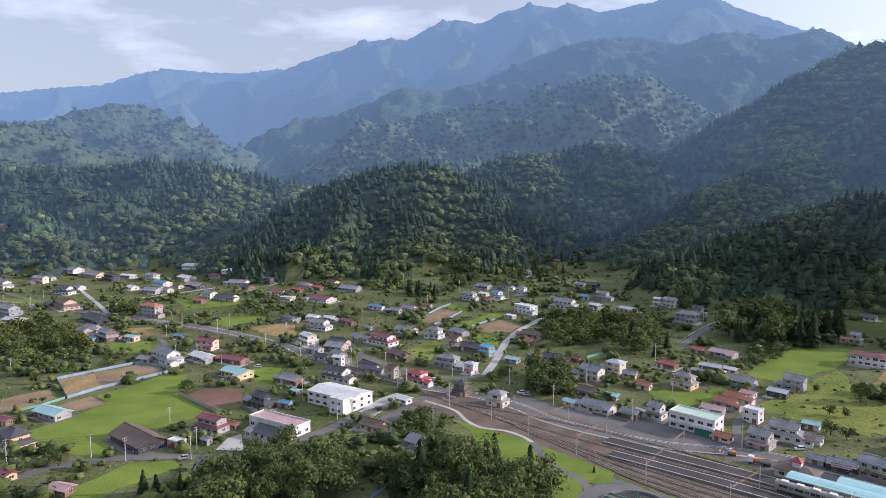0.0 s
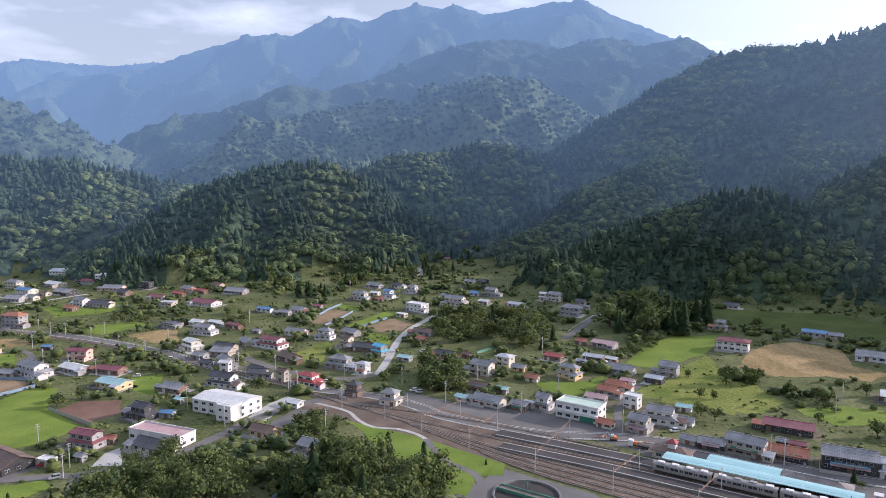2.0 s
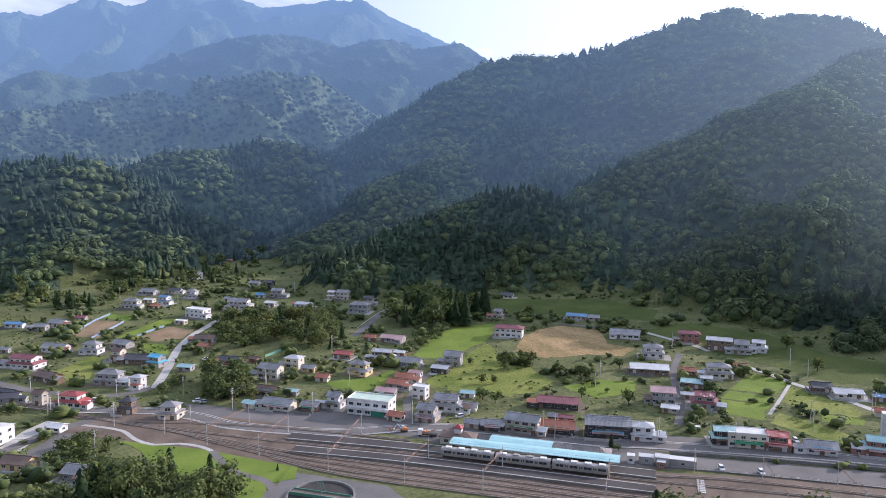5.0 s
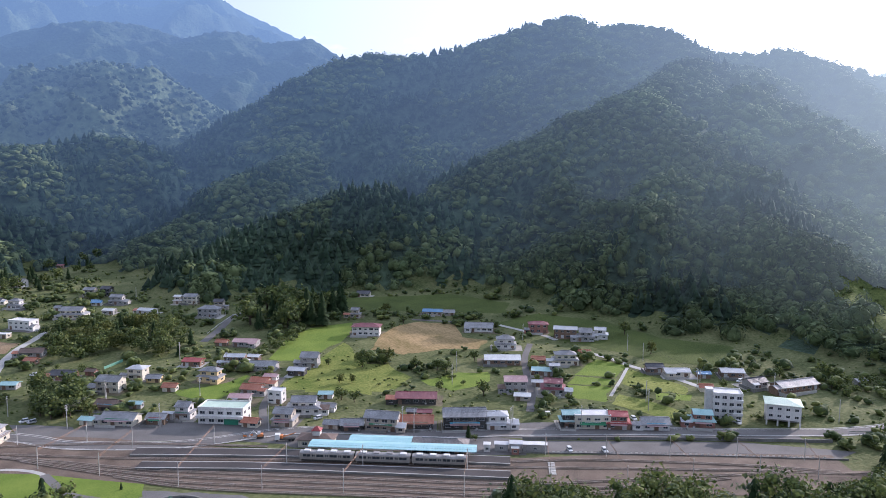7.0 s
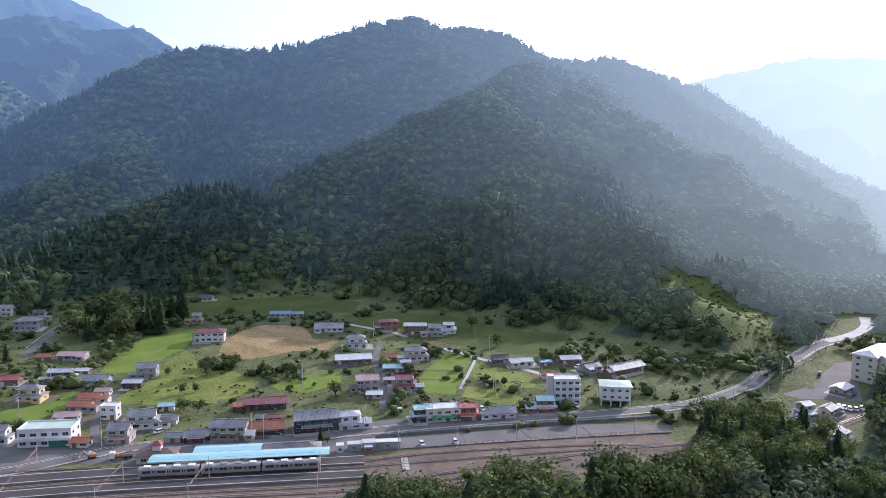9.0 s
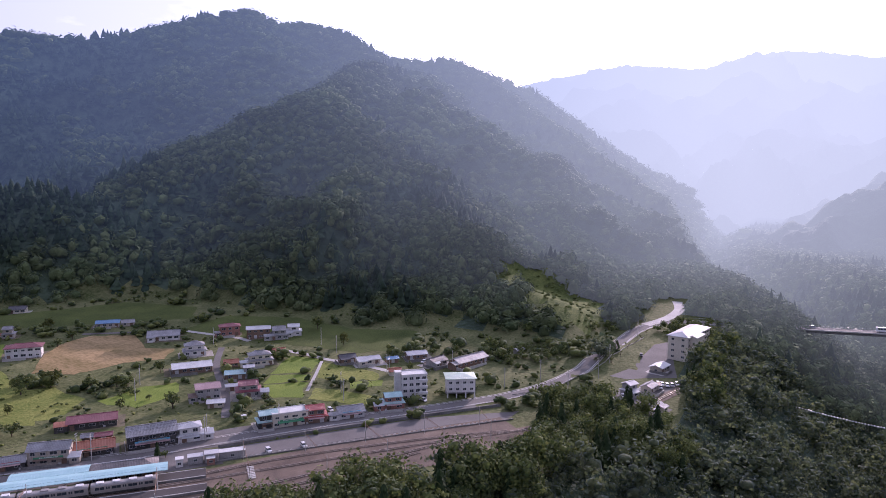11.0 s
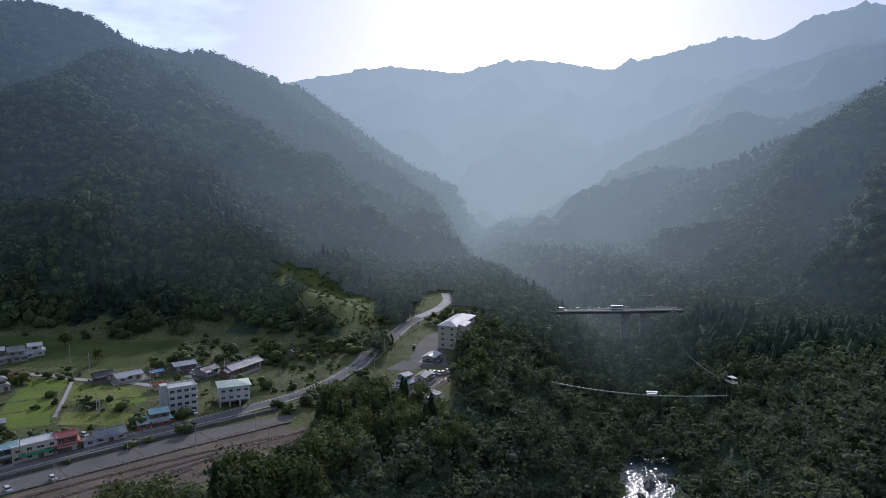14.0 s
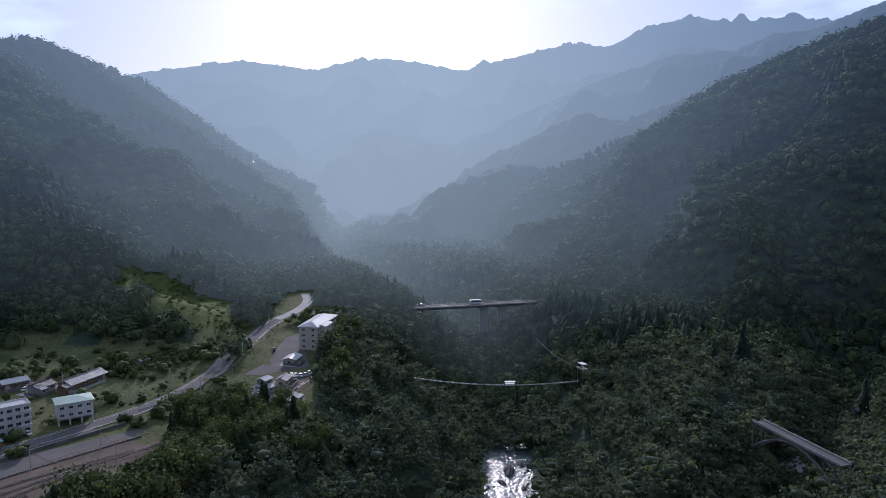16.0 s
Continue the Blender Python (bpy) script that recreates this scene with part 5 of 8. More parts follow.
house(-18, 314, -40, 7.2, 4.5, 1, "white", "gable", "white")
house(-70, 326, -33, 3.4, 2.6, 1, "teal", "gable", "grey")
house(-67, 269, -35, 15.7, 7.8, 1, "dark", "gable", "cream")
house(-28, 279, -36, 10.3, 6.4, 1, "brown", "gable", "yellow")
house(-8, 260, -39, 11.0, 6.8, 1, "grey", "gable", "grey")
house(-26, 355, -37, 5.3, 4.2, 2, "brown", "gable", "white")
house(-13, 346, -38, 13.8, 6.9, 2, "red", "hip", "white")
house(9, 326, -35, 7.1, 5.7, 2, "dark", "hip", "brown")
house(-124, 629, -45, 12.0, 7.4, 1, "grey", "gable", "peach")
house(-111, 617, -41, 9.7, 6.0, 1, "red", "gable", "brown")
house(-101, 640, -40, 10.9, 6.7, 1, "brown", "gable", "peach")
house(-81, 608, -30, 19.2, 9.6, 1, "grey", "gable", "grey")
house(-99, 567, -38, 23.6, 11.8, 1, "maroon", "gable", "white")
house(-52, 533, -31, 8.7, 5.4, 1, "blue", "gable", "white")
house(-35, 517, -30, 8.4, 5.2, 1, "grey", "gable", "white")
house(-25, 523, -42, 11.4, 7.0, 1, "grey", "gable", "cream")
house(-12, 534, -29, 7.1, 4.4, 1, "maroon", "gable", "grey")
house(-93, 501, -33, 9.5, 5.9, 1, "white", "gable", "white")
house(-81, 497, -35, 8.4, 5.2, 1, "white", "gable", "grey")
house(-84, 472, -29, 16.4, 8.2, 2, "grey", "gable", "white")
house(-67, 486, -42, 9.5, 5.9, 1, "maroon", "gable", "brown")
house(-84, 431, -51, 12.7, 7.9, 2, "white", "gable", "cream")
house(-64, 426, -30, 13.7, 6.9, 1, "dark", "gable", "white")
house(-53, 439, -49, 9.3, 5.8, 1, "grey", "gable", "white")
house(-37, 429, -40, 18.3, 9.2, 2, "maroon", "gable", "white")
house(-24, 456, -36, 14.2, 7.1, 1, "grey", "gable", "white")
house(-50, 466, -29, 5.0, 3.1, 1, "grey", "gable", "grey")
house(-5, 442, -37, 10.8, 6.7, 2, "grey", "hip", "white")
house(11, 447, -48, 11.2, 6.9, 1, "grey", "gable", "white")
house(8, 420, -42, 8.0, 6.4, 2, "brown", "gable", "white")
house(18, 409, -32, 14.7, 7.3, 1, "dark", "gable", "brown")
house(26, 398, -49, 8.4, 6.7, 2, "azure", "gable", "grey")
house(3, 376, -33, 14.4, 7.2, 2, "grey", "hip", "grey")
house(15, 363, -39, 5.8, 4.7, 2, "silver", "hip", "white")
house(-25, 396, -51, 13.7, 6.9, 1, "brown", "gable", "brown")
house(-58, 385, -52, 12.1, 7.5, 2, "grey", "gable", "white")
house(-40, 371, -46, 10.5, 6.5, 1, "dark", "gable", "brown")
house(21, 558, -38, 14.3, 7.2, 2, "grey", "hip", "cream")
house(34, 573, -38, 7.6, 4.7, 1, "white", "gable", "white")
house(36, 549, -36, 6.2, 3.8, 1, "rust", "gable", "brown")
house(44, 562, -45, 8.8, 7.0, 2, "blue", "gable", "white")
house(65, 575, -39, 9.8, 6.1, 2, "grey", "hip", "white")
house(55, 599, -36, 10.2, 6.3, 1, "dark", "gable", "cream")
house(36, 605, -47, 14.1, 7.0, 1, "grey", "gable", "grey")
house(79, 656, -51, 7.5, 6.0, 2, "grey", "gable", "white")
house(119, 734, -29, 8.4, 5.2, 1, "maroon", "gable", "brown")
house(61, 509, -51, 16.2, 8.1, 2, "white", "flat", "white")
house(48, 492, -44, 7.4, 4.6, 1, "white", "flat", "white")
house(92, 522, -37, 18.3, 9.1, 2, "grey", "gable", "cream")
house(116, 587, -44, 10.9, 6.7, 2, "grey", "gable", "white")
house(113, 552, -33, 7.1, 4.4, 1, "blue", "gable", "white")
house(56, 437, -34, 12.4, 6.2, 1, "brown", "gable", "grey")
house(53, 421, -47, 6.4, 4.0, 1, "rust", "gable", "brown")
house(62, 383, -37, 11.9, 6.0, 1, "dark", "gable", "brick")
house(74, 381, -50, 5.3, 3.3, 1, "brown", "gable", "brick")
house(39, 383, -37, 7.6, 4.7, 1, "teal", "gable", "grey")
house(25, 311, -33, 8.7, 6.9, 2, "grey", "hip", "cream")
house(127, 584, -45, 8.9, 7.1, 2, "dark", "gable", "black")
house(126, 548, -40, 10.9, 6.8, 2, "grey", "gable", "white")
house(113, 557, -38, 5.9, 3.6, 1, "blue", "gable", "white")
house(89, 549, -37, 7.4, 4.6, 1, "grey", "gable", "white")
house(114, 519, -48, 8.1, 5.0, 1, "white", "gable", "white")
house(135, 504, -50, 12.1, 6.0, 1, "silver", "gable", "white")
house(162, 523, -41, 6.4, 5.1, 2, "white", "gable", "white")
house(170, 518, -47, 9.9, 6.2, 2, "grey", "gable", "white")
house(166, 470, -42, 13.9, 7.0, 2, "grey", "hip", "grey")
house(180, 489, -37, 6.7, 5.4, 2, "dark", "gable", "white")
house(157, 385, -45, 14.0, 7.0, 1, "pink", "gable", "white")
house(146, 394, -46, 6.5, 4.1, 1, "rust", "gable", "brown")
house(120, 366, -44, 9.5, 5.9, 1, "red", "gable", "brown")
house(137, 351, -41, 12.9, 6.4, 2, "silver", "gable", "brown")
house(149, 355, -49, 6.4, 3.9, 1, "white", "gable", "brown")
house(146, 336, -45, 14.1, 7.0, 1, "grey", "gable", "grey")
house(118, 335, -48, 12.1, 6.0, 2, "grey", "hip", "yellow")
house(98, 333, -41, 6.5, 4.1, 1, "rust", "gable", "cream")
house(96, 351, -38, 6.9, 4.3, 1, "grey", "gable", "yellow")
house(91, 361, -45, 8.1, 6.4, 2, "silver", "hip", "white")
house(76, 350, -45, 11.3, 7.0, 2, "grey", "gable", "white")
house(168, 327, -42, 9.0, 7.2, 2, "grey", "gable", "white")
house(156, 318, -47, 8.5, 5.2, 1, "silver", "gable", "black")
house(243, 406, -47, 6.7, 5.4, 2, "grey", "gable", "white")
house(69, 325, -45, 9.5, 5.9, 1, "brown", "gable", "black")
house(69, 303, -44, 14.3, 7.2, 1, "grey", "gable", "cream")
house(58, 310, -49, 6.0, 3.7, 1, "teal", "gable", "cream")
house(79, 319, -39, 5.6, 3.5, 1, "teal", "gable", "grey")
house(81, 294, -42, 7.8, 4.9, 1, "grey", "gable", "brown")
house(92, 294, -46, 7.5, 6.0, 2, "grey", "gable", "white")
house(110, 267, -49, 6.7, 4.2, 1, "rust", "gable", "cream")
house(118, 298, -39, 9.2, 5.7, 1, "pink", "gable", "grey")
house(127, 306, -48, 9.2, 5.7, 1, "rust", "gable", "white")
house(134, 313, -48, 8.7, 5.4, 1, "rust", "gable", "white")
house(142, 318, -48, 6.4, 3.9, 1, "pink", "gable", "white")
house(131, 288, -49, 6.7, 5.4, 2, "white", "flat", "white")
house(135, 269, -37, 15.0, 7.5, 2, "grey", "gable", "white")
house(144, 264, -46, 6.2, 3.8, 1, "grey", "gable", "white")
house(122, 261, -46, 9.2, 7.3, 2, "grey", "gable", "white")
house(151, 279, -38, 6.2, 3.9, 1, "teal", "gable", "white")
house(225, 363, -41, 17.0, 8.5, 2, "maroon", "hip", "white")
house(284, 462, -47, 10.0, 6.2, 1, "dark", "gable", "white")
house(289, 380, -44, 13.4, 6.7, 1, "blue", "gable", "white")
house(297, 372, -38, 7.4, 4.6, 1, "grey", "gable", "white")
house(286, 328, -45, 17.6, 8.8, 1, "grey", "gable", "white")
house(312, 302, -40, 11.5, 7.1, 2, "maroon", "hip", "brick")
house(316, 283, -49, 13.6, 6.8, 2, "silver", "gable", "brown")
house(272, 289, -40, 11.8, 7.3, 2, "grey", "hip", "white")
house(251, 269, -39, 18.8, 9.4, 1, "white", "gable", "brown")
house(276, 247, -38, 13.4, 6.7, 2, "grey", "hip", "white")
house(295, 250, -41, 6.3, 3.9, 1, "rust", "gable", "white")
house(266, 257, -45, 7.1, 4.4, 1, "rust", "gable", "brown")
house(253, 242, -49, 9.4, 5.8, 1, "teal", "gable", "brown")
house(257, 237, -43, 4.7, 3.7, 2, "silver", "gable", "grey")
house(226, 233, -39, 10.3, 8.2, 2, "pink", "gable", "white")
house(220, 222, -47, 7.0, 4.3, 1, "white", "gable", "white")
house(238, 220, -46, 10.8, 8.6, 2, "maroon", "gable", "white")
house(239, 231, -42, 5.3, 3.3, 1, "silver", "gable", "white")
house(181, 250, -40, 18.2, 9.1, 1, "maroon", "gable", "black")
house(141, 239, -37, 9.0, 5.6, 1, "grey", "gable", "black")
house(151, 232, -48, 13.5, 6.7, 2, "grey", "gable", "white")
house(135, 245, -47, 6.0, 3.7, 1, "grey", "gable", "white")
house(163, 226, -39, 14.7, 7.4, 1, "rust", "gable", "black")
house(173, 233, -41, 5.8, 3.6, 1, "maroon", "gable", "brown")
house(169, 237, -40, 4.0, 2.6, 1, "grey", "gable", "black")
house(179, 214, -36, 17.4, 8.7, 2, "grey", "gable", "black")
house(189, 205, -37, 9.2, 7.3, 2, "silver", "hip", "white")
house(214, 188, -38, 8.4, 6.7, 2, "teal", "gable", "black")
house(220, 182, -39, 14.7, 7.4, 2, "white", "flat", "cream")
house(228, 175, -44, 9.4, 7.5, 2, "red", "gable", "brown")
house(239, 165, -41, 11.0, 6.8, 1, "grey", "gable", "white")
house(257, 155, -47, 9.4, 7.5, 2, "teal", "gable", "brick")
house(302, 210, -39, 8.6, 5.3, 1, "dark", "gable", "brown")
house(305, 199, -39, 12.3, 6.2, 1, "silver", "gable", "white")
house(313, 189, -40, 6.3, 3.9, 1, "blue", "gable", "brown")
house(325, 181, -44, 10.9, 6.8, 1, "silver", "gable", "brown")
house(296, 177, -45, 6.0, 3.7, 1, "rust", "gable", "white")
house(320, 271, -44, 10.2, 8.2, 2, "grey", "gable", "grey")
house(330, 268, -50, 9.0, 7.2, 2, "silver", "gable", "white")
house(320, 166, -19, 9.9, 6.1, 1, "dark", "gable", "grey")
house(330, 152, -19, 22.3, 7.6, 1, "grey", "gable", "brown")
house(359, 135, -22, 5.2, 3.2, 1, "silver", "gable", "grey")
house(365, 60, -12, 10.2, 6.3, 1, "white", "gable", "white")
house(322, 66, -27, 6.9, 5.5, 2, "silver", "gable", "grey")
house(331, 59, -10, 8.1, 5.0, 1, "grey", "gable", "cream")
house(304, 53, -16, 10.4, 6.5, 1, "grey", "gable", "cream")
house(-392, 664, -40, 6.9, 4.8, 1, "grey", "gable", "brown")
house(-258, 618, -22, 15.5, 10.0, 1, "grey", "gable", "grey")
house(-175, 625, -40, 12.5, 8.6, 1, "dark", "gable", "brown")
house(-313, 550, -27, 6.5, 4.5, 1, "dark", "gable", "brown")
house(-236, 466, -26, 10.1, 6.9, 1, "grey", "gable", "beige")
house(-128, 609, -37, 8.8, 6.1, 1, "red", "gable", "brown")
house(-128, 573, -17, 10.6, 7.3, 1, "silver", "flat", "beige")
house(-110, 499, -39, 13.1, 9.0, 1, "dark", "flat", "grey")
house(-75, 407, -29, 8.0, 5.5, 1, "grey", "gable", "grey")
house(-64, 415, -24, 11.9, 8.2, 1, "grey", "gable", "white")
house(-69, 391, -27, 7.2, 4.9, 1, "dark", "gable", "white")
house(-57, 377, -22, 5.4, 4.0, 2, "white", "gable", "white")
house(-39, 365, -16, 9.0, 6.2, 1, "dark", "gable", "grey")
house(263, -155, -48, 11, 7.5, 1, "grey", "gable", "brown")

# ---- railway ----
def raised(name, pts, left, right, z0, z1, mat, parent=None):
    """A solid band along a plan line, such as a platform or a wall, with its top at z1."""
    c, d = smooth_line(pts, 6)
    n = np.stack([-d[:, 1], d[:, 0]], 1)
    prof = [(left, z0), (left, z1), (right, z1), (right, z0)]
    V = np.concatenate([np.column_stack([c[:, :2] + n * o, np.full(len(c), z)]) for o, z in prof])
    m, faces = len(c), []
    for k in range(4):
        a, b = k * m, ((k + 1) % 4) * m
        faces += [(a + i, a + i + 1, b + i + 1, b + i) for i in range(m - 1)]
    faces += [(0, m, 2 * m, 3 * m), (m - 1, 4 * m - 1, 3 * m - 1, 2 * m - 1)]
    me = mesh_of(name, V, np.array(faces), smooth=False)
    bm = bmesh.new()
    bm.from_mesh(me)
    bmesh.ops.recalc_face_normals(bm, faces=bm.faces)
    bm.to_mesh(me)
    bm.free()
    me.materials.append(mat)
    ob = new(name, me)
    ob.parent = parent
    return ob


def yards(*pts):
    return [yard(a, b) for a, b in pts]


ballast = new("track_bed", ribbon("track_bed", yards((-183, -6.5), (-150, -7), (-115, -5.5), (-90, -8), (-50, -11), (0, -12), (45, -11), (85, -4), (120, 0), (165, 3)), -17, 17, 0.09, cols=7))
tagged(ballast, "rusty brown ballast bed of the railway yard", "track bed", kind="structure")
ballast.data.materials.append(BALLAST)

T1_YARD = [(-182, -6.5), (-140, -7.5), (-91, -6.8), (-50, -4.0), (-30, -2.9), (0, -2.6), (35, -2.6), (60, -1.2), (84, 0.2), (110, 1.8), (135, 3.0), (165, 3.0)]
MAIN_LINE = [(-480, 640), (-390, 585), (-303, 544), (-248, 515), (-209, 496), (-140, 451), (-100, 415), (-64, 385), (-30, 353)] + yards(*T1_YARD) + [(303, 61), (334, 48), (372, 36)]
TRACKS = [
    MAIN_LINE,
    yards((-175, -7.2), (-120, -11.5), (-85, -15.2), (-60, -16), (0, -16), (40, -16), (75, -11), (110, -4), (140, 2.2)),
    yards((-150, -8.6), (-110, -14.5), (-80, -19), (-50, -20.2), (0, -20.2), (45, -20.2), (85, -14), (120, -4.5)),
    yards((-128, -12.6), (-95, -19.6), (-60, -24.3), (0, -24.3), (45, -24.3), (90, -16.5)),
    yards((-88, -22), (-55, -28.2), (0, -28.4), (40, -28.4)),
    yards((-165, -5.8), (-130, 2), (-100, 6.2), (-72, 8), (-45, 8.6)),
    yards((45, 2.5), (70, 6.5), (100, 7.6), (130, 7), (160, 4.2)),
]


def track(pts):
    """Two rails on sleepers."""
    c, d = smooth_line(pts, 3)
    n = np.stack([-d[:, 1], d[:, 0]], 1)
    z = floor_z(c[:, 0], c[:, 1])
    base = empty("railway_track", float(c[0, 0]), float(c[0, 1]), 0, 0, "pair of worn steel rails on weathered sleepers", "railway track", "station tracks")
    for side in (-1, 1):
        V, m = [], len(c)
        for o, up in ((-0.08, 0.24), (-0.06, 0.44), (0.06, 0.44), (0.08, 0.24)):
            V.append(np.column_stack([c[:, :2] + n * (side * 0.53 + o) - c[0, :2], z + up]))
        faces = [(k * m + i, k * m + i + 1, (k + 1) * m + i + 1, (k + 1) * m + i) for k in range(3) for i in range(m - 1)]
        rail = new("rail", mesh_of("rail", np.concatenate(V), np.array(faces), smooth=False))
        rail.data.materials.append(RAIL_STEEL)
        rail.parent = base
    gap = np.concatenate([[0], np.cumsum(np.hypot(*np.diff(c[:, :2], axis=0).T))])
    at = np.arange(0.3, gap[-1], 0.75)
    px, py, pz = np.interp(at, gap, c[:, 0]), np.interp(at, gap, c[:, 1]), np.interp(at, gap, z)
    dx, dy = np.interp(at, gap, d[:, 0]), np.interp(at, gap, d[:, 1])
    V, F = [], []
    for sx, sy, up in ((-1, -1, 0.1), (1, -1, 0.1), (1, 1, 0.1), (-1, 1, 0.1), (-1, -1, 0.28), (1, -1, 0.28), (1, 1, 0.28), (-1, 1, 0.28)):
        V.append(np.column_stack([px + dx * 0.13 * sx - dy * 1.05 * sy - c[0, 0], py + dy * 0.13 * sx + dx * 1.05 * sy - c[0, 1], pz + up]))
    V = np.stack(V, 1).reshape(-1, 3)
    one = np.array([(4, 5, 6, 7), (0, 1, 5, 4), (1, 2, 6, 5), (2, 3, 7, 6), (3, 0, 4, 7)])
    F = (one[None] + (np.arange(len(at)) * 8)[:, None, None]).reshape(-1, 4)
    ties = new("sleeper_row", mesh_of("sleeper_row", V, F, smooth=False))
    ties.data.materials.append(SLEEPER)
    ties.parent = base
    tagged(ties, kind="stuff")
    return base


for line in TRACKS:
    track(line)
bed = new("track_bed", ribbon("track_bed", MAIN_LINE[:10], -2.6, 2.6, 0.17))
tagged(bed, "ballast bed of the single line beside the road", "track bed", kind="structure").data.materials.append(BALLAST)
bed = new("track_bed", ribbon("track_bed", MAIN_LINE[-5:], -2.8, 2.8, 0.17))
tagged(bed, "ballast bed of the single line into the woods", "track bed", kind="structure").data.materials.append(BALLAST)

# platforms with dark walls, asphalt tops and white edges
PLATFORM_TOP = material("platform_asphalt", (0.032, 0.028, 0.027), (0.07, 0.062, 0.06), 0.3, 0.85, 0.2, fine=5)
for pts, half, label in ((yards((-92, -1.8), (-50, 1.2), (-25, 2.2), (0, 2.4), (46, 2.4)), 3.2, "dark asphalt station platform with white edge"),
                         (yards((-84, -13.2), (-60, -11.4), (-40, -10.2), (0, -9.7), (46, -9.7)), 2.8, "dark asphalt island platform with weathered wall")):
    slab = empty("platform", *pts[0], 0, 0, label, "platform", "station platforms")
    slab.location = (0, 0, 0)
    raised("platform_wall", pts, -half, half, -0.2, 0.92, DARK_CONCRETE, slab)
    raised("platform_top", pts, -half + 0.35, half - 0.35, 0.9, 0.97, PLATFORM_TOP, slab)
    for s in (-1, 1):
        raised("coping", pts, s * (half - 0.12) - 0.22, s * (half - 0.12) + 0.22, 0.86, 1.0, CONCRETE, slab)


def in_yard(ob, a, b, z=0.0, turn=0.0):
    ob.location = (*yard(a, b), z)
    ob.rotation_euler = (0, 0, math.atan2(ALONG[1], ALONG[0]) + radians(turn))
    return ob


# the train: three cars
CAR_BODY = material("train_paint", (0.25, 0.23, 0.205), (0.34, 0.315, 0.28), 1, 0.45, 0.05, metal=0.2)
CAR_ROOF = material("train_roof", (0.22, 0.21, 0.20), (0.34, 0.33, 0.32), 1, 0.7, 0.1)
UNIT_WHITE = material("roof_unit_white", (0.6, 0.6, 0.6), (0.78, 0.78, 0.77), 2, 0.5, 0.05)
UNDERFRAME = material("underframe", (0.02, 0.02, 0.02), (0.06, 0.055, 0.05), 2, 0.8, 0.2)
train = empty("train", 0, 0, 0, 0, "three-car beige commuter train standing at the platform", "train")
in_yard(train, 1, -2.7, 0.3)
for k in range(3):
    cx = (k - 1) * 20.2
    bm = bmesh.new()
    prof = [(-1.42, 0.95), (-1.45, 1.8), (-1.42, 3.1), (-1.15, 3.5), (-0.5, 3.68), (0.5, 3.68), (1.15, 3.5), (1.42, 3.1), (1.45, 1.8), (1.42, 0.95)]
    ends = [[bm.verts.new((cx + s * 9.8, y, z)) for y, z in prof] for s in (-1, 1)]
    for i in range(10):
        bm.faces.new((ends[0][i], ends[0][(i + 1) % 10], ends[1][(i + 1) % 10], ends[1][i])).material_index = 1 if 2 <= i <= 6 else 0
    bm.faces.new(ends[0]), bm.faces.new(ends[1][::-1])
    bmesh.ops.recalc_face_normals(bm, faces=bm.faces)
    car = part("car_body", bm, [CAR_BODY, CAR_ROOF], train)
    for side in (-1, 1):
        for w in range(4):
            for half in (-1, 1):
                pane = part("window", boxed(-0.62, 0.62, -0.02, 0.02, 0, 0.85), PANE, car)
                pane.location = (cx - 7.2 + w * 4.8 + half * 0.68, side * 1.46, 1.95)
        for w in range(3):
            bm = boxed(-0.65, 0.65, -0.03, 0.03, 0, 1.95)
            for half in (-1, 1):
                box(bm, half * 0.32 - 0.2, half * 0.32 + 0.2, -0.045, 0.045, 1.0, 1.75, 1)
            part("door", bm, [CAR_BODY, PANE], car).location = (cx - 4.8 + w * 4.8, side * 1.45, 1.02)
    for u in range(4):
        part("roof_unit", boxed(-1.1, 1.1, -0.8, 0.8, 0, 0.34), UNIT_WHITE if (k, u) not in ((1, 1), (1, 2)) else CAR_ROOF, car).location = (cx - 7.2 + u * 4.8, 0, 3.66)
    part("underframe", boxed(cx - 9.2, cx + 9.2, -1.2, 1.2, 0.25, 0.94), UNDERFRAME, train)
    for s in (-1, 1):
        part("front_window", boxed(cx + s * 9.8 - 0.03, cx + s * 9.8 + 0.03, -1.1, 1.1, 2.0, 2.9), PANE, car)

# platform canopies and the station house
canopy = empty("platform_canopy", 0, 0, 0, 0, "long pale turquoise metal canopy over the platform", "canopy")
in_yard(canopy, 3.5, 2.9, 0.95)
bm, _ = gable_roof(60, 5.6, 3.6, 0.14, 0.7)
part("roof", bm, ROOFS["turquoise"][0], canopy)
for k in range(9):
    bm = bmesh.new()
    beam(bm, (-27 + k * 6.75, 0, 0), (-27 + k * 6.75, 0, 3.7), 0.12)
    part("post", bm, GALVANISED, canopy)
    part("bracket", boxed(-27 + k * 6.75 - 0.07, -27 + k * 6.75 + 0.07, -2.9, 2.9, 3.3, 3.45), GALVANISED, canopy)
canopy = empty("platform_canopy", 0, 0, 0, 0, "pale turquoise metal roof between platform and station house", "canopy")
in_yard(canopy, -2, 10.0, 0)
bm, _ = gable_roof(23, 5.4, 4.3, 0.14, 0.3)
part("roof", bm, ROOFS["turquoise"][0], canopy)
for k in range(5):
    bm = bmesh.new()
    beam(bm, (-10 + k * 5, 0, 0), (-10 + k * 5, 0, 4.5), 0.12)
    part("post", bm, GALVANISED, canopy)
station = empty("station_house", 0, 0, 0, 0, "low wooden station house with a weathered dark grey roof", "station")
in_yard(station, 20, 9.8, 0)
part("wall", body(20, 7.2, -0.3, 3.6), WALLS["brown"], station)
bm, top = hip_roof(20, 7.2, 3.7, 0.36, 0.9)
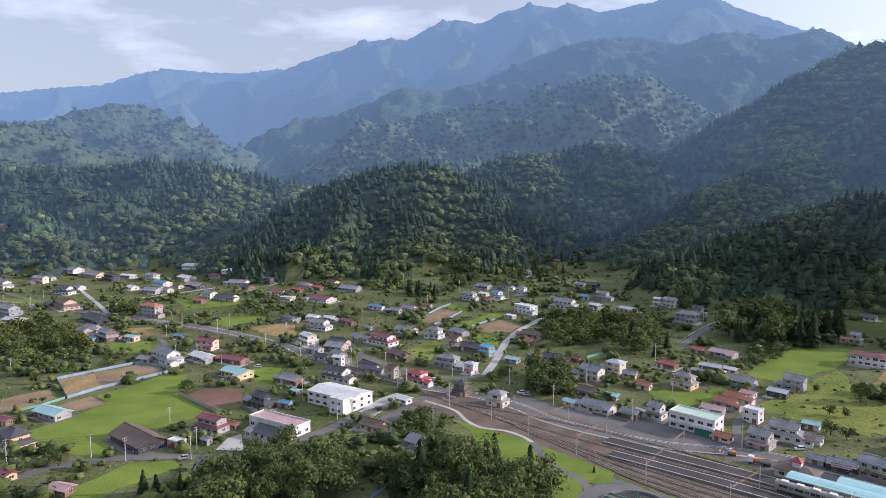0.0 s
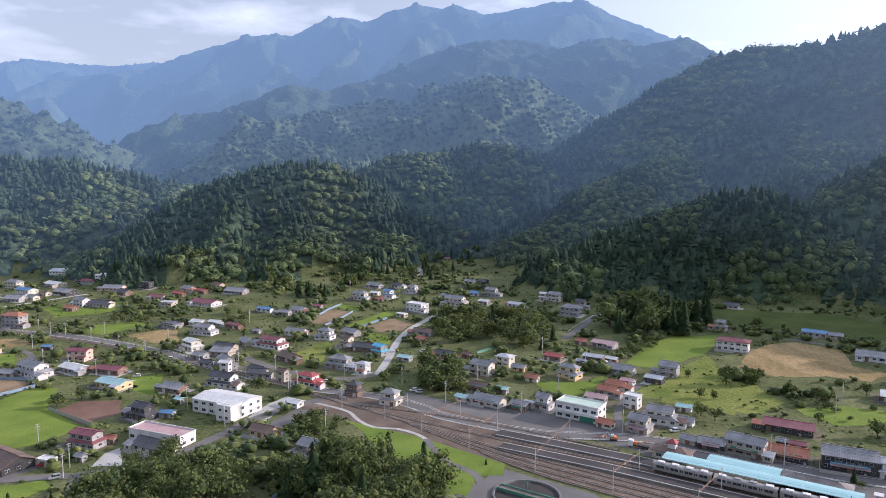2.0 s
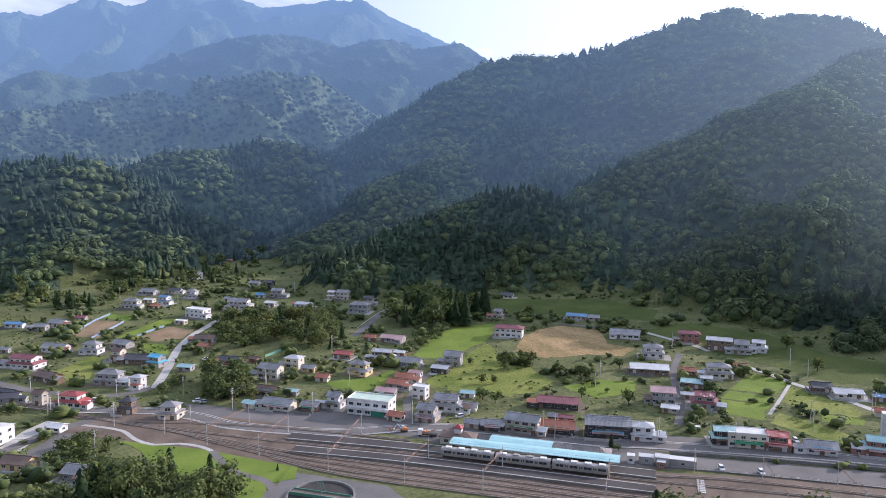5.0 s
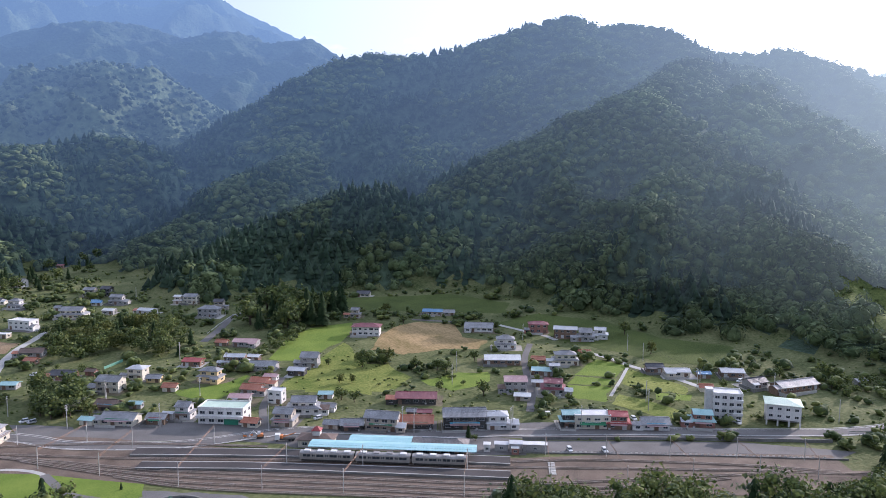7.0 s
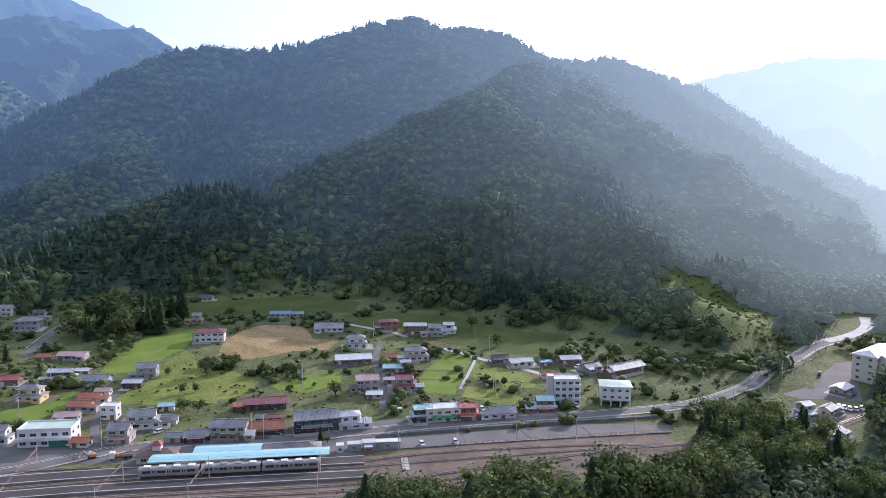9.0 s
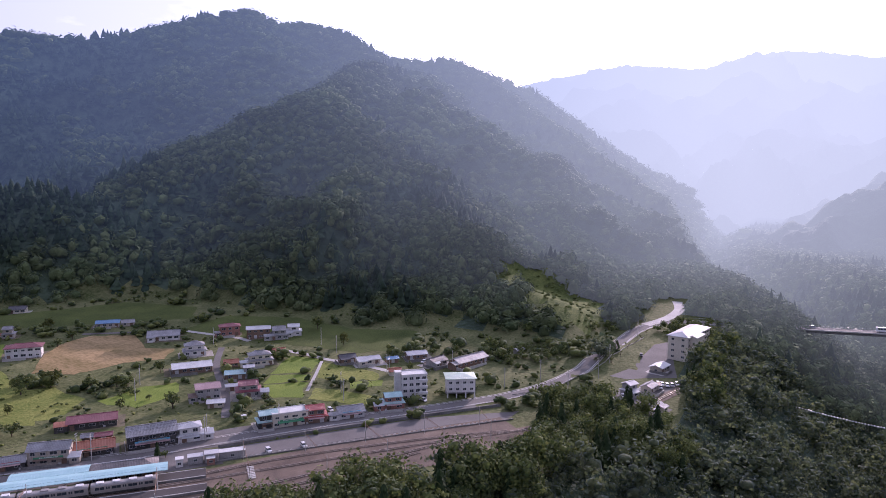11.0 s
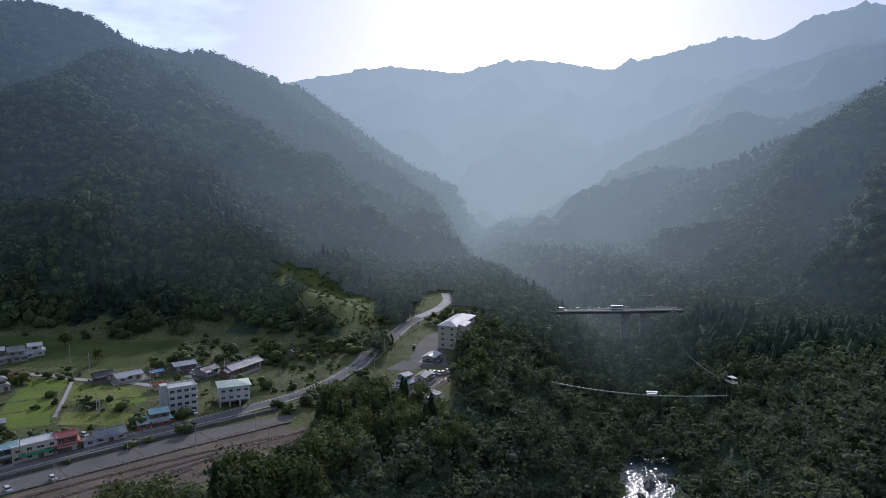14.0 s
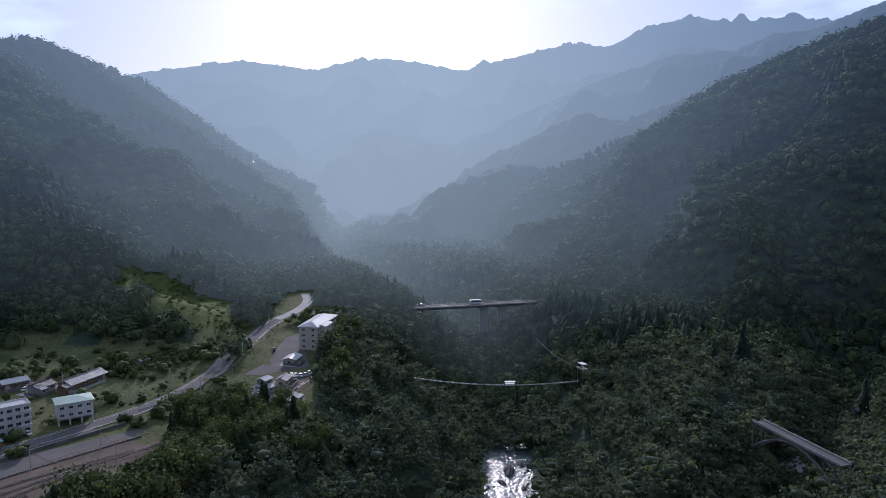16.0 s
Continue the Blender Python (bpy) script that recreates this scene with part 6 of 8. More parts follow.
part("roof", bm, roofing("weathered_tile", (0.10, 0.085, 0.08), (0.26, 0.23, 0.21), 0.5), station)
part("ridge_cap", boxed(-6.6, 6.6, -0.2, 0.2, top - 0.05, top + 0.25), ROOFS["grey"][0], station)
for k in range(6):
    window(station, -8.3 + k * 3.3, 3.6, 0.9, math.pi, 1.8, 1.3)
    window(station, -8.3 + k * 3.3, -3.6, 0.9, 0, 1.8, 1.3)
part("door", boxed(-1.0, 1.0, 3.58, 3.66, 0, 2.1), FRAME, station)

hall = empty("ticket_hall", 0, 0, 0, 0, "small hall with brown hipped roof and a white turret", "station")
in_yard(hall, -27, 12.6, 0)
part("wall", body(13, 6.4, -0.3, 3.0), WALLS["cream"], hall)
bm, _ = hip_roof(13, 6.4, 3.1, 0.34, 0.8)
part("roof", bm, ROOFS["brown"][0], hall)
part("turret", boxed(-1.4, 1.4, -1.4, 1.4, 3.2, 6.0), WALLS["white"], hall)
bm, _ = hip_roof(2.8, 2.8, 6.0, 0.8, 0.4)
part("turret_roof", bm, ROOFS["red"][0], hall)
for k in range(3):
    window(hall, -4 + k * 4, -3.2, 0.9, 0, 1.8, 1.2)
for a, b, w, d, h, roof, wall in ((37.5, 12.6, 2.4, 2.6, 2.8, "white", "white"), (42.8, 14.0, 5, 3.2, 2.6, "silver", "grey"), (48.2, 13.6, 4.6, 3.6, 3.2, "silver", "grey"),
                                  (55.3, 14.6, 9, 3.2, 2.7, "white", "grey"), (47.9, 10.6, 2.6, 2.0, 2.4, "white", "brick")):
    hut = empty("shed", 0, 0, 0, 0, "small flat-roofed railway shed", "shed", "railway sheds")
    in_yard(hut, a, b, 0)
    part("wall", body(w, d, -0.2, h), WALLS[wall], hut)
    part("roof", boxed(-w / 2 - 0.2, w / 2 + 0.2, -d / 2 - 0.2, d / 2 + 0.2, h, h + 0.14), ROOFS[roof][0], hut)
    window(hut, 0, -d / 2, 0.9, 0, 1.2, 0.9)

# station forecourt, the long lot beside the tracks, and the wall that holds the road
field("forecourt", yards((-60, 13.5), (-40, 12), (-36, 9), (36, 8.5), (52, 9.5), (52, 24), (40, 27), (0, 22), (-40, 26)), ASPHALT, "asphalt forecourt behind the station")
field("long_lot", yards((50, 12.0), (82, 13.6), (130, 15.4), (165, 16), (175, 24), (134, 30), (82, 26.6), (51, 24)), ASPHALT, "long grey asphalt lot beside the tracks")
field("road_apron", yards((-128, 5), (-90, 10.8), (-60, 12.8), (-43, 14.2), (-43, 27), (-60, 31), (-95, 32), (-128, 24)), ASPHALT, "asphalt apron between road and tracks")
field("road_apron", yards((30, 27.5), (51, 26), (134, 32.5), (160, 34.5), (160, 44), (100, 45), (60, 45), (30, 40)), ASPHALT, "asphalt verge in front of the shops")
raised("retaining_wall", yards((51, 25), (82, 27.8), (110, 29.8), (134, 31.2), (170, 32.5)), -0.25, 0.25, -0.2, 1.25, DARK_CONCRETE)
tagged(bpy.data.objects["retaining_wall"], "weathered concrete wall along the road", "wall", kind="structure")
edge = raised("lot_wall", yards((50, 11.6), (82, 13.2), (130, 15.0), (168, 15.6)), -0.3, 0.3, -0.2, 0.5, DARK_CONCRETE)
tagged(edge, "dark concrete edge of the lot over the tracks", "wall", kind="structure")
fence = empty("lot_fence", 0, 0, 0, 0, "row of low white posts along the lot", "fence")
c, d = smooth_line(yards((62, 12.6), (82, 13.9), (130, 15.7), (160, 16.2)), 2.0)
first_post = part("post", boxed(-0.45, 0.45, -0.08, 0.08, 0, 0.62), CONCRETE, fence)
first_post.location, first_post.rotation_euler = (c[0, 0], c[0, 1], 0.04), (0, 0, math.atan2(d[0, 1], d[0, 0]))
for i in range(1, len(c)):
    reuse("post", first_post.data, fence, float(c[i, 0]), float(c[i, 1]), 0.04, math.atan2(d[i, 1], d[i, 0]))

# the turntable: a raised rim round a dark floor at ground level
pit = empty("turntable", 0, 0, 0, 0, "round locomotive turntable pit with a green girder bridge", "turntable")
in_yard(pit, -57, -45, 0)
bm = bmesh.new()
rings = [[bm.verts.new((r * math.cos(k * 6.2832 / 48), r * math.sin(k * 6.2832 / 48), z)) for k in range(48)] for r, z in ((11.2, 0.14), (11.1, 0.75), (10.5, 0.75), (10.35, 0.14))]
for lo, hi in zip(rings, rings[1:]):
    for k in range(48):
        bm.faces.new((lo[k], lo[(k + 1) % 48], hi[(k + 1) % 48], hi[k]))
part("pit_rim", bm, DARK_CONCRETE, pit)
bm = bmesh.new()
bmesh.ops.create_circle(bm, cap_ends=True, segments=48, radius=10.35, matrix=Matrix.Translation((0, 0, 0.13)))
part("pit_floor", bm, material("dark_cinder", (0.02, 0.019, 0.018), (0.06, 0.055, 0.05), 0.4, 0.9, 0.4, fine=4), pit)
GIRDER = material("green_girder", (0.06, 0.16, 0.12), (0.12, 0.26, 0.20), 2, 0.6, 0.1)
for s in (-1, 1):
    part("girder", boxed(-10.2, 10.2, s * 1.5 - 0.15, s * 1.5 + 0.15, 0.15, 1.2), GIRDER, pit)
part("deck", boxed(-10.2, 10.2, -1.35, 1.35, 0.6, 0.75), SLEEPER, pit)
bm = bmesh.new()
for sx in (-1, 1):
    for sy in (-1, 1):
        beam(bm, (sx * 1.2, sy * 1.5, 1.2), (sx * 0.2, sy * 0.2, 5.5), 0.08)
part("mast", bm, GIRDER, pit)
field("turntable_apron", yards((-76, -31), (-40, -31), (-28, -40), (-40, -62), (-76, -62)), material("cinder", (0.10, 0.095, 0.09), (0.17, 0.165, 0.16), 0.3, 0.9, 0.3, fine=4), "grey cinder apron round the turntable")

# overhead line masts
def gantry(a1, b1, a2, b2, h=7.2):
    (x1, y1), (x2, y2) = yard(a1, b1), yard(a2, b2)
    base = empty("overhead_line_gantry", x1, y1, 0, 0, "slender concrete masts with a steel cross beam over the tracks", "line mast", "overhead line masts")
    dx, dy = x2 - x1, y2 - y1
    for px, py in ((0, 0), (dx, dy)):
        bm = bmesh.new()
        beam(bm, (px, py, -0.2), (px, py, h + 1.0), 0.16, 8, 0.12)
        part("mast", bm, POLE_CONCRETE, base)
    bm = bmesh.new()
    beam(bm, (0, 0, h), (dx, dy, h), 0.07)
    beam(bm, (0, 0, h - 0.55), (dx, dy, h - 0.55), 0.05)
    n = 9
    for k in range(n):
        u, v = k / n, (k + 1) / n
        beam(bm, (dx * u, dy * u, h - 0.55 * (k % 2)), (dx * v, dy * v, h - 0.55 * ((k + 1) % 2)), 0.035, 4)
    part("cross_beam", bm, RUST_STEEL, base)
    return base


TAKEN_PLOTS.append(np.array(yards((-190, -16), (-100, -26), (-80, -62), (60, -40), (180, -14), (180, 20), (60, 26), (-60, 24), (-120, 20), (-190, 6))))
gantry(-141, -13, -140, 2, 6.5)
gantry(-118, -18, -116, 8, 7)
gantry(-93.5, -21.5, -95, 3)
gantry(-63, -27, -66.5, 10.5)
gantry(-35, -26.5, -33, -6.4)
gantry(-8, -26.5, -5.7, -6.2)
gantry(31, -26, 31, -6.4)
gantry(59, -16, 59, 11)
gantry(84, -15.5, 81, 11)
gantry(107, -8, 104, 12)
gantry(130, -4, 128, 13)
gantry(150, -2, 152, 14)
WIRE = material("wire", (0.05, 0.05, 0.05), (0.09, 0.09, 0.09), 1, 0.6, 0)
wires = empty("overhead_line", 0, 0, 0, 0, "thin overhead contact wires over the main track", "wire")
for (a, b), (a2, b2) in zip(T1_YARD[1:11], T1_YARD[2:12]):
    for word, z in (("contact_wire", 5.4), ("messenger_wire", 6.3)):
        bm = bmesh.new()
        beam(bm, (*yard(a, b), z), (*yard(a2, b2), z), 0.018, 3)
        part(word, bm, WIRE, wires)

# crossing boards between the tracks
for a0, b0, b1 in ((60.5, -6.5, 3.0),):
    boards = empty("foot_crossing", 0, 0, 0, 0, "pale board crossing over the tracks", "crossing")
    in_yard(boards, a0, 0, 0)
    for k in range(8):
        b = b0 + (b1 - b0) * k / 7
        part("board", boxed(-1.2, 1.2, b - 0.5, b + 0.5, 0.2, 0.34), CONCRETE, boards)


# ---- larger buildings ----
def block(name, x, y, turn, w, d, h, wall, roof, kind, label, category, storeys, per_row, per_side):
    base = empty(name, x, y, height(x, y), turn, label, category)
    pitch = 0.16
    part("wall", body(w, d, -1.5, h, pitch if kind == "gable" else 0), WALLS[wall], base)
    if kind == "gable":
        part("roof", gable_roof(w, d, h, pitch, 0.3)[0], ROOFS[roof][0], base)
    elif kind == "hip":
        part("roof", hip_roof(w, d, h, 0.3, 0.7)[0], ROOFS[roof][0], base)
    else:
        part("roof", boxed(-w / 2 + 0.1, w / 2 - 0.1, -d / 2 + 0.1, d / 2 - 0.1, h, h + 0.1), ROOFS[roof][0], base)
        bm = bmesh.new()
        for s in (-1, 1):
            box(bm, s * w / 2 - 0.14, s * w / 2 + 0.14, -d / 2 - 0.14, d / 2 + 0.14, h - 0.05, h + 0.6)
            box(bm, -w / 2 + 0.14, w / 2 - 0.14, s * d / 2 - 0.14, s * d / 2 + 0.14, h - 0.05, h + 0.6)
        part("parapet", bm, WALLS[wall], base)
    fh = h / storeys
    for s in range(storeys):
        for k in range(per_row):
            window(base, ((k + 0.5) / per_row - 0.5) * w, -d / 2, s * fh + 0.9, 0, min(2.2, w / per_row * 0.62), min(1.3, fh * 0.45))
        for k in range(per_side):
            for side in (-1, 1):
                window(base, side * w / 2, ((k + 0.5) / per_side - 0.5) * d, s * fh + 0.9, side * math.pi / 2, min(1.6, d / per_side * 0.6), min(1.2, fh * 0.45))
    return base


works = block("factory", -47, 313, -34, 26, 15, 5.8, "white", "white", "gable", "large white factory hall with a low white metal roof", "factory", 2, 6, 3)
part("annex", body(8, 7, -0.5, 7.0), WALLS["white"], works, "white stair block").location = (9, -9, 0)
part("annex_roof", boxed(-4.2, 4.2, -3.7, 3.7, 7.0, 7.2), ROOFS["white"][0], works).location = (9, -9, 0)
for k in range(2):
    for s in range(2):
        window(works, 7.4 + k * 3.2, -12.5, 1.2 + 3.2 * s, 0, 1.6, 1.2)
pink = block("workshop", -67, 280, -32, 26, 8.5, 4.2, "white", "pink", "flat", "long white workshop with a flat faded pink roof", "workshop", 1, 7, 2)
inn = block("shop_building", 104, 280, -43, 19, 9.5, 6.6, "white", "green", "flat", "two-storey white building with a flat pale green roof", "shop", 2, 5, 2)
part("balcony", boxed(-9.9, 9.9, -6.3, -4.75, 2.9, 3.9), WALLS["white"], inn, "long white balcony")
part("shutter", boxed(1.5, 7.5, -4.9, -4.76, 0, 2.5), material("green_sheet", (0.02, 0.16, 0.10), (0.04, 0.22, 0.14), 1, 0.6, 0.1), inn, "dark green shutter")
flats = block("apartment_block", 272, 153, -50, 11.5, 8, 11.4, "white", "white", "flat", "four-storey white apartment block with a flat roof", "apartments", 4, 4, 3)
for s in range(1, 4):
    part("balcony", boxed(1.8, 5.8, -5.1, -4.0, s * 2.85, s * 2.85 + 1.0), WALLS["white"], flats)
part("stair_tower", body(3.0, 4.0, -0.5, 12.4), WALLS["white"], flats).location = (-6.9, 1.0, 0)
office = empty("office_building", 286, 136, height(286, 136), -58, "white three-storey office on open pillars with a pale green hipped roof", "office")
part("wall", body(13, 10, 2.6, 8.8), WALLS["white"], office)
part("roof", hip_roof(13, 10, 8.9, 0.22, 0.7)[0], ROOFS["green"][0], office)
part("back_wall", boxed(-6.5, 6.5, 1.0, 5.0, -1, 2.6), WALLS["grey"], office)
for px in (-6.2, -2.1, 2.1, 6.2):
    part("pillar", boxed(px - 0.3, px + 0.3, -4.9, -4.3, -1, 2.6), WALLS["white"], office)
for s in range(2):
    for k in range(4):
        window(office, -4.8 + 3.2 * k, -5, 3.6 + s * 3, 0, 1.5, 1.1)
    for k in range(2):
        window(office, 6.5, -2.2 + 4.4 * k, 3.6 + s * 3, math.pi / 2, 1.4, 1.1)
school = block("school", 403, 51, -12, 34, 11, 12.5, "cream", "silver", "hip", "long four-storey cream school with a pale hipped roof", "school", 4, 12, 2)
part("gable_block", body(12, 5, -1, 12.3, 0.2), WALLS["cream"], school).location = (-8, -6.5, 0)
part("gable_roof", gable_roof(12, 5, 12.4, 0.3, 0.5)[0], ROOFS["silver"][0], school).location = (-8, -6.5, 0)

# ---- the road bridge over the gorge ----
BX, BY, BZ = (479, 58), (508, -96), 6.6
bridge = empty("road_bridge", 0, 0, 0, 0, "long concrete road bridge on tall piers over the gorge", "bridge")
deck_line = [BX, ((BX[0] + BY[0]) / 2 - 3, (BX[1] + BY[1]) / 2), BY]
raised("deck", deck_line, -4.2, 4.2, BZ - 0.5, BZ, CONCRETE, bridge)
raised("roadway", deck_line, -3.4, 3.4, BZ, BZ + 0.05, ASPHALT, bridge)
for s in (-1, 1):
    raised("girder", deck_line, s * 2.6 - 0.3, s * 2.6 + 0.3, BZ - 2.2, BZ - 0.5, DARK_CONCRETE, bridge)
    raised("kerb", deck_line, s * 3.8 - 0.35, s * 3.8 + 0.35, BZ, BZ + 0.25, CONCRETE, bridge)
    raised("handrail", deck_line, s * 4.0 - 0.05, s * 4.0 + 0.05, BZ + 1.0, BZ + 1.1, GALVANISED, bridge)
c, d = smooth_line(deck_line, 3)
for i in range(len(c)):
    for s in (-1, 1):
        n = (-d[i, 1] * s * 4.0, d[i, 0] * s * 4.0)
        part("rail_post", boxed(c[i, 0] + n[0] - 0.06, c[i, 0] + n[0] + 0.06, c[i, 1] + n[1] - 0.06, c[i, 1] + n[1] + 0.06, BZ + 0.2, BZ + 1.0), GALVANISED, bridge)
for f, w in ((0.34, 4.5), (0.44, 4.0), (0.74, 6.0), (0.83, 6.5)):
    px, py = BX[0] + (BY[0] - BX[0]) * f, BX[1] + (BY[1] - BX[1]) * f
    bm = boxed(-2.6, 2.6, -w / 2, w / 2, height(px, py) - 1, BZ - 2.2)
    box(bm, -3.4, 3.4, -w / 2 - 0.4, w / 2 + 0.4, BZ - 3.4, BZ - 2.2)
    pier = part("pier", bm, CONCRETE, bridge)
    pier.location = (px, py, 0)

# a smaller arch bridge down the gorge
arch = empty("arch_bridge", 0, 0, 0, 0, "narrow concrete arch bridge among the trees", "bridge")
arch_line = [(251, -133), (230, -137), (210, -141)]
AZ = 8.0
raised("deck", arch_line, -2.4, 2.4, AZ - 0.5, AZ, ASPHALT, arch)
for s in (-1, 1):
    raised("parapet", arch_line, s * 2.3 - 0.12, s * 2.3 + 0.12, AZ, AZ + 0.8, CONCRETE, arch)
    bm = bmesh.new()
    last = None
    for k in range(13):
        u = k / 12
        p = (251 - 41 * u - 0.19 * s * 2, -133 - 8 * u + 0.98 * s * 2, AZ - 1.0 - 9 * (2 * u - 1) ** 2)
        if last:
            beam(bm, last, p, 0.5, 6)
        if k % 2 == 0:
            beam(bm, p, (p[0], p[1], AZ - 0.3), 0.2, 5)
        last = p
    part("arch_rib", bm, DARK_CONCRETE, arch)

# the cable across the gorge with its gondola, and a second cable up to the far bank
cable = empty("gorge_cable", 0, 0, 0, 0, "slack cable with white floats strung across the gorge", "cable")
ends = (361, 6, -4.5), (352, -90, -6.5)
pts = []
for k in range(41):
    u = k / 40
    pts.append(tuple(ends[0][i] + (ends[1][i] - ends[0][i]) * u for i in (0, 1)) + (ends[0][2] + (ends[1][2] - ends[0][2]) * u - 4.2 * 4 * u * (1 - u) * 0.9,))
bm = bmesh.new()
for p, q in zip(pts, pts[1:]):
    beam(bm, p, q, 0.07, 5)
part("rope", bm, GALVANISED, cable)
bm = boxed(-0.22, 0.22, -0.22, 0.22, -0.25, 0.25)
float_ob = part("cable_float", bm, UNIT_WHITE, cable)
float_ob.location = pts[1]
for k in range(2, 80):
    u = k / 80 * 40
    i = int(u)
    p, q, f = pts[i], pts[min(i + 1, 40)], u - i
    reuse("cable_float", float_ob.data, cable, *(p[j] + (q[j] - p[j]) * f for j in range(3)))
gondola = empty("gondola", *pts[25], 0, "small white gondola hanging on the gorge cable", "gondola")
part("cabin", boxed(-0.9, 0.9, -2.4, 2.4, -0.2, 0.9), UNIT_WHITE, gondola)
part("canopy", boxed(-1.1, 1.1, -2.8, 2.8, 1.7, 1.9), UNIT_WHITE, gondola)
for sx in (-1, 1):
    for sy in (-1, 1):
        part("post", boxed(sx * 0.8 - 0.05, sx * 0.8 + 0.05, sy * 2.2 - 0.05, sy * 2.2 + 0.05, 0.9, 1.7), GALVANISED, gondola)
second = empty("gorge_cable", 0, 0, 0, 0, "thin cable from the landing up to the far bank", "cable")
bm = bmesh.new()
a, b = (374, -97, -6), (412, -78, 2)
for k in range(12):
    u, v = k / 12, (k + 1) / 12
    beam(bm, tuple(a[i] + (b[i] - a[i]) * u - (3 * 4 * u * (1 - u) if i == 2 else 0) for i in range(3)),
         tuple(a[i] + (b[i] - a[i]) * v - (3 * 4 * v * (1 - v) if i == 2 else 0) for i in range(3)), 0.1, 5)
part("rope", bm, GALVANISED, second)
landing = empty("cable_landing", 374, -97, -6, 20, "small steel landing stage on the gorge bank", "landing")
part("deck", boxed(-3, 3, -2, 2, -0.2, 0), CONCRETE, landing)
part("roof", boxed(-2.4, 2.4, -1.6, 1.6, 2.4, 2.55), UNIT_WHITE, landing)
for sx in (-1, 1):
    for sy in (-1, 1):
        part("post", boxed(sx * 2.2 - 0.08, sx * 2.2 + 0.08, sy * 1.5 - 0.08, sy * 1.5 + 0.08, -14, 2.4), GALVANISED, landing)

# ---- trees ----
LEAF = material("leaf_green", (0.05, 0.075, 0.02), (0.15, 0.185, 0.05), 0.35, 0.85, 0.5, fine=1.2, island=0.45, spec=0.2, sheen=0.1, leafy=0.3)
NEEDLE = material("needle_green", (0.018, 0.036, 0.014), (0.045, 0.075, 0.028), 0.4, 0.9, 0.5, fine=1.4, island=0.35, spec=0.15, leafy=0.3)
YELLOW_LEAF = material("yellowing_leaf", (0.06, 0.08, 0.02), (0.13, 0.14, 0.04), 0.35, 0.85, 0.5, fine=1.2, island=0.4, spec=0.2, leafy=0.3)
TREE_MESHES = {}


def leaf_cloud(rng, centres, count, size, squash=0.8):
    """Many small leaf clumps on the skins of several lumps, over darker cores."""
    v, f, at = [], [], 0
    bm = bmesh.new()
    bmesh.ops.create_icosphere(bm, subdivisions=1, radius=1)
    ball = np.array([x.co[:] for x in bm.verts])
    tris = np.array([[x.index for x in q.verts] for q in bm.faces])
    bm.free()
    for c, r in centres:
        v.append(ball * r * 0.44 * rng.uniform(0.7, 1.2, (len(ball), 1)) * (1, 1, squash) + c)
        f.append(tris + at)
        at += len(ball)
        for _ in range(max(6, int(count * r * r))):
            d = rng.normal(size=3)
            d /= np.linalg.norm(d)
            if d[2] < -0.6:
                continue
            p = d * r * rng.uniform(0.58, 1.16) * (1, 1, squash) + c
            t1 = np.cross(d, rng.normal(size=3))
            t1 /= np.linalg.norm(t1) + 1e-9
            t2 = np.cross(d, t1) + d * rng.normal(0, 0.5)
            s = size * rng.uniform(0.6, 1.4)
            v.append(np.array([p - t1 * s, p + t2 * s * 0.8, p + t1 * s, p - t2 * s * 0.8 + d * s * 0.5]))
            f.append(np.array([[0, 2, 1], [0, 3, 2]]) + at)
            at += 4
    return np.concatenate(v), np.concatenate(f)


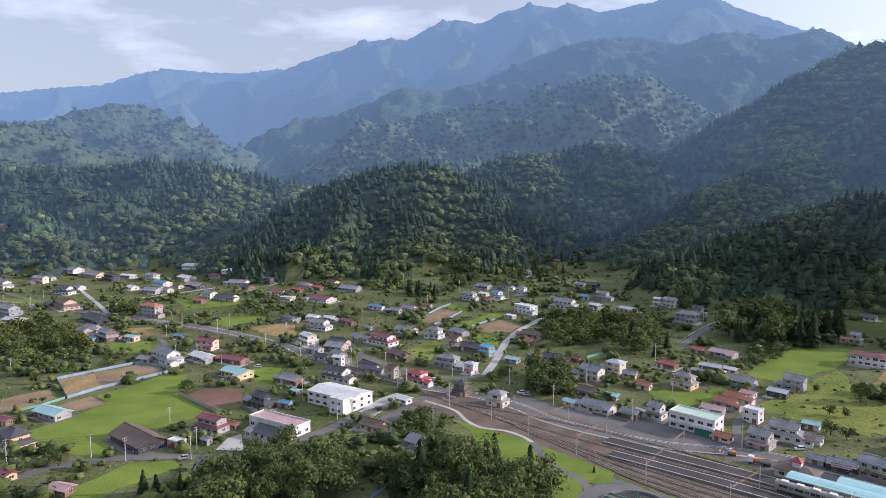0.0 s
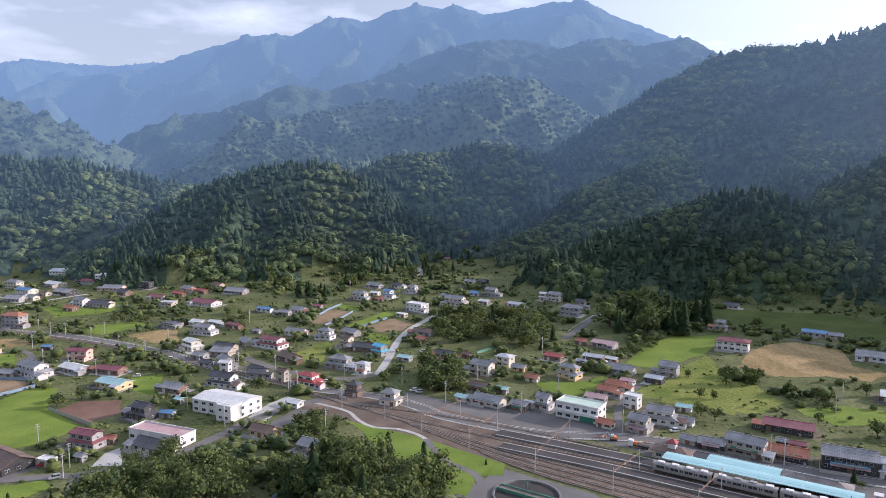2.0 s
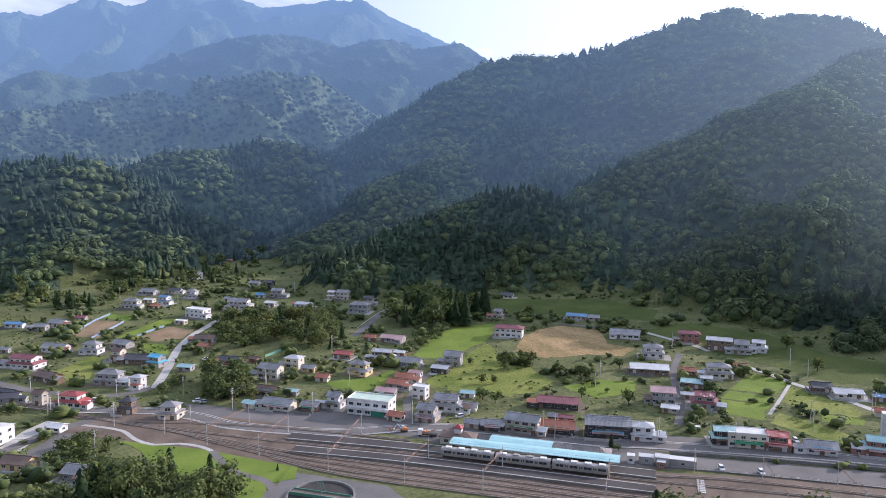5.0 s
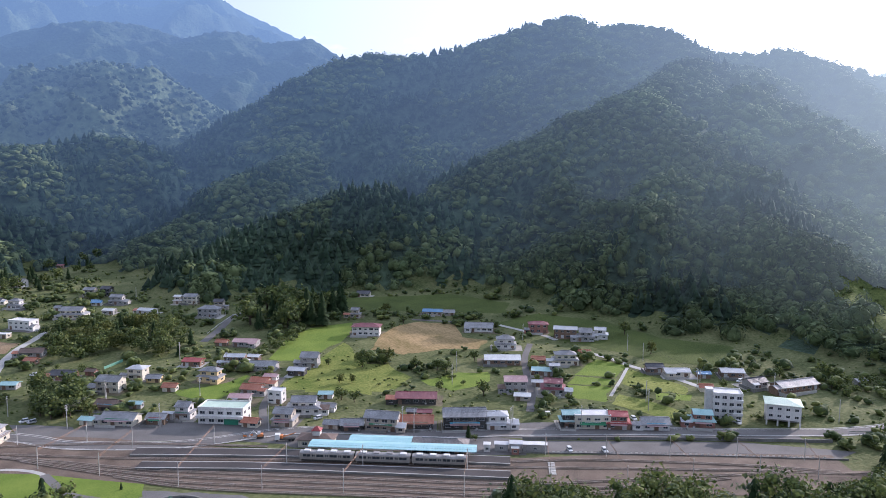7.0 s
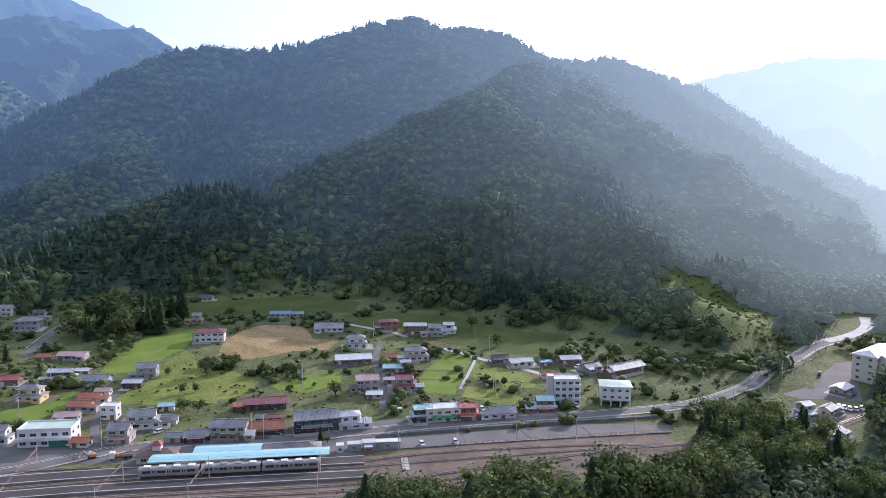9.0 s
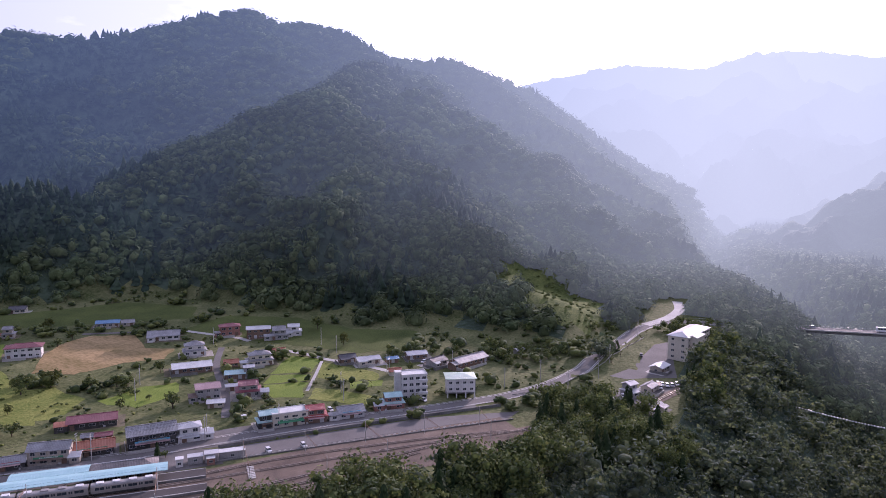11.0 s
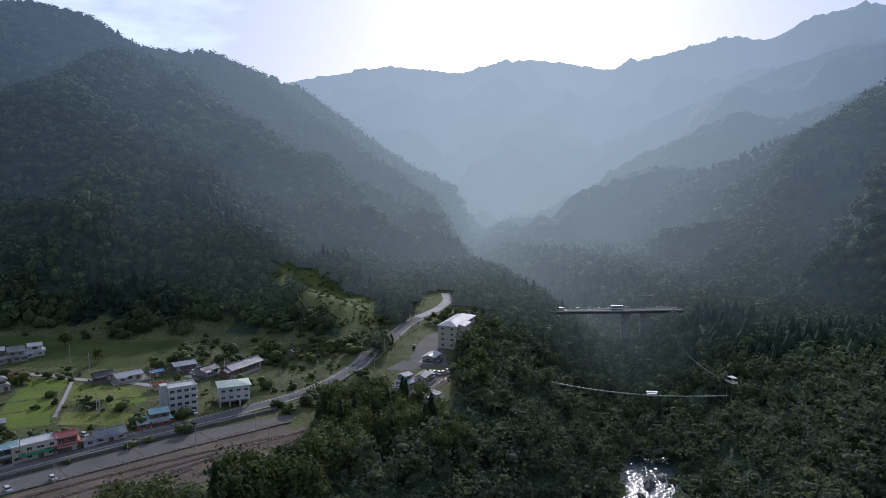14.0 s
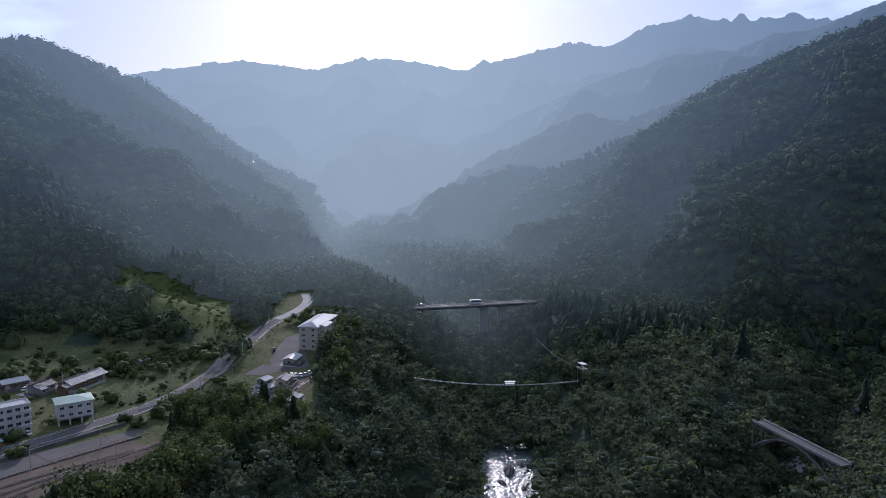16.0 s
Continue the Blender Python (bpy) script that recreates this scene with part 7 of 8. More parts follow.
def tree_meshes(kind, variant, fine=True):
    """Trunk and crown of one tree, a unit high; the coarser ones are for joined thickets."""
    key = kind, variant, fine
    if key in TREE_MESHES:
        return TREE_MESHES[key]
    rng = np.random.default_rng(variant * 7 + len(kind) * 31)
    bm, mat = bmesh.new(), {"conifer": NEEDLE, "yellow": YELLOW_LEAF, "bare": YELLOW_LEAF}.get(kind, LEAF)
    if kind == "conifer":
        beam(bm, (0, 0, -0.05), (0, 0, 0.9), 0.022, 6, 0.006)
        v, f, at = [], [], 0
        for tier in range(9):
            z = 0.12 + tier * 0.095
            r = 0.24 * (1 - (z - 0.1) / 0.98) + 0.02
            n = 13 - tier
            for k in range(n):
                a = k * 6.2832 / n + rng.uniform(-0.25, 0.25)
                rr = r * rng.uniform(0.75, 1.2)
                tip = np.array([rr * math.cos(a), rr * math.sin(a), z - 0.05 + rng.uniform(-0.02, 0.02)])
                side = np.array([-math.sin(a), math.cos(a), 0]) * rr * 0.36
                top = np.array([0, 0, z + 0.10])
                mid = tip * 0.55 + top * 0.45
                v.append(np.array([top, mid + side, tip, mid - side, mid + (0, 0, 0.035)]))
                f.append(np.array([[0, 1, 4], [1, 2, 4], [2, 3, 4], [3, 0, 4]]) + at)
                at += 5
        v, f = np.concatenate(v), np.concatenate(f)
    elif kind == "bare":
        beam(bm, (0, 0, -0.05), (0, 0, 0.4), 0.03, 6, 0.02)
        cs = []
        for k in range(7):
            a = rng.uniform(0, 6.28)
            p = (0.35 * math.cos(a), 0.35 * math.sin(a), rng.uniform(0.6, 0.95))
            beam(bm, (0, 0, rng.uniform(0.25, 0.4)), p, 0.014, 4, 0.004)
            cs.append((np.array(p), 0.12))
        v, f = leaf_cloud(rng, cs, 700, 0.03)
    else:
        low = kind == "shrub"
        cs = [(np.array([0, 0, 0.4 if low else 0.48]), 0.36)]
        for k in range(4 if low else 9):
            a = rng.uniform(0, 6.28)
            rr = rng.uniform(0.15, 0.32)
            wide = 0.6 if kind == "bamboo" else 1.0
            cs.append((np.array([rr * wide * math.cos(a), rr * wide * math.sin(a), rng.uniform(0.22, 0.55) if low else rng.uniform(0.24, 0.8)]), rng.uniform(0.17, 0.26)))
        beam(bm, (0, 0, -0.08), (0.01, 0.01, 0.4), 0.035, 7, 0.022)
        for c, r in cs[1:]:
            beam(bm, (0, 0, 0.22), tuple(c), 0.014, 5, 0.006)
        v, f = leaf_cloud(rng, cs, (2000 if not low else 1000) if fine else 620, 0.027 if fine else 0.05)
    trunk = bpy.data.meshes.new("trunk")
    bm.to_mesh(trunk)
    bm.free()
    trunk.materials.append(BARK)
    crown = mesh_of("crown", v, f, smooth=True)
    crown.materials.append(mat)
    TREE_MESHES[key] = trunk, crown
    return trunk, crown


TREE_WORDS = {"broad": ("leafy dark green broadleaf tree", "tree"), "conifer": ("tall dark green pointed conifer", "tree"), "yellow": ("broadleaf tree with yellowing leaves", "tree"),
              "bamboo": ("tall feathery light green bamboo clump", "bamboo"), "shrub": ("low rounded green shrub", "shrub"), "bare": ("small thin-leaved roadside tree", "tree")}
TREE_RANDOM = random.Random(9)


def tree(x, y, h, kind):
    rnd = TREE_RANDOM
    trunk, crown = tree_meshes(kind, rnd.randrange(5), math.hypot(x, y) < 260)
    words, cat = TREE_WORDS[kind]
    s = h * rnd.uniform(0.95, 1.3)
    wide = s * rnd.uniform(0.85, 1.2) * (1.25 if kind == "shrub" else 1.0)
    base = empty("shrub" if kind == "shrub" else "bamboo" if kind == "bamboo" else "tree", x, y, height(x, y), rnd.uniform(0, 360), words, cat, cat + "s of the valley")
    base.scale = (wide, wide, s)
    reuse("trunk", trunk, base)
    reuse("crown", crown, base)
    return base


def grove(poly, count, h, kinds, single=False):
    """Trees scattered over a patch of the plan: single things near the railway, one joined thicket farther off."""
    rnd, kinds, places = TREE_RANDOM, kinds.split(), []
    xs, ys = [p[0] for p in poly], [p[1] for p in poly]
    for _ in range(count * 12):
        x, y = rnd.uniform(min(xs), max(xs)), rnd.uniform(min(ys), max(ys))
        odd = False
        for (ax, ay), (bx, by) in zip(poly, poly[1:] + poly[:1]):
            if (ay > y) != (by > y) and x < (bx - ax) * (y - ay) / (by - ay) + ax:
                odd = not odd
        if odd and all(math.hypot(x - p[0], y - p[1]) > h * 0.22 for p in places):
            places.append((x, y, h * rnd.uniform(0.7, 1.25), rnd.choice(kinds)))
        if len(places) >= count:
            break
    if single:
        for p in places:
            tree(*p)
        return
    near = h > 10 and math.hypot(poly[0][0], poly[0][1]) < 310
    for kind in sorted(set(p[3] for p in places)):
        x, y, tall = (np.array([p[k] for p in places if p[3] == kind]) for k in range(3))
        shapes = [(lambda me: (np.array([v.co[:] for v in me.vertices]), np.array([f.vertices[:] for f in me.polygons])))(tree_meshes(kind, v, near)[1]) for v in range(4)]
        words = TREE_WORDS[kind][0]
        ob = woods({"shrub": "shrubbery", "bamboo": "bamboo_thicket", "conifer": "conifer_stand"}.get(kind, "thicket"), x, y, surface_z(x, y), tall, tall * (1.3 if kind == "shrub" else 1.05),
                   shapes, tree_meshes(kind, 0, False)[1].materials[0], "dense thicket of " + words + "s between the houses", len(x))
        tagged(ob, category="thicket")


grove([(-79, 208), (-71, 222), (-56, 236), (-37, 240), (-28, 230), (-32, 210), (-58, 189)], 36, 11, "broad broad broad bamboo", single=True)
grove([(-18, 230), (-5, 244), (15, 238), (38, 223), (36, 210), (18, 183), (-10, 196)], 40, 13, "broad broad broad conifer", single=True)
grove([(-20, 278), (-5, 299), (3, 286), (0, 271), (-13, 264)], 30, 5, "shrub shrub broad", single=True)
grove([(-73, 248), (-65, 254), (-58, 258), (-52, 239), (-60, 225), (-65, 219)], 14, 8, "broad bamboo broad", single=True)
grove([(37, 333), (51, 367), (63, 353), (61, 327), (45, 319)], 22, 9, "broad", single=True)
tree(60, 317, 6, "yellow")
grove([(63, 432), (79, 489), (110, 476), (137, 453), (140, 408), (123, 386), (107, 381), (87, 407), (67, 415)], 70, 10, "broad broad broad yellow conifer")
grove([(170, 416), (217, 396), (240, 414), (247, 436), (194, 459)], 34, 16, "conifer conifer broad", single=True)
grove([(154, 365), (176, 393), (199, 397), (185, 376), (156, 355)], 20, 5, "shrub broad")
grove([(-240, 373), (-229, 368), (-209, 373), (-213, 401), (-203, 401), (-243, 458), (-275, 478), (-287, 447)], 60, 10, "broad broad yellow")
grove([(-192, 387), (-174, 410), (-167, 395), (-184, 376)], 16, 4, "shrub")
grove([(-259, 542), (-246, 558), (-229, 521), (-245, 515)], 12, 8, "bamboo broad")
grove([(-168, 543), (-124, 543), (-116, 514), (-154, 514)], 16, 5, "shrub broad")
grove([(-187, 487), (-159, 514), (-157, 496), (-177, 470)], 8, 4, "shrub")
grove([(-131, 407), (-96, 390), (-94, 379), (-110, 390), (-128, 398)], 12, 4, "shrub")
grove([(-197, 670), (-154, 664), (-162, 687), (-201, 692)], 8, 13, "conifer")
grove([(-82, 548), (-62, 515), (-60, 483), (-74, 492)], 9, 6, "broad shrub")
grove([(-36, 577), (-21, 571), (-4, 564), (-4, 585), (-35, 593)], 8, 12, "conifer broad")
grove([(-146, 688), (-113, 670), (-56, 663), (-35, 599), (-67, 651), (-152, 719)], 24, 10, "broad conifer")
grove([(-5, 595), (27, 615), (96, 631), (153, 725), (165, 778), (82, 703), (4, 642)], 44, 11, "broad conifer conifer")
grove([(44, 397), (63, 407), (78, 394), (73, 379), (55, 391)], 12, 3.5, "shrub")
grove([(64, 471), (78, 510), (88, 501), (84, 441), (68, 443)], 14, 7, "broad")
grove([(24, 359), (34, 373), (35, 350), (24, 341)], 8, 5, "broad shrub")
grove([(7, 492), (22, 503), (25, 495), (10, 480)], 4, 2.5, "shrub")
tree(188, 308, 9, "broad")
tree(201, 306, 7, "yellow")
tree(208, 287, 7, "broad")
tree(216, 280, 5, "broad")
tree(218, 275, 5, "broad")
tree(166, 293, 4, "yellow")
tree(171, 290, 4, "yellow")
tree(155, 272, 6, "broad")
tree(158, 266, 5, "broad")
tree(241, 280, 6, "broad")
tree(209, 236, 7, "broad")
tree(197, 254, 5, "broad")
tree(212, 254, 3, "shrub")
tree(245, 365, 6, "broad")
tree(259, 372, 6, "broad")
tree(264, 402, 7, "yellow")
tree(172, 203, 5, "conifer")
tree(172, 199, 3, "shrub")
tree(235, 207, 4, "broad")
tree(147, 279, 3, "shrub")
tree(142, 283, 4, "shrub")
tree(176, 322, 4, "broad")
grove([(197, 280), (211, 278), (219, 271), (217, 261), (201, 268)], 12, 3, "shrub")
grove([(178, 288), (189, 283), (191, 271), (176, 274)], 10, 1.8, "shrub")
tree(347, 263, 8, "broad")
tree(326, 229, 8, "yellow")
tree(342, 165, 6, "broad")
tree(339, 168, 4, "shrub")
tree(355, 149, 8, "broad")
tree(357, 144, 7, "broad")
tree(305, 174, 4.5, "broad")
tree(344, 141, 5, "broad")
tree(336, 131, 5, "broad")
tree(335, 176, 4, "shrub")
tree(324, 193, 4, "shrub")
tree(263, 202, 2.5, "shrub")
tree(269, 196, 2.5, "shrub")
tree(273, 191, 2.5, "shrub")
tree(290, 153, 3, "shrub")
tree(281, 144, 3, "shrub")
grove([(352, 158), (365, 144), (370, 133), (383, 126), (360, 110), (336, 121), (338, 133)], 16, 5, "shrub broad")
grove([(129, 145), (171, 115), (217, 82), (235, 76), (229, 66), (186, 68), (127, 121)], 70, 16.5, "broad broad broad conifer")
grove([(282, 96), (290, 88), (294, 81), (289, 69), (293, 55), (285, 41), (268, 27), (242, 34), (232, 64), (252, 86)], 80, 12, "broad broad conifer")
tree(296, 74, 8, "broad")
tree(287, 88, 5, "broad")
tree(287, 101, 4, "shrub")
tree(292, 82, 4, "shrub")
tree(362, 84, 3.5, "bare")
tree(373, 82, 3.5, "bare")
tree(386, 81, 3.5, "bare")
tree(401, 80, 3.5, "bare")
tree(414, 79, 3.5, "bare")
tree(428, 79, 3.5, "bare")
tree(360, 91, 3, "shrub")
tree(381, 93, 3, "shrub")
grove([(358, 46), (414, 49), (419, 32), (321, 24), (317, 40)], 26, 12, "conifer broad")
grove([(-57, 297), (-49, 299), (-39, 293), (-48, 292)], 6, 2.2, "shrub")
grove([(-51, 356), (-44, 366), (-27, 348), (-28, 339)], 8, 3, "shrub")
tree(-123, 329, 7, "broad")
tree(-116, 339, 7, "broad")
tree(-155, 317, 4, "broad")
tree(-211, 361, 6, "broad")
tree(-199, 369, 4, "yellow")
tree(-204, 342, 5, "yellow")
tree(-151, 239, 6, "bare")
tree(-137, 242, 5, "broad")
tree(-143, 246, 4, "broad")
tree(-130, 225, 4, "broad")
tree(-126, 229, 2.5, "shrub")
tree(-183, 313, 3, "shrub")
tree(-188, 314, 3, "shrub")
tree(-179, 286, 3, "shrub")
tree(-111, 278, 3, "shrub")
tree(-86, 263, 3, "shrub")
tree(-97, 259, 3, "shrub")
tree(-97, 219, 7, "conifer")
tree(-92, 217, 7, "conifer")
tree(-85, 219, 8, "conifer")
tree(53, 237, 2.2, "conifer")
tree(-26, 232, 3, "yellow")
tree(-29, 303, 3, "shrub")
tree(-61, 372, 5, "broad")
tree(-77, 332, 4, "broad")
grove([(345, 128), (372, 135), (395, 114), (430, 110), (470, 105), (500, 96), (480, 90), (440, 93), (400, 98), (360, 102)], 80, 4, "shrub shrub broad")
grove([(480, 200), (510, 172), (478, 116), (440, 110), (395, 114), (424, 150), (455, 182)], 90, 2.6, "shrub")
grove([(440, 77), (468, 62), (470, 36), (430, 28), (426, 60)], 50, 6, "shrub broad broad")
grove([(300, 108), (330, 98), (360, 88), (352, 84), (322, 94), (298, 104)], 14, 2.5, "shrub")


# the tall woods on the banks of the gorge
def leafy_crowns(seed, count, leaf):
    """Crowns of several leafy lumps on a broad dome, a unit high."""
    out = []
    for k in range(6):
        rng = np.random.default_rng(seed + k)
        lumps = [(np.array([0, 0, 0.45]), 0.34)]
        for _ in range(8):
            a, r = rng.uniform(0, 6.28), rng.uniform(0.14, 0.34)
            lumps.append((np.array([r * math.cos(a), r * math.sin(a), rng.uniform(0.3, 0.8)]), rng.uniform(0.15, 0.24)))
        out.append(leaf_cloud(rng, lumps, count, leaf))
    return out


wx, wy = plant(150, 400, 9.4, 90)
wrng = np.random.default_rng(92)
tall = 15.5 * wrng.uniform(0.6, 1.4, len(wx))
dark = waves(wx, wy, 70, 19) + wrng.normal(0, 0.4, len(wx)) > 1.5
woods("gorge_woods", wx[~dark], wy[~dark], surface_z(wx[~dark], wy[~dark]) - tall[~dark] * 0.2, tall[~dark], tall[~dark] * wrng.uniform(0.95, 1.35, int((~dark).sum())), leafy_crowns(300, 760, 0.03), NEAR_BROADLEAF, "dense tall broadleaf woods on the banks of the gorge", 93)
cedars = [(lambda me: (np.array([v.co[:] for v in me.vertices]), np.array([f.vertices[:] for f in me.polygons])))(tree_meshes("conifer", v, False)[1]) for v in range(3)]
woods("gorge_cedars", wx[dark], wy[dark], surface_z(wx[dark], wy[dark]) - 1, tall[dark] * 1.3, tall[dark] * 1.3, cedars, NEAR_CEDAR, "dark cedars among the woods of the gorge", 94)

# ---- hedges, weeds and bushes between the houses ----
def free(x, y, grass=False):
    """Which places are clear of houses, roads and plots."""
    ok = np.ones(len(x), bool)
    for cx, cy, r in TAKEN_DISCS:
        ok &= np.hypot(x - cx, y - cy) > r
    for line, half in TAKEN_LINES:
        near = (x > line[:, 0].min() - 9) & (x < line[:, 0].max() + 9) & (y > line[:, 1].min() - 9) & (y < line[:, 1].max() + 9) & ok
        i = np.where(near)[0]
        if len(i):
            ok[i] &= np.min(np.hypot(x[i, None] - line[None, :, 0], y[i, None] - line[None, :, 1]), 1) > half
    for poly in TAKEN_PLOTS + ([] if grass else GRASS_PLOTS):
        odd = np.zeros(len(x), bool)
        for (ax, ay), (bx, by) in zip(poly, np.roll(poly, -1, 0)):
            if ay != by:
                odd ^= ((ay > y) != (by > y)) & (x < (bx - ax) * (y - ay) / (by - ay) + ax)
        ok &= ~odd
    return ok & ~wooded(x, y)


def undergrowth(name, count, lo, hi, size, shapes, mat, label, seed, cluster):
    rng = np.random.default_rng(seed)
    x, y = rng.uniform(-520, 420, count), rng.uniform(85, 800, count)
    d = np.hypot(x, y)
    k = (d > lo) & (d < hi) & (waves(x, y, 75, seed) + waves(x, y, 28, seed + 1) * 0.7 > cluster)
    x, y = x[k], y[k]
    k = free(x, y, name == "tall_weeds")
    x, y = x[k], y[k]
    h = size * rng.uniform(0.5, 1.5, len(x)) ** 1.3
    ob = woods(name, x, y, surface_z(x, y) - 0.15 * h, h, h * rng.uniform(1.0, 1.7, len(x)), shapes, mat, label, seed)
    tagged(ob, category="undergrowth")


WEED = material("weed_green", (0.06, 0.085, 0.022), (0.15, 0.18, 0.055), 0.5, 0.95, 0.5, fine=1.5, island=0.4, spec=0.1)
BUSHES = [(v[:24], f[:40]) for v, f in LUMPS]
undergrowth("hedge_bushes", 14000, 180, 900, 3.0, BUSHES, LEAF, "dark green bushes and hedges among the houses", 61, 0.28)
undergrowth("garden_trees", 9000, 200, 650, 4.6, [(np.concatenate([v[:36], v[72:168]]), np.concatenate([f[:60], f[120:152] - 36])) for v, f in LUMPS], LEAF, "small dark garden trees among the houses", 63, 0.25)
undergrowth("tall_weeds", 16000, 180, 700, 1.1, [(v[:12], f[:20]) for v, f in LUMPS[:4]], WEED, "clumps of tall light green weeds on open ground", 67, -0.1)


# ---- utility poles ----
POLE_MESHES = {}


def pole(x, y, h):
    """A concrete utility pole with two cross-arms, a transformer can and insulators."""
    if h not in POLE_MESHES:
        shaft = bmesh.new()
        beam(shaft, (0, 0, -0.5), (0, 0, h), 0.19, 8, 0.12)
        arm = bmesh.new()
        box(arm, -0.95, 0.95, -0.05, 0.05, -0.05, 0.05)
        for px in (-0.85, -0.3, 0.3, 0.85):
            box(arm, px - 0.05, px + 0.05, -0.05, 0.05, 0.05, 0.22)
        can = bmesh.new()
        beam(can, (0.32, 0, h - 2.6), (0.32, 0, h - 1.8), 0.24, 8)
        POLE_MESHES[h] = []
        for nm, bm, mat in (("shaft", shaft, POLE_CONCRETE), ("cross_arm", arm, GALVANISED), ("transformer", can, GALVANISED)):
            me = bpy.data.meshes.new(nm)
            bm.to_mesh(me)
            bm.free()
            me.materials.append(mat)
            POLE_MESHES[h].append(me)
    shaft, arm, can = POLE_MESHES[h]
    base = empty("utility_pole", x, y, height(x, y), TREE_RANDOM.uniform(20, 70), "grey concrete utility pole with cross-arms", "utility pole", "utility poles")
    reuse("shaft", shaft, base)
    reuse("cross_arm", arm, base, 0, 0, h - 0.3)
    reuse("cross_arm", arm, base, 0, 0, h - 1.2)
    if TREE_RANDOM.random() < 0.35:
        reuse("transformer", can, base)
    POLES.append((x, y, height(x, y) + h))
    return base


POLES = []
pole(-250, 518, 9)
pole(-245, 521, 9)
pole(-194, 496, 9)
pole(-182, 483, 9)
pole(-173, 483, 9)
pole(-151, 463, 9)
pole(-179, 447, 9)
pole(-127, 437, 9)
pole(-108, 420, 9)
pole(-139, 390, 9)
pole(-122, 379, 9)
pole(-158, 407, 9)
pole(-353, 557, 9)
pole(-325, 547, 9)
pole(-340, 591, 9)
pole(-102, 451, 9)
pole(-149, 483, 9)
pole(-225, 358, 9)
pole(-82, 397, 9)
pole(-73, 392, 9)
pole(-51, 383, 9)
pole(-45, 364, 9)
pole(-31, 373, 9)
pole(-21, 336, 9)
pole(-18, 340, 9)
pole(5, 349, 9)
pole(3, 309, 9)
pole(14, 597, 9)
pole(60, 620, 9)
pole(53, 561, 9)
pole(33, 340, 9)
pole(50, 309, 9)
pole(70, 333, 9)
pole(-58, 497, 9)
pole(-12, 539, 9)
pole(50, 309, 10)
pole(70, 335, 10)
pole(80, 288, 10)
pole(117, 379, 10)
pole(105, 313, 10)
pole(130, 345, 10)
pole(114, 259, 10)
pole(175, 465, 10)
pole(140, 552, 10)
pole(156, 225, 10)
pole(208, 258, 10)
pole(223, 273, 10)
pole(291, 294, 10)
pole(192, 199, 10)
pole(158, 220, 10)
pole(321, 241, 10)
pole(312, 224, 10)
pole(294, 179, 10)
pole(253, 178, 10)
pole(304, 121, 10)
pole(317, 155, 10)
pole(324, 110, 10)
pole(214, 182, 10)
pole(190, 198, 10)
pole(261, 185, 10)
pole(295, 181, 10)
pole(-157, 244, 9)
pole(-115, 246, 9)
pole(-129, 249, 9)
pole(-92, 248, 9)
pole(-93, 257, 9)
pole(-112, 280, 9)
pole(-65, 318, 10)
pole(-45, 291, 10)
pole(-22, 335, 10)
pole(-18, 337, 10)
pole(3, 310, 10)
pole(-4, 278, 10)
pole(314, 93, 10)
pole(339, 85, 10)
pole(362, 85, 10)
pole(423, 83, 10)
# wires from each pole to its nearest neighbours
bm = bmesh.new()
done = set()
for i, p in enumerate(POLES):
    near = sorted((math.hypot(p[0] - q[0], p[1] - q[1]), j) for j, q in enumerate(POLES) if j != i)[:2]
    for dist, j in near:
        if dist < 55 and (j, i) not in done:
            done.add((i, j))
            q = POLES[j]
            for off, drop in ((0.3, 0.3), (-0.3, 1.2)):
                last = None
                for k in range(6):
                    u = k / 5
                    w = (p[0] + (q[0] - p[0]) * u + off, p[1] + (q[1] - p[1]) * u, p[2] - drop + (q[2] - p[2]) * u - 0.02 * dist * 4 * u * (1 - u))
                    if last:
                        beam(bm, last, w, 0.022, 3)
                    last = w
tagged(part("overhead_cable", bm, WIRE), "thin dark cables strung between the poles", "cable")


# ---- cars ----
PAINTS = {k: material("car_paint_" + k, tuple(0.85 * c for c in v), v, 1, 0.3, 0.0) for k, v in
          {"white": (0.72, 0.72, 0.72), "silver": (0.38, 0.39, 0.40), "dark": (0.03, 0.03, 0.035), "red": (0.35, 0.03, 0.03)}.items()}
TYRE = material("tyre", (0.012, 0.012, 0.012), (0.03, 0.03, 0.03), 2, 0.9, 0.1)
LAMP_RED = material("tail_lamp", (0.3, 0.02, 0.02), (0.4, 0.03, 0.03), 1, 0.3, 0)
CAR_MESHES = {}


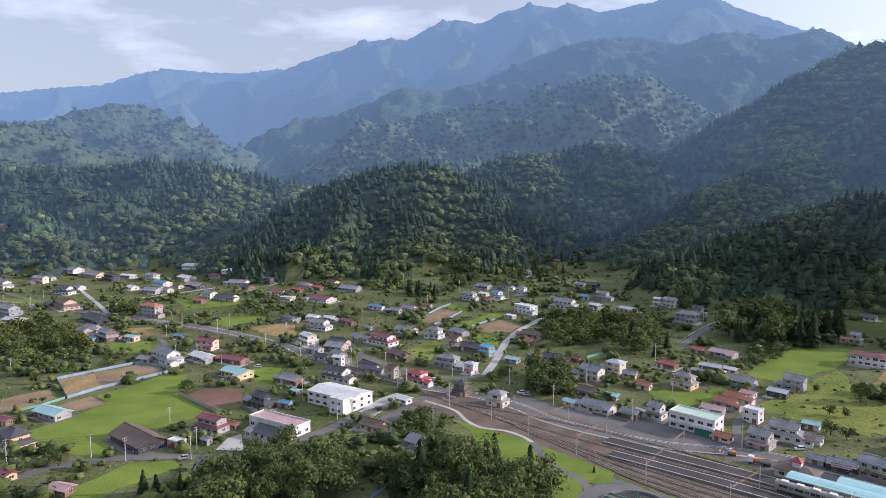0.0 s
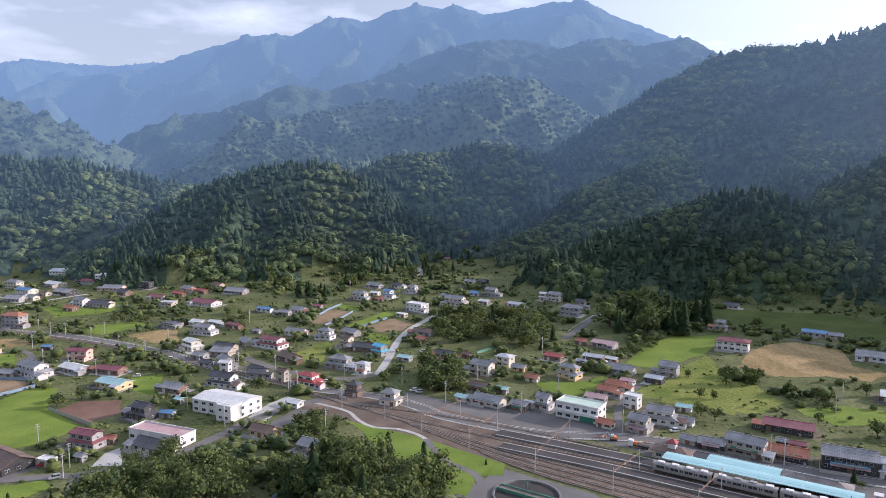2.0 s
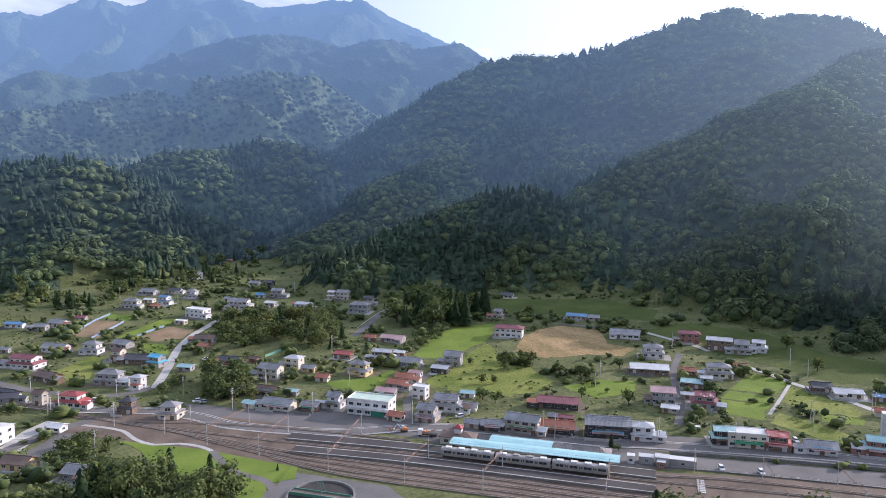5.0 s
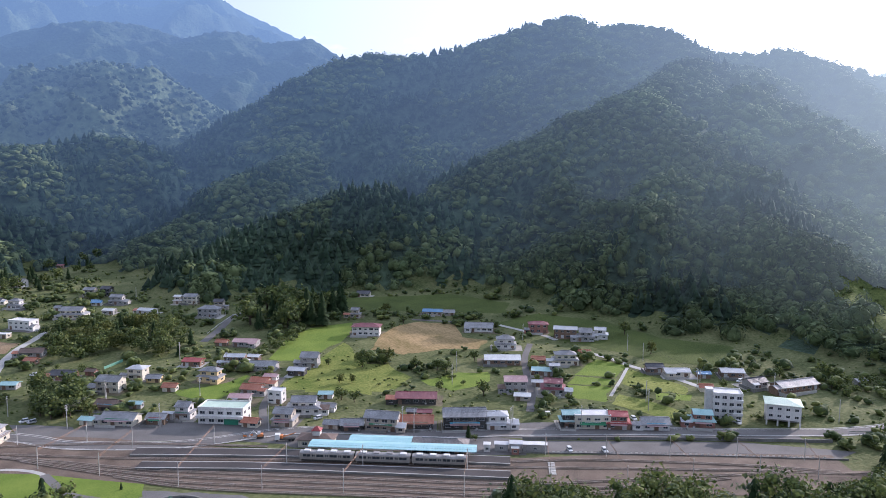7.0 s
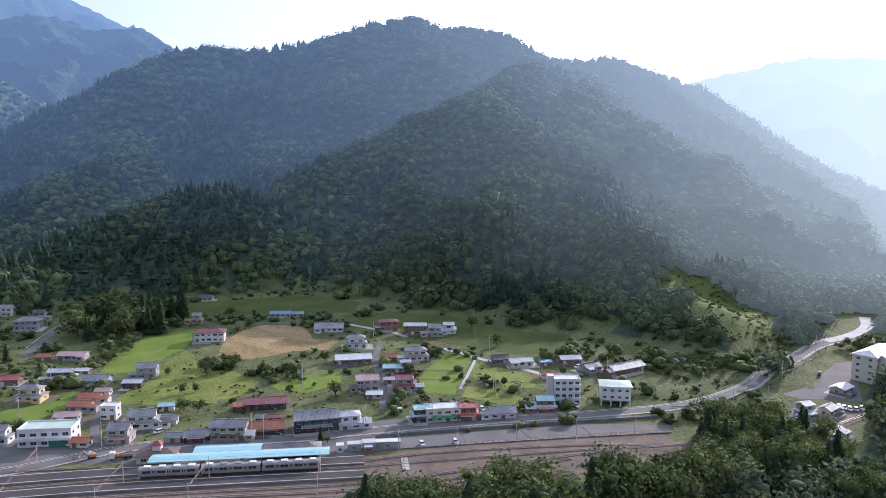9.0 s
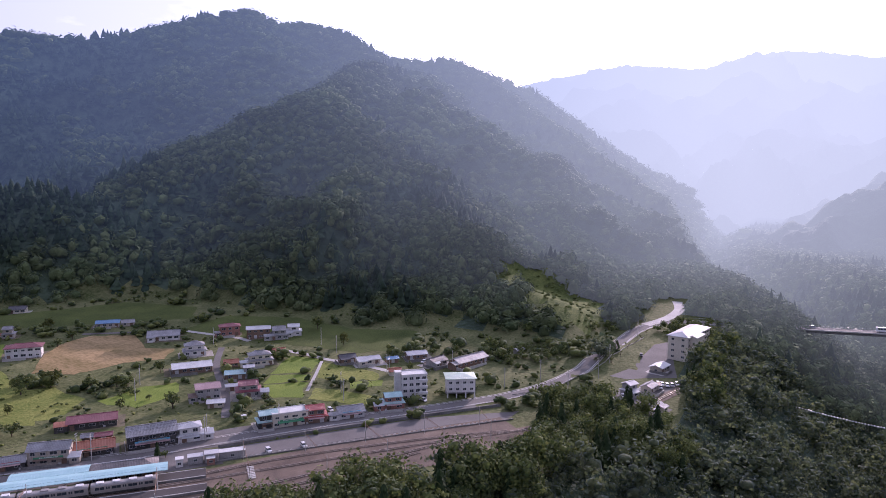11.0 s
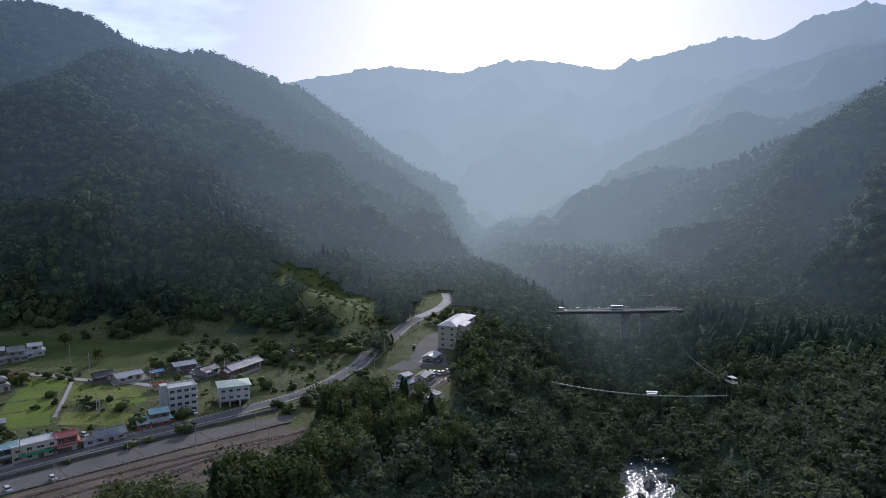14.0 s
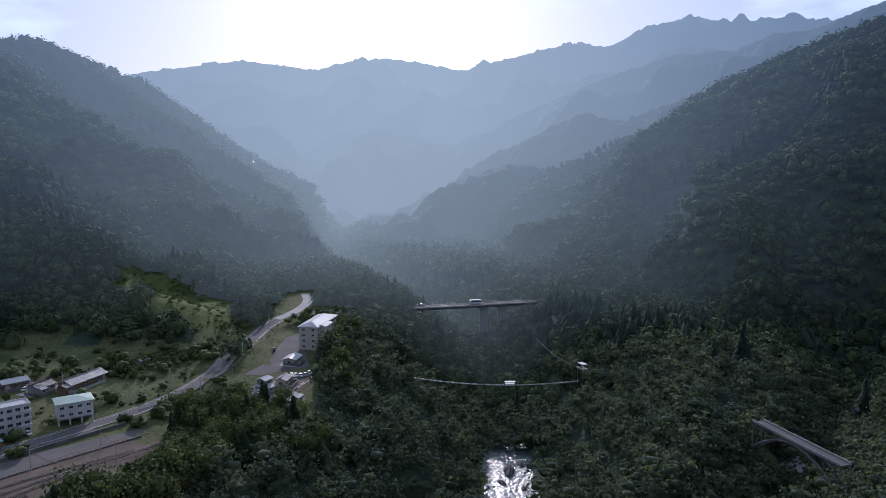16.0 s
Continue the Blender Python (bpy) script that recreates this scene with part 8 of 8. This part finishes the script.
def car(x, y, turn, paint, z=None):
    """A small van-like car: body, glazed cabin, four wheels, lamps."""
    base = empty("car", x, y, height(x, y) + 0.1 if z is None else z, turn, f"small {paint} car standing on the asphalt", "car", "parked cars")
    if paint not in CAR_MESHES:
        bm = bmesh.new()
        prof = [(-1.75, 0.35), (-1.78, 0.85), (-1.1, 1.0), (-0.6, 1.05), (1.65, 1.05), (1.75, 0.9), (1.75, 0.35)]
        rings = [[bm.verts.new((px, s * 0.78, pz)) for px, pz in prof] for s in (-1, 1)]
        for k in range(7):
            bm.faces.new((rings[0][k], rings[0][(k + 1) % 7], rings[1][(k + 1) % 7], rings[1][k]))
        bm.faces.new(rings[0]), bm.faces.new(rings[1][::-1])
        bmesh.ops.recalc_face_normals(bm, faces=bm.faces)
        shell = part("body", bm, PAINTS[paint], base)
        bm = bmesh.new()
        low, high = ((-0.95, 0.76), (1.68, 0.76)), ((-0.45, 0.64), (1.5, 0.64))
        v = [bm.verts.new(p) for p in ((-0.95, -0.76, 1.03), (1.68, -0.76, 1.03), (1.68, 0.76, 1.03), (-0.95, 0.76, 1.03), (-0.45, -0.64, 1.6), (1.5, -0.64, 1.6), (1.5, 0.64, 1.6), (-0.45, 0.64, 1.6))]
        for f in ((0, 1, 5, 4), (1, 2, 6, 5), (2, 3, 7, 6), (3, 0, 4, 7)):
            bm.faces.new([v[i] for i in f])
        cabin = part("glazing", bm, PANE, base)
        top = part("roof", boxed(-0.48, 1.53, -0.67, 0.67, 1.58, 1.66), PAINTS[paint], base)
        bm = bmesh.new()
        beam(bm, (0, -0.1, 0), (0, 0.1, 0), 0.3, 12)
        wheel = part("wheel", bm, TYRE, base)
        bm = bmesh.new()
        beam(bm, (0, -0.115, 0), (0, 0.115, 0), 0.17, 10)
        rim = part("rim", bm, GALVANISED, wheel)
        lamp = part("tail_light", boxed(1.74, 1.78, -0.72, -0.5, 0.7, 0.95), LAMP_RED, base)
        head = part("headlight", boxed(-1.8, -1.76, -0.72, -0.42, 0.62, 0.8), UNIT_WHITE, base)
        CAR_MESHES[paint] = [o.data for o in (shell, cabin, top, wheel, rim, lamp, head)]
        for o in (rim, shell, cabin, top, wheel, lamp, head):
            bpy.data.objects.remove(o)
    shell, cabin, top, wheel, rim, lamp, head = CAR_MESHES[paint]
    reuse("body", shell, base), reuse("glazing", cabin, base), reuse("roof", top, base)
    for sx in (-1.1, 1.15):
        for sy in (-0.72, 0.72):
            reuse("rim", rim, reuse("wheel", wheel, base, sx, sy, 0.3))
    for dy in (0, 1.22):
        reuse("tail_light", lamp, base, 0, dy), reuse("headlight", head, base, 0, dy * 0.93)
    return base


car(197.3, 203.7, 60, "white")
car(214.5, 201.8, -20, "white")
car(196.6, 202.7, 40, "white")
car(214.0, 201.3, -15, "white")
car(239.4, 175.4, 60, "white")
car(237.4, 165.2, -40, "dark")
car(269.7, 146.2, 60, "white")
car(-91.8, 408.6, -35, "white")
car(-4.6, 348.9, -40, "white")
car(66.1, 494.6, -40, "white")
car(50.4, 396.6, -20, "white")
car(37.3, 327.5, 10, "white")
car(39.7, 324.6, 10, "silver")
car(68.2, 348.2, -40, "silver")
car(135.2, 257.3, 0, "white")
car(316.6, 67.8, 20, "white")
car(309.4, 71.1, 40, "white")
car(301.4, 78.2, 40, "silver")
car(382.0, 72.7, 10, "dark")
car(341.9, 56.7, 20, "white")
car(341.4, 54.6, 20, "white")
car(341.0, 52.2, 20, "white")
car(342.0, 50.1, 20, "silver")
car(344.9, 48.3, 20, "white")
car(336.6, 54.7, 20, "white")
car(348.2, 47.0, 20, "dark")
car(-132.7, 224.2, 20, "dark")
car(-103.1, 259.9, 0, "red")
car(-94.7, 247.9, 20, "silver")
car(192.9, 169.4, 60, "white")
car(202.7, 160.9, 60, "white")
car(-100.7, 373.7, 0, "white")
car(68.2, 348.2, -40, "silver")
car(319.6, 173.4, 0, "white")
for f, paint in ((0.37, "dark"), (0.45, "silver")):
    car(BX[0] + (BY[0] - BX[0]) * f - 1.5, BX[1] + (BY[1] - BX[1]) * f, 100, paint, BZ + 0.06)
bus = empty("bus", BX[0] + (BY[0] - BX[0]) * 0.7 - 1, BX[1] + (BY[1] - BX[1]) * 0.7, BZ + 0.06, 100, "white bus crossing the road bridge", "bus")
part("body", boxed(-4.2, 4.2, -1.15, 1.15, 0.4, 2.9), UNIT_WHITE, bus)
for side in (-1, 1):
    for k in range(5):
        part("window", boxed(-3.8 + k * 1.5, -2.5 + k * 1.5, side * 1.16 - 0.02, side * 1.16 + 0.02, 1.5, 2.4), PANE, bus)
    for px in (-2.6, 2.6):
        bm = bmesh.new()
        beam(bm, (px, side * 1.0 - 0.12, 0.45), (px, side * 1.0 + 0.12, 0.45), 0.45, 12)
        part("wheel", bm, TYRE, bus)

# works vehicles beside the tracks
ORANGE = material("machine_orange", (0.5, 0.16, 0.04), (0.65, 0.26, 0.10), 1, 0.5, 0.05)
crane = empty("crane_truck", 0, 0, 0, 0, "white crane truck with an orange boom beside the tracks", "truck")
in_yard(crane, -40, 15.5, 0.12, 8)
part("cab", boxed(-4.2, -2.4, -1.1, 1.1, 0.6, 2.7), PAINTS["white"], crane)
part("cab_window", boxed(-4.24, -4.18, -0.95, 0.95, 1.6, 2.4), PANE, crane)
part("chassis", boxed(-2.4, 3.6, -1.0, 1.0, 0.6, 1.1), UNDERFRAME, crane)
bm = bmesh.new()
beam(bm, (-1.6, 0, 1.4), (3.6, 0, 3.0), 0.22, 6, 0.14)
part("boom", bm, ORANGE, crane)
part("turret", boxed(-2.2, -1.2, -0.8, 0.8, 1.1, 2.2), ORANGE, crane)
for px in (-3.4, 1.4, 2.8):
    for s in (-1, 1):
        bm = bmesh.new()
        beam(bm, (px, s * 0.95 - 0.14, 0.45), (px, s * 0.95 + 0.14, 0.45), 0.45, 12)
        part("wheel", bm, TYRE, crane)
digger = empty("excavator", 0, 0, 0, 0, "small orange and white excavator beside the tracks", "excavator")
in_yard(digger, -51, 17.5, 0.12, 20)
for s in (-1, 1):
    part("track", boxed(-1.4, 1.4, s * 0.9 - 0.22, s * 0.9 + 0.22, 0, 0.6), UNDERFRAME, digger)
part("house", boxed(-1.0, 1.2, -0.95, 0.95, 0.7, 1.6), ORANGE, digger)
part("cab", boxed(-1.0, 0.1, -0.95, 0.0, 1.6, 2.5), PAINTS["white"], digger)
bm = bmesh.new()
beam(bm, (-1.0, 0.3, 1.2), (-2.6, 0.3, 3.0), 0.14, 6)
beam(bm, (-2.6, 0.3, 3.0), (-4.0, 0.3, 1.2), 0.11, 6)
box(bm, -4.3, -3.7, 0.0, 0.6, 0.6, 1.2)
part("arm", bm, PAINTS["white"], digger)
for a, b in ((-57, 17), (-55, 18.4)):
    cone = empty("barrier", 0, 0, 0, 0, "orange and white work-site barrier", "barrier", "barriers")
    in_yard(cone, a, b, 0.1)
    part("panel", boxed(-0.7, 0.7, -0.05, 0.05, 0.3, 1.0), ORANGE, cone)
    part("leg", boxed(-0.6, -0.5, -0.25, 0.25, 0, 0.3), GALVANISED, cone)
    part("leg", boxed(0.5, 0.6, -0.25, 0.25, 0, 0.3), GALVANISED, cone)


# ---- netting fences and guard rails ----
def net_fence(pts, h, mat, label):
    base = empty("fence", *pts[0], 0, 0, label, "fence", "fences")
    base.location = (0, 0, 0)
    for (ax, ay), (bx, by) in zip(pts, pts[1:]):
        n = max(1, int(math.hypot(bx - ax, by - ay) / 4))
        for k in range(n):
            u, v = k / n, (k + 1) / n
            p, q = (ax + (bx - ax) * u, ay + (by - ay) * u), (ax + (bx - ax) * v, ay + (by - ay) * v)
            zp, zq = height(*p), height(*q)
            bm = bmesh.new()
            nx, ny = -(q[1] - p[1]), q[0] - p[0]
            le = math.hypot(nx, ny) or 1
            nx, ny = nx / le * 0.03, ny / le * 0.03
            lo = 0.05 if h > 1 else 0.35
            vs = [bm.verts.new(c) for c in ((p[0] - nx, p[1] - ny, zp + lo), (q[0] - nx, q[1] - ny, zq + lo), (q[0] - nx, q[1] - ny, zq + h - 0.1), (p[0] - nx, p[1] - ny, zp + h - 0.1),
                                            (p[0] + nx, p[1] + ny, zp + lo), (q[0] + nx, q[1] + ny, zq + lo), (q[0] + nx, q[1] + ny, zq + h - 0.1), (p[0] + nx, p[1] + ny, zp + h - 0.1))]
            for f in ((0, 1, 2, 3), (7, 6, 5, 4), (3, 2, 6, 7), (1, 0, 4, 5)):
                bm.faces.new([vs[i] for i in f])
            part("panel", bm, mat, base)
            part("post", boxed(p[0] - 0.04, p[0] + 0.04, p[1] - 0.04, p[1] + 0.04, zp - 0.2, zp + h), GALVANISED, base)


net_fence([(-197, 350), (-185, 364), (-171, 380), (-155, 376), (-145, 363), (-156, 349), (-167, 335), (-175, 319), (-197, 350)], 1.6, NET_BLUE, "pale blue netting fence round the plot")
net_fence([(-18, 488), (-11, 509), (-3, 528), (6, 542)], 1.5, NET_BLUE, "pale blue netting beside a plot")
net_fence([(-6, 477), (4, 494), (14, 515)], 1.5, NET_BLUE, "pale blue netting beside a plot")
net_fence([(18, 467), (28, 479), (37, 488)], 1.5, NET_BLUE, "pale blue netting beside a plot")
net_fence([(-189, 299), (-181, 308), (-176, 319)], 1.3, NET_GREEN, "green netting along the plot")
net_fence([(81, 387), (92, 395)], 1.6, NET_GREEN, "green netting along a garden")
net_fence([(-23, 216), (-17, 226), (-9, 221), (-9, 216)], 1.5, NET_BLUE, "blue netting round a small garden")
net_fence([(-125, 325), (-113, 313), (-100, 301)], 1.8, GALVANISED, "grey mesh fence of the playground")
net_fence([(148, 424), (162, 442), (179, 462), (186, 464)], 0.9, WHITE_PAINT, "white guard rail beside the lane")
net_fence([(296, 114), (307, 105), (321, 98), (342, 92), (361, 87), (390, 83), (421, 79)], 0.9, GALVANISED, "pale guard rail along the climbing road")
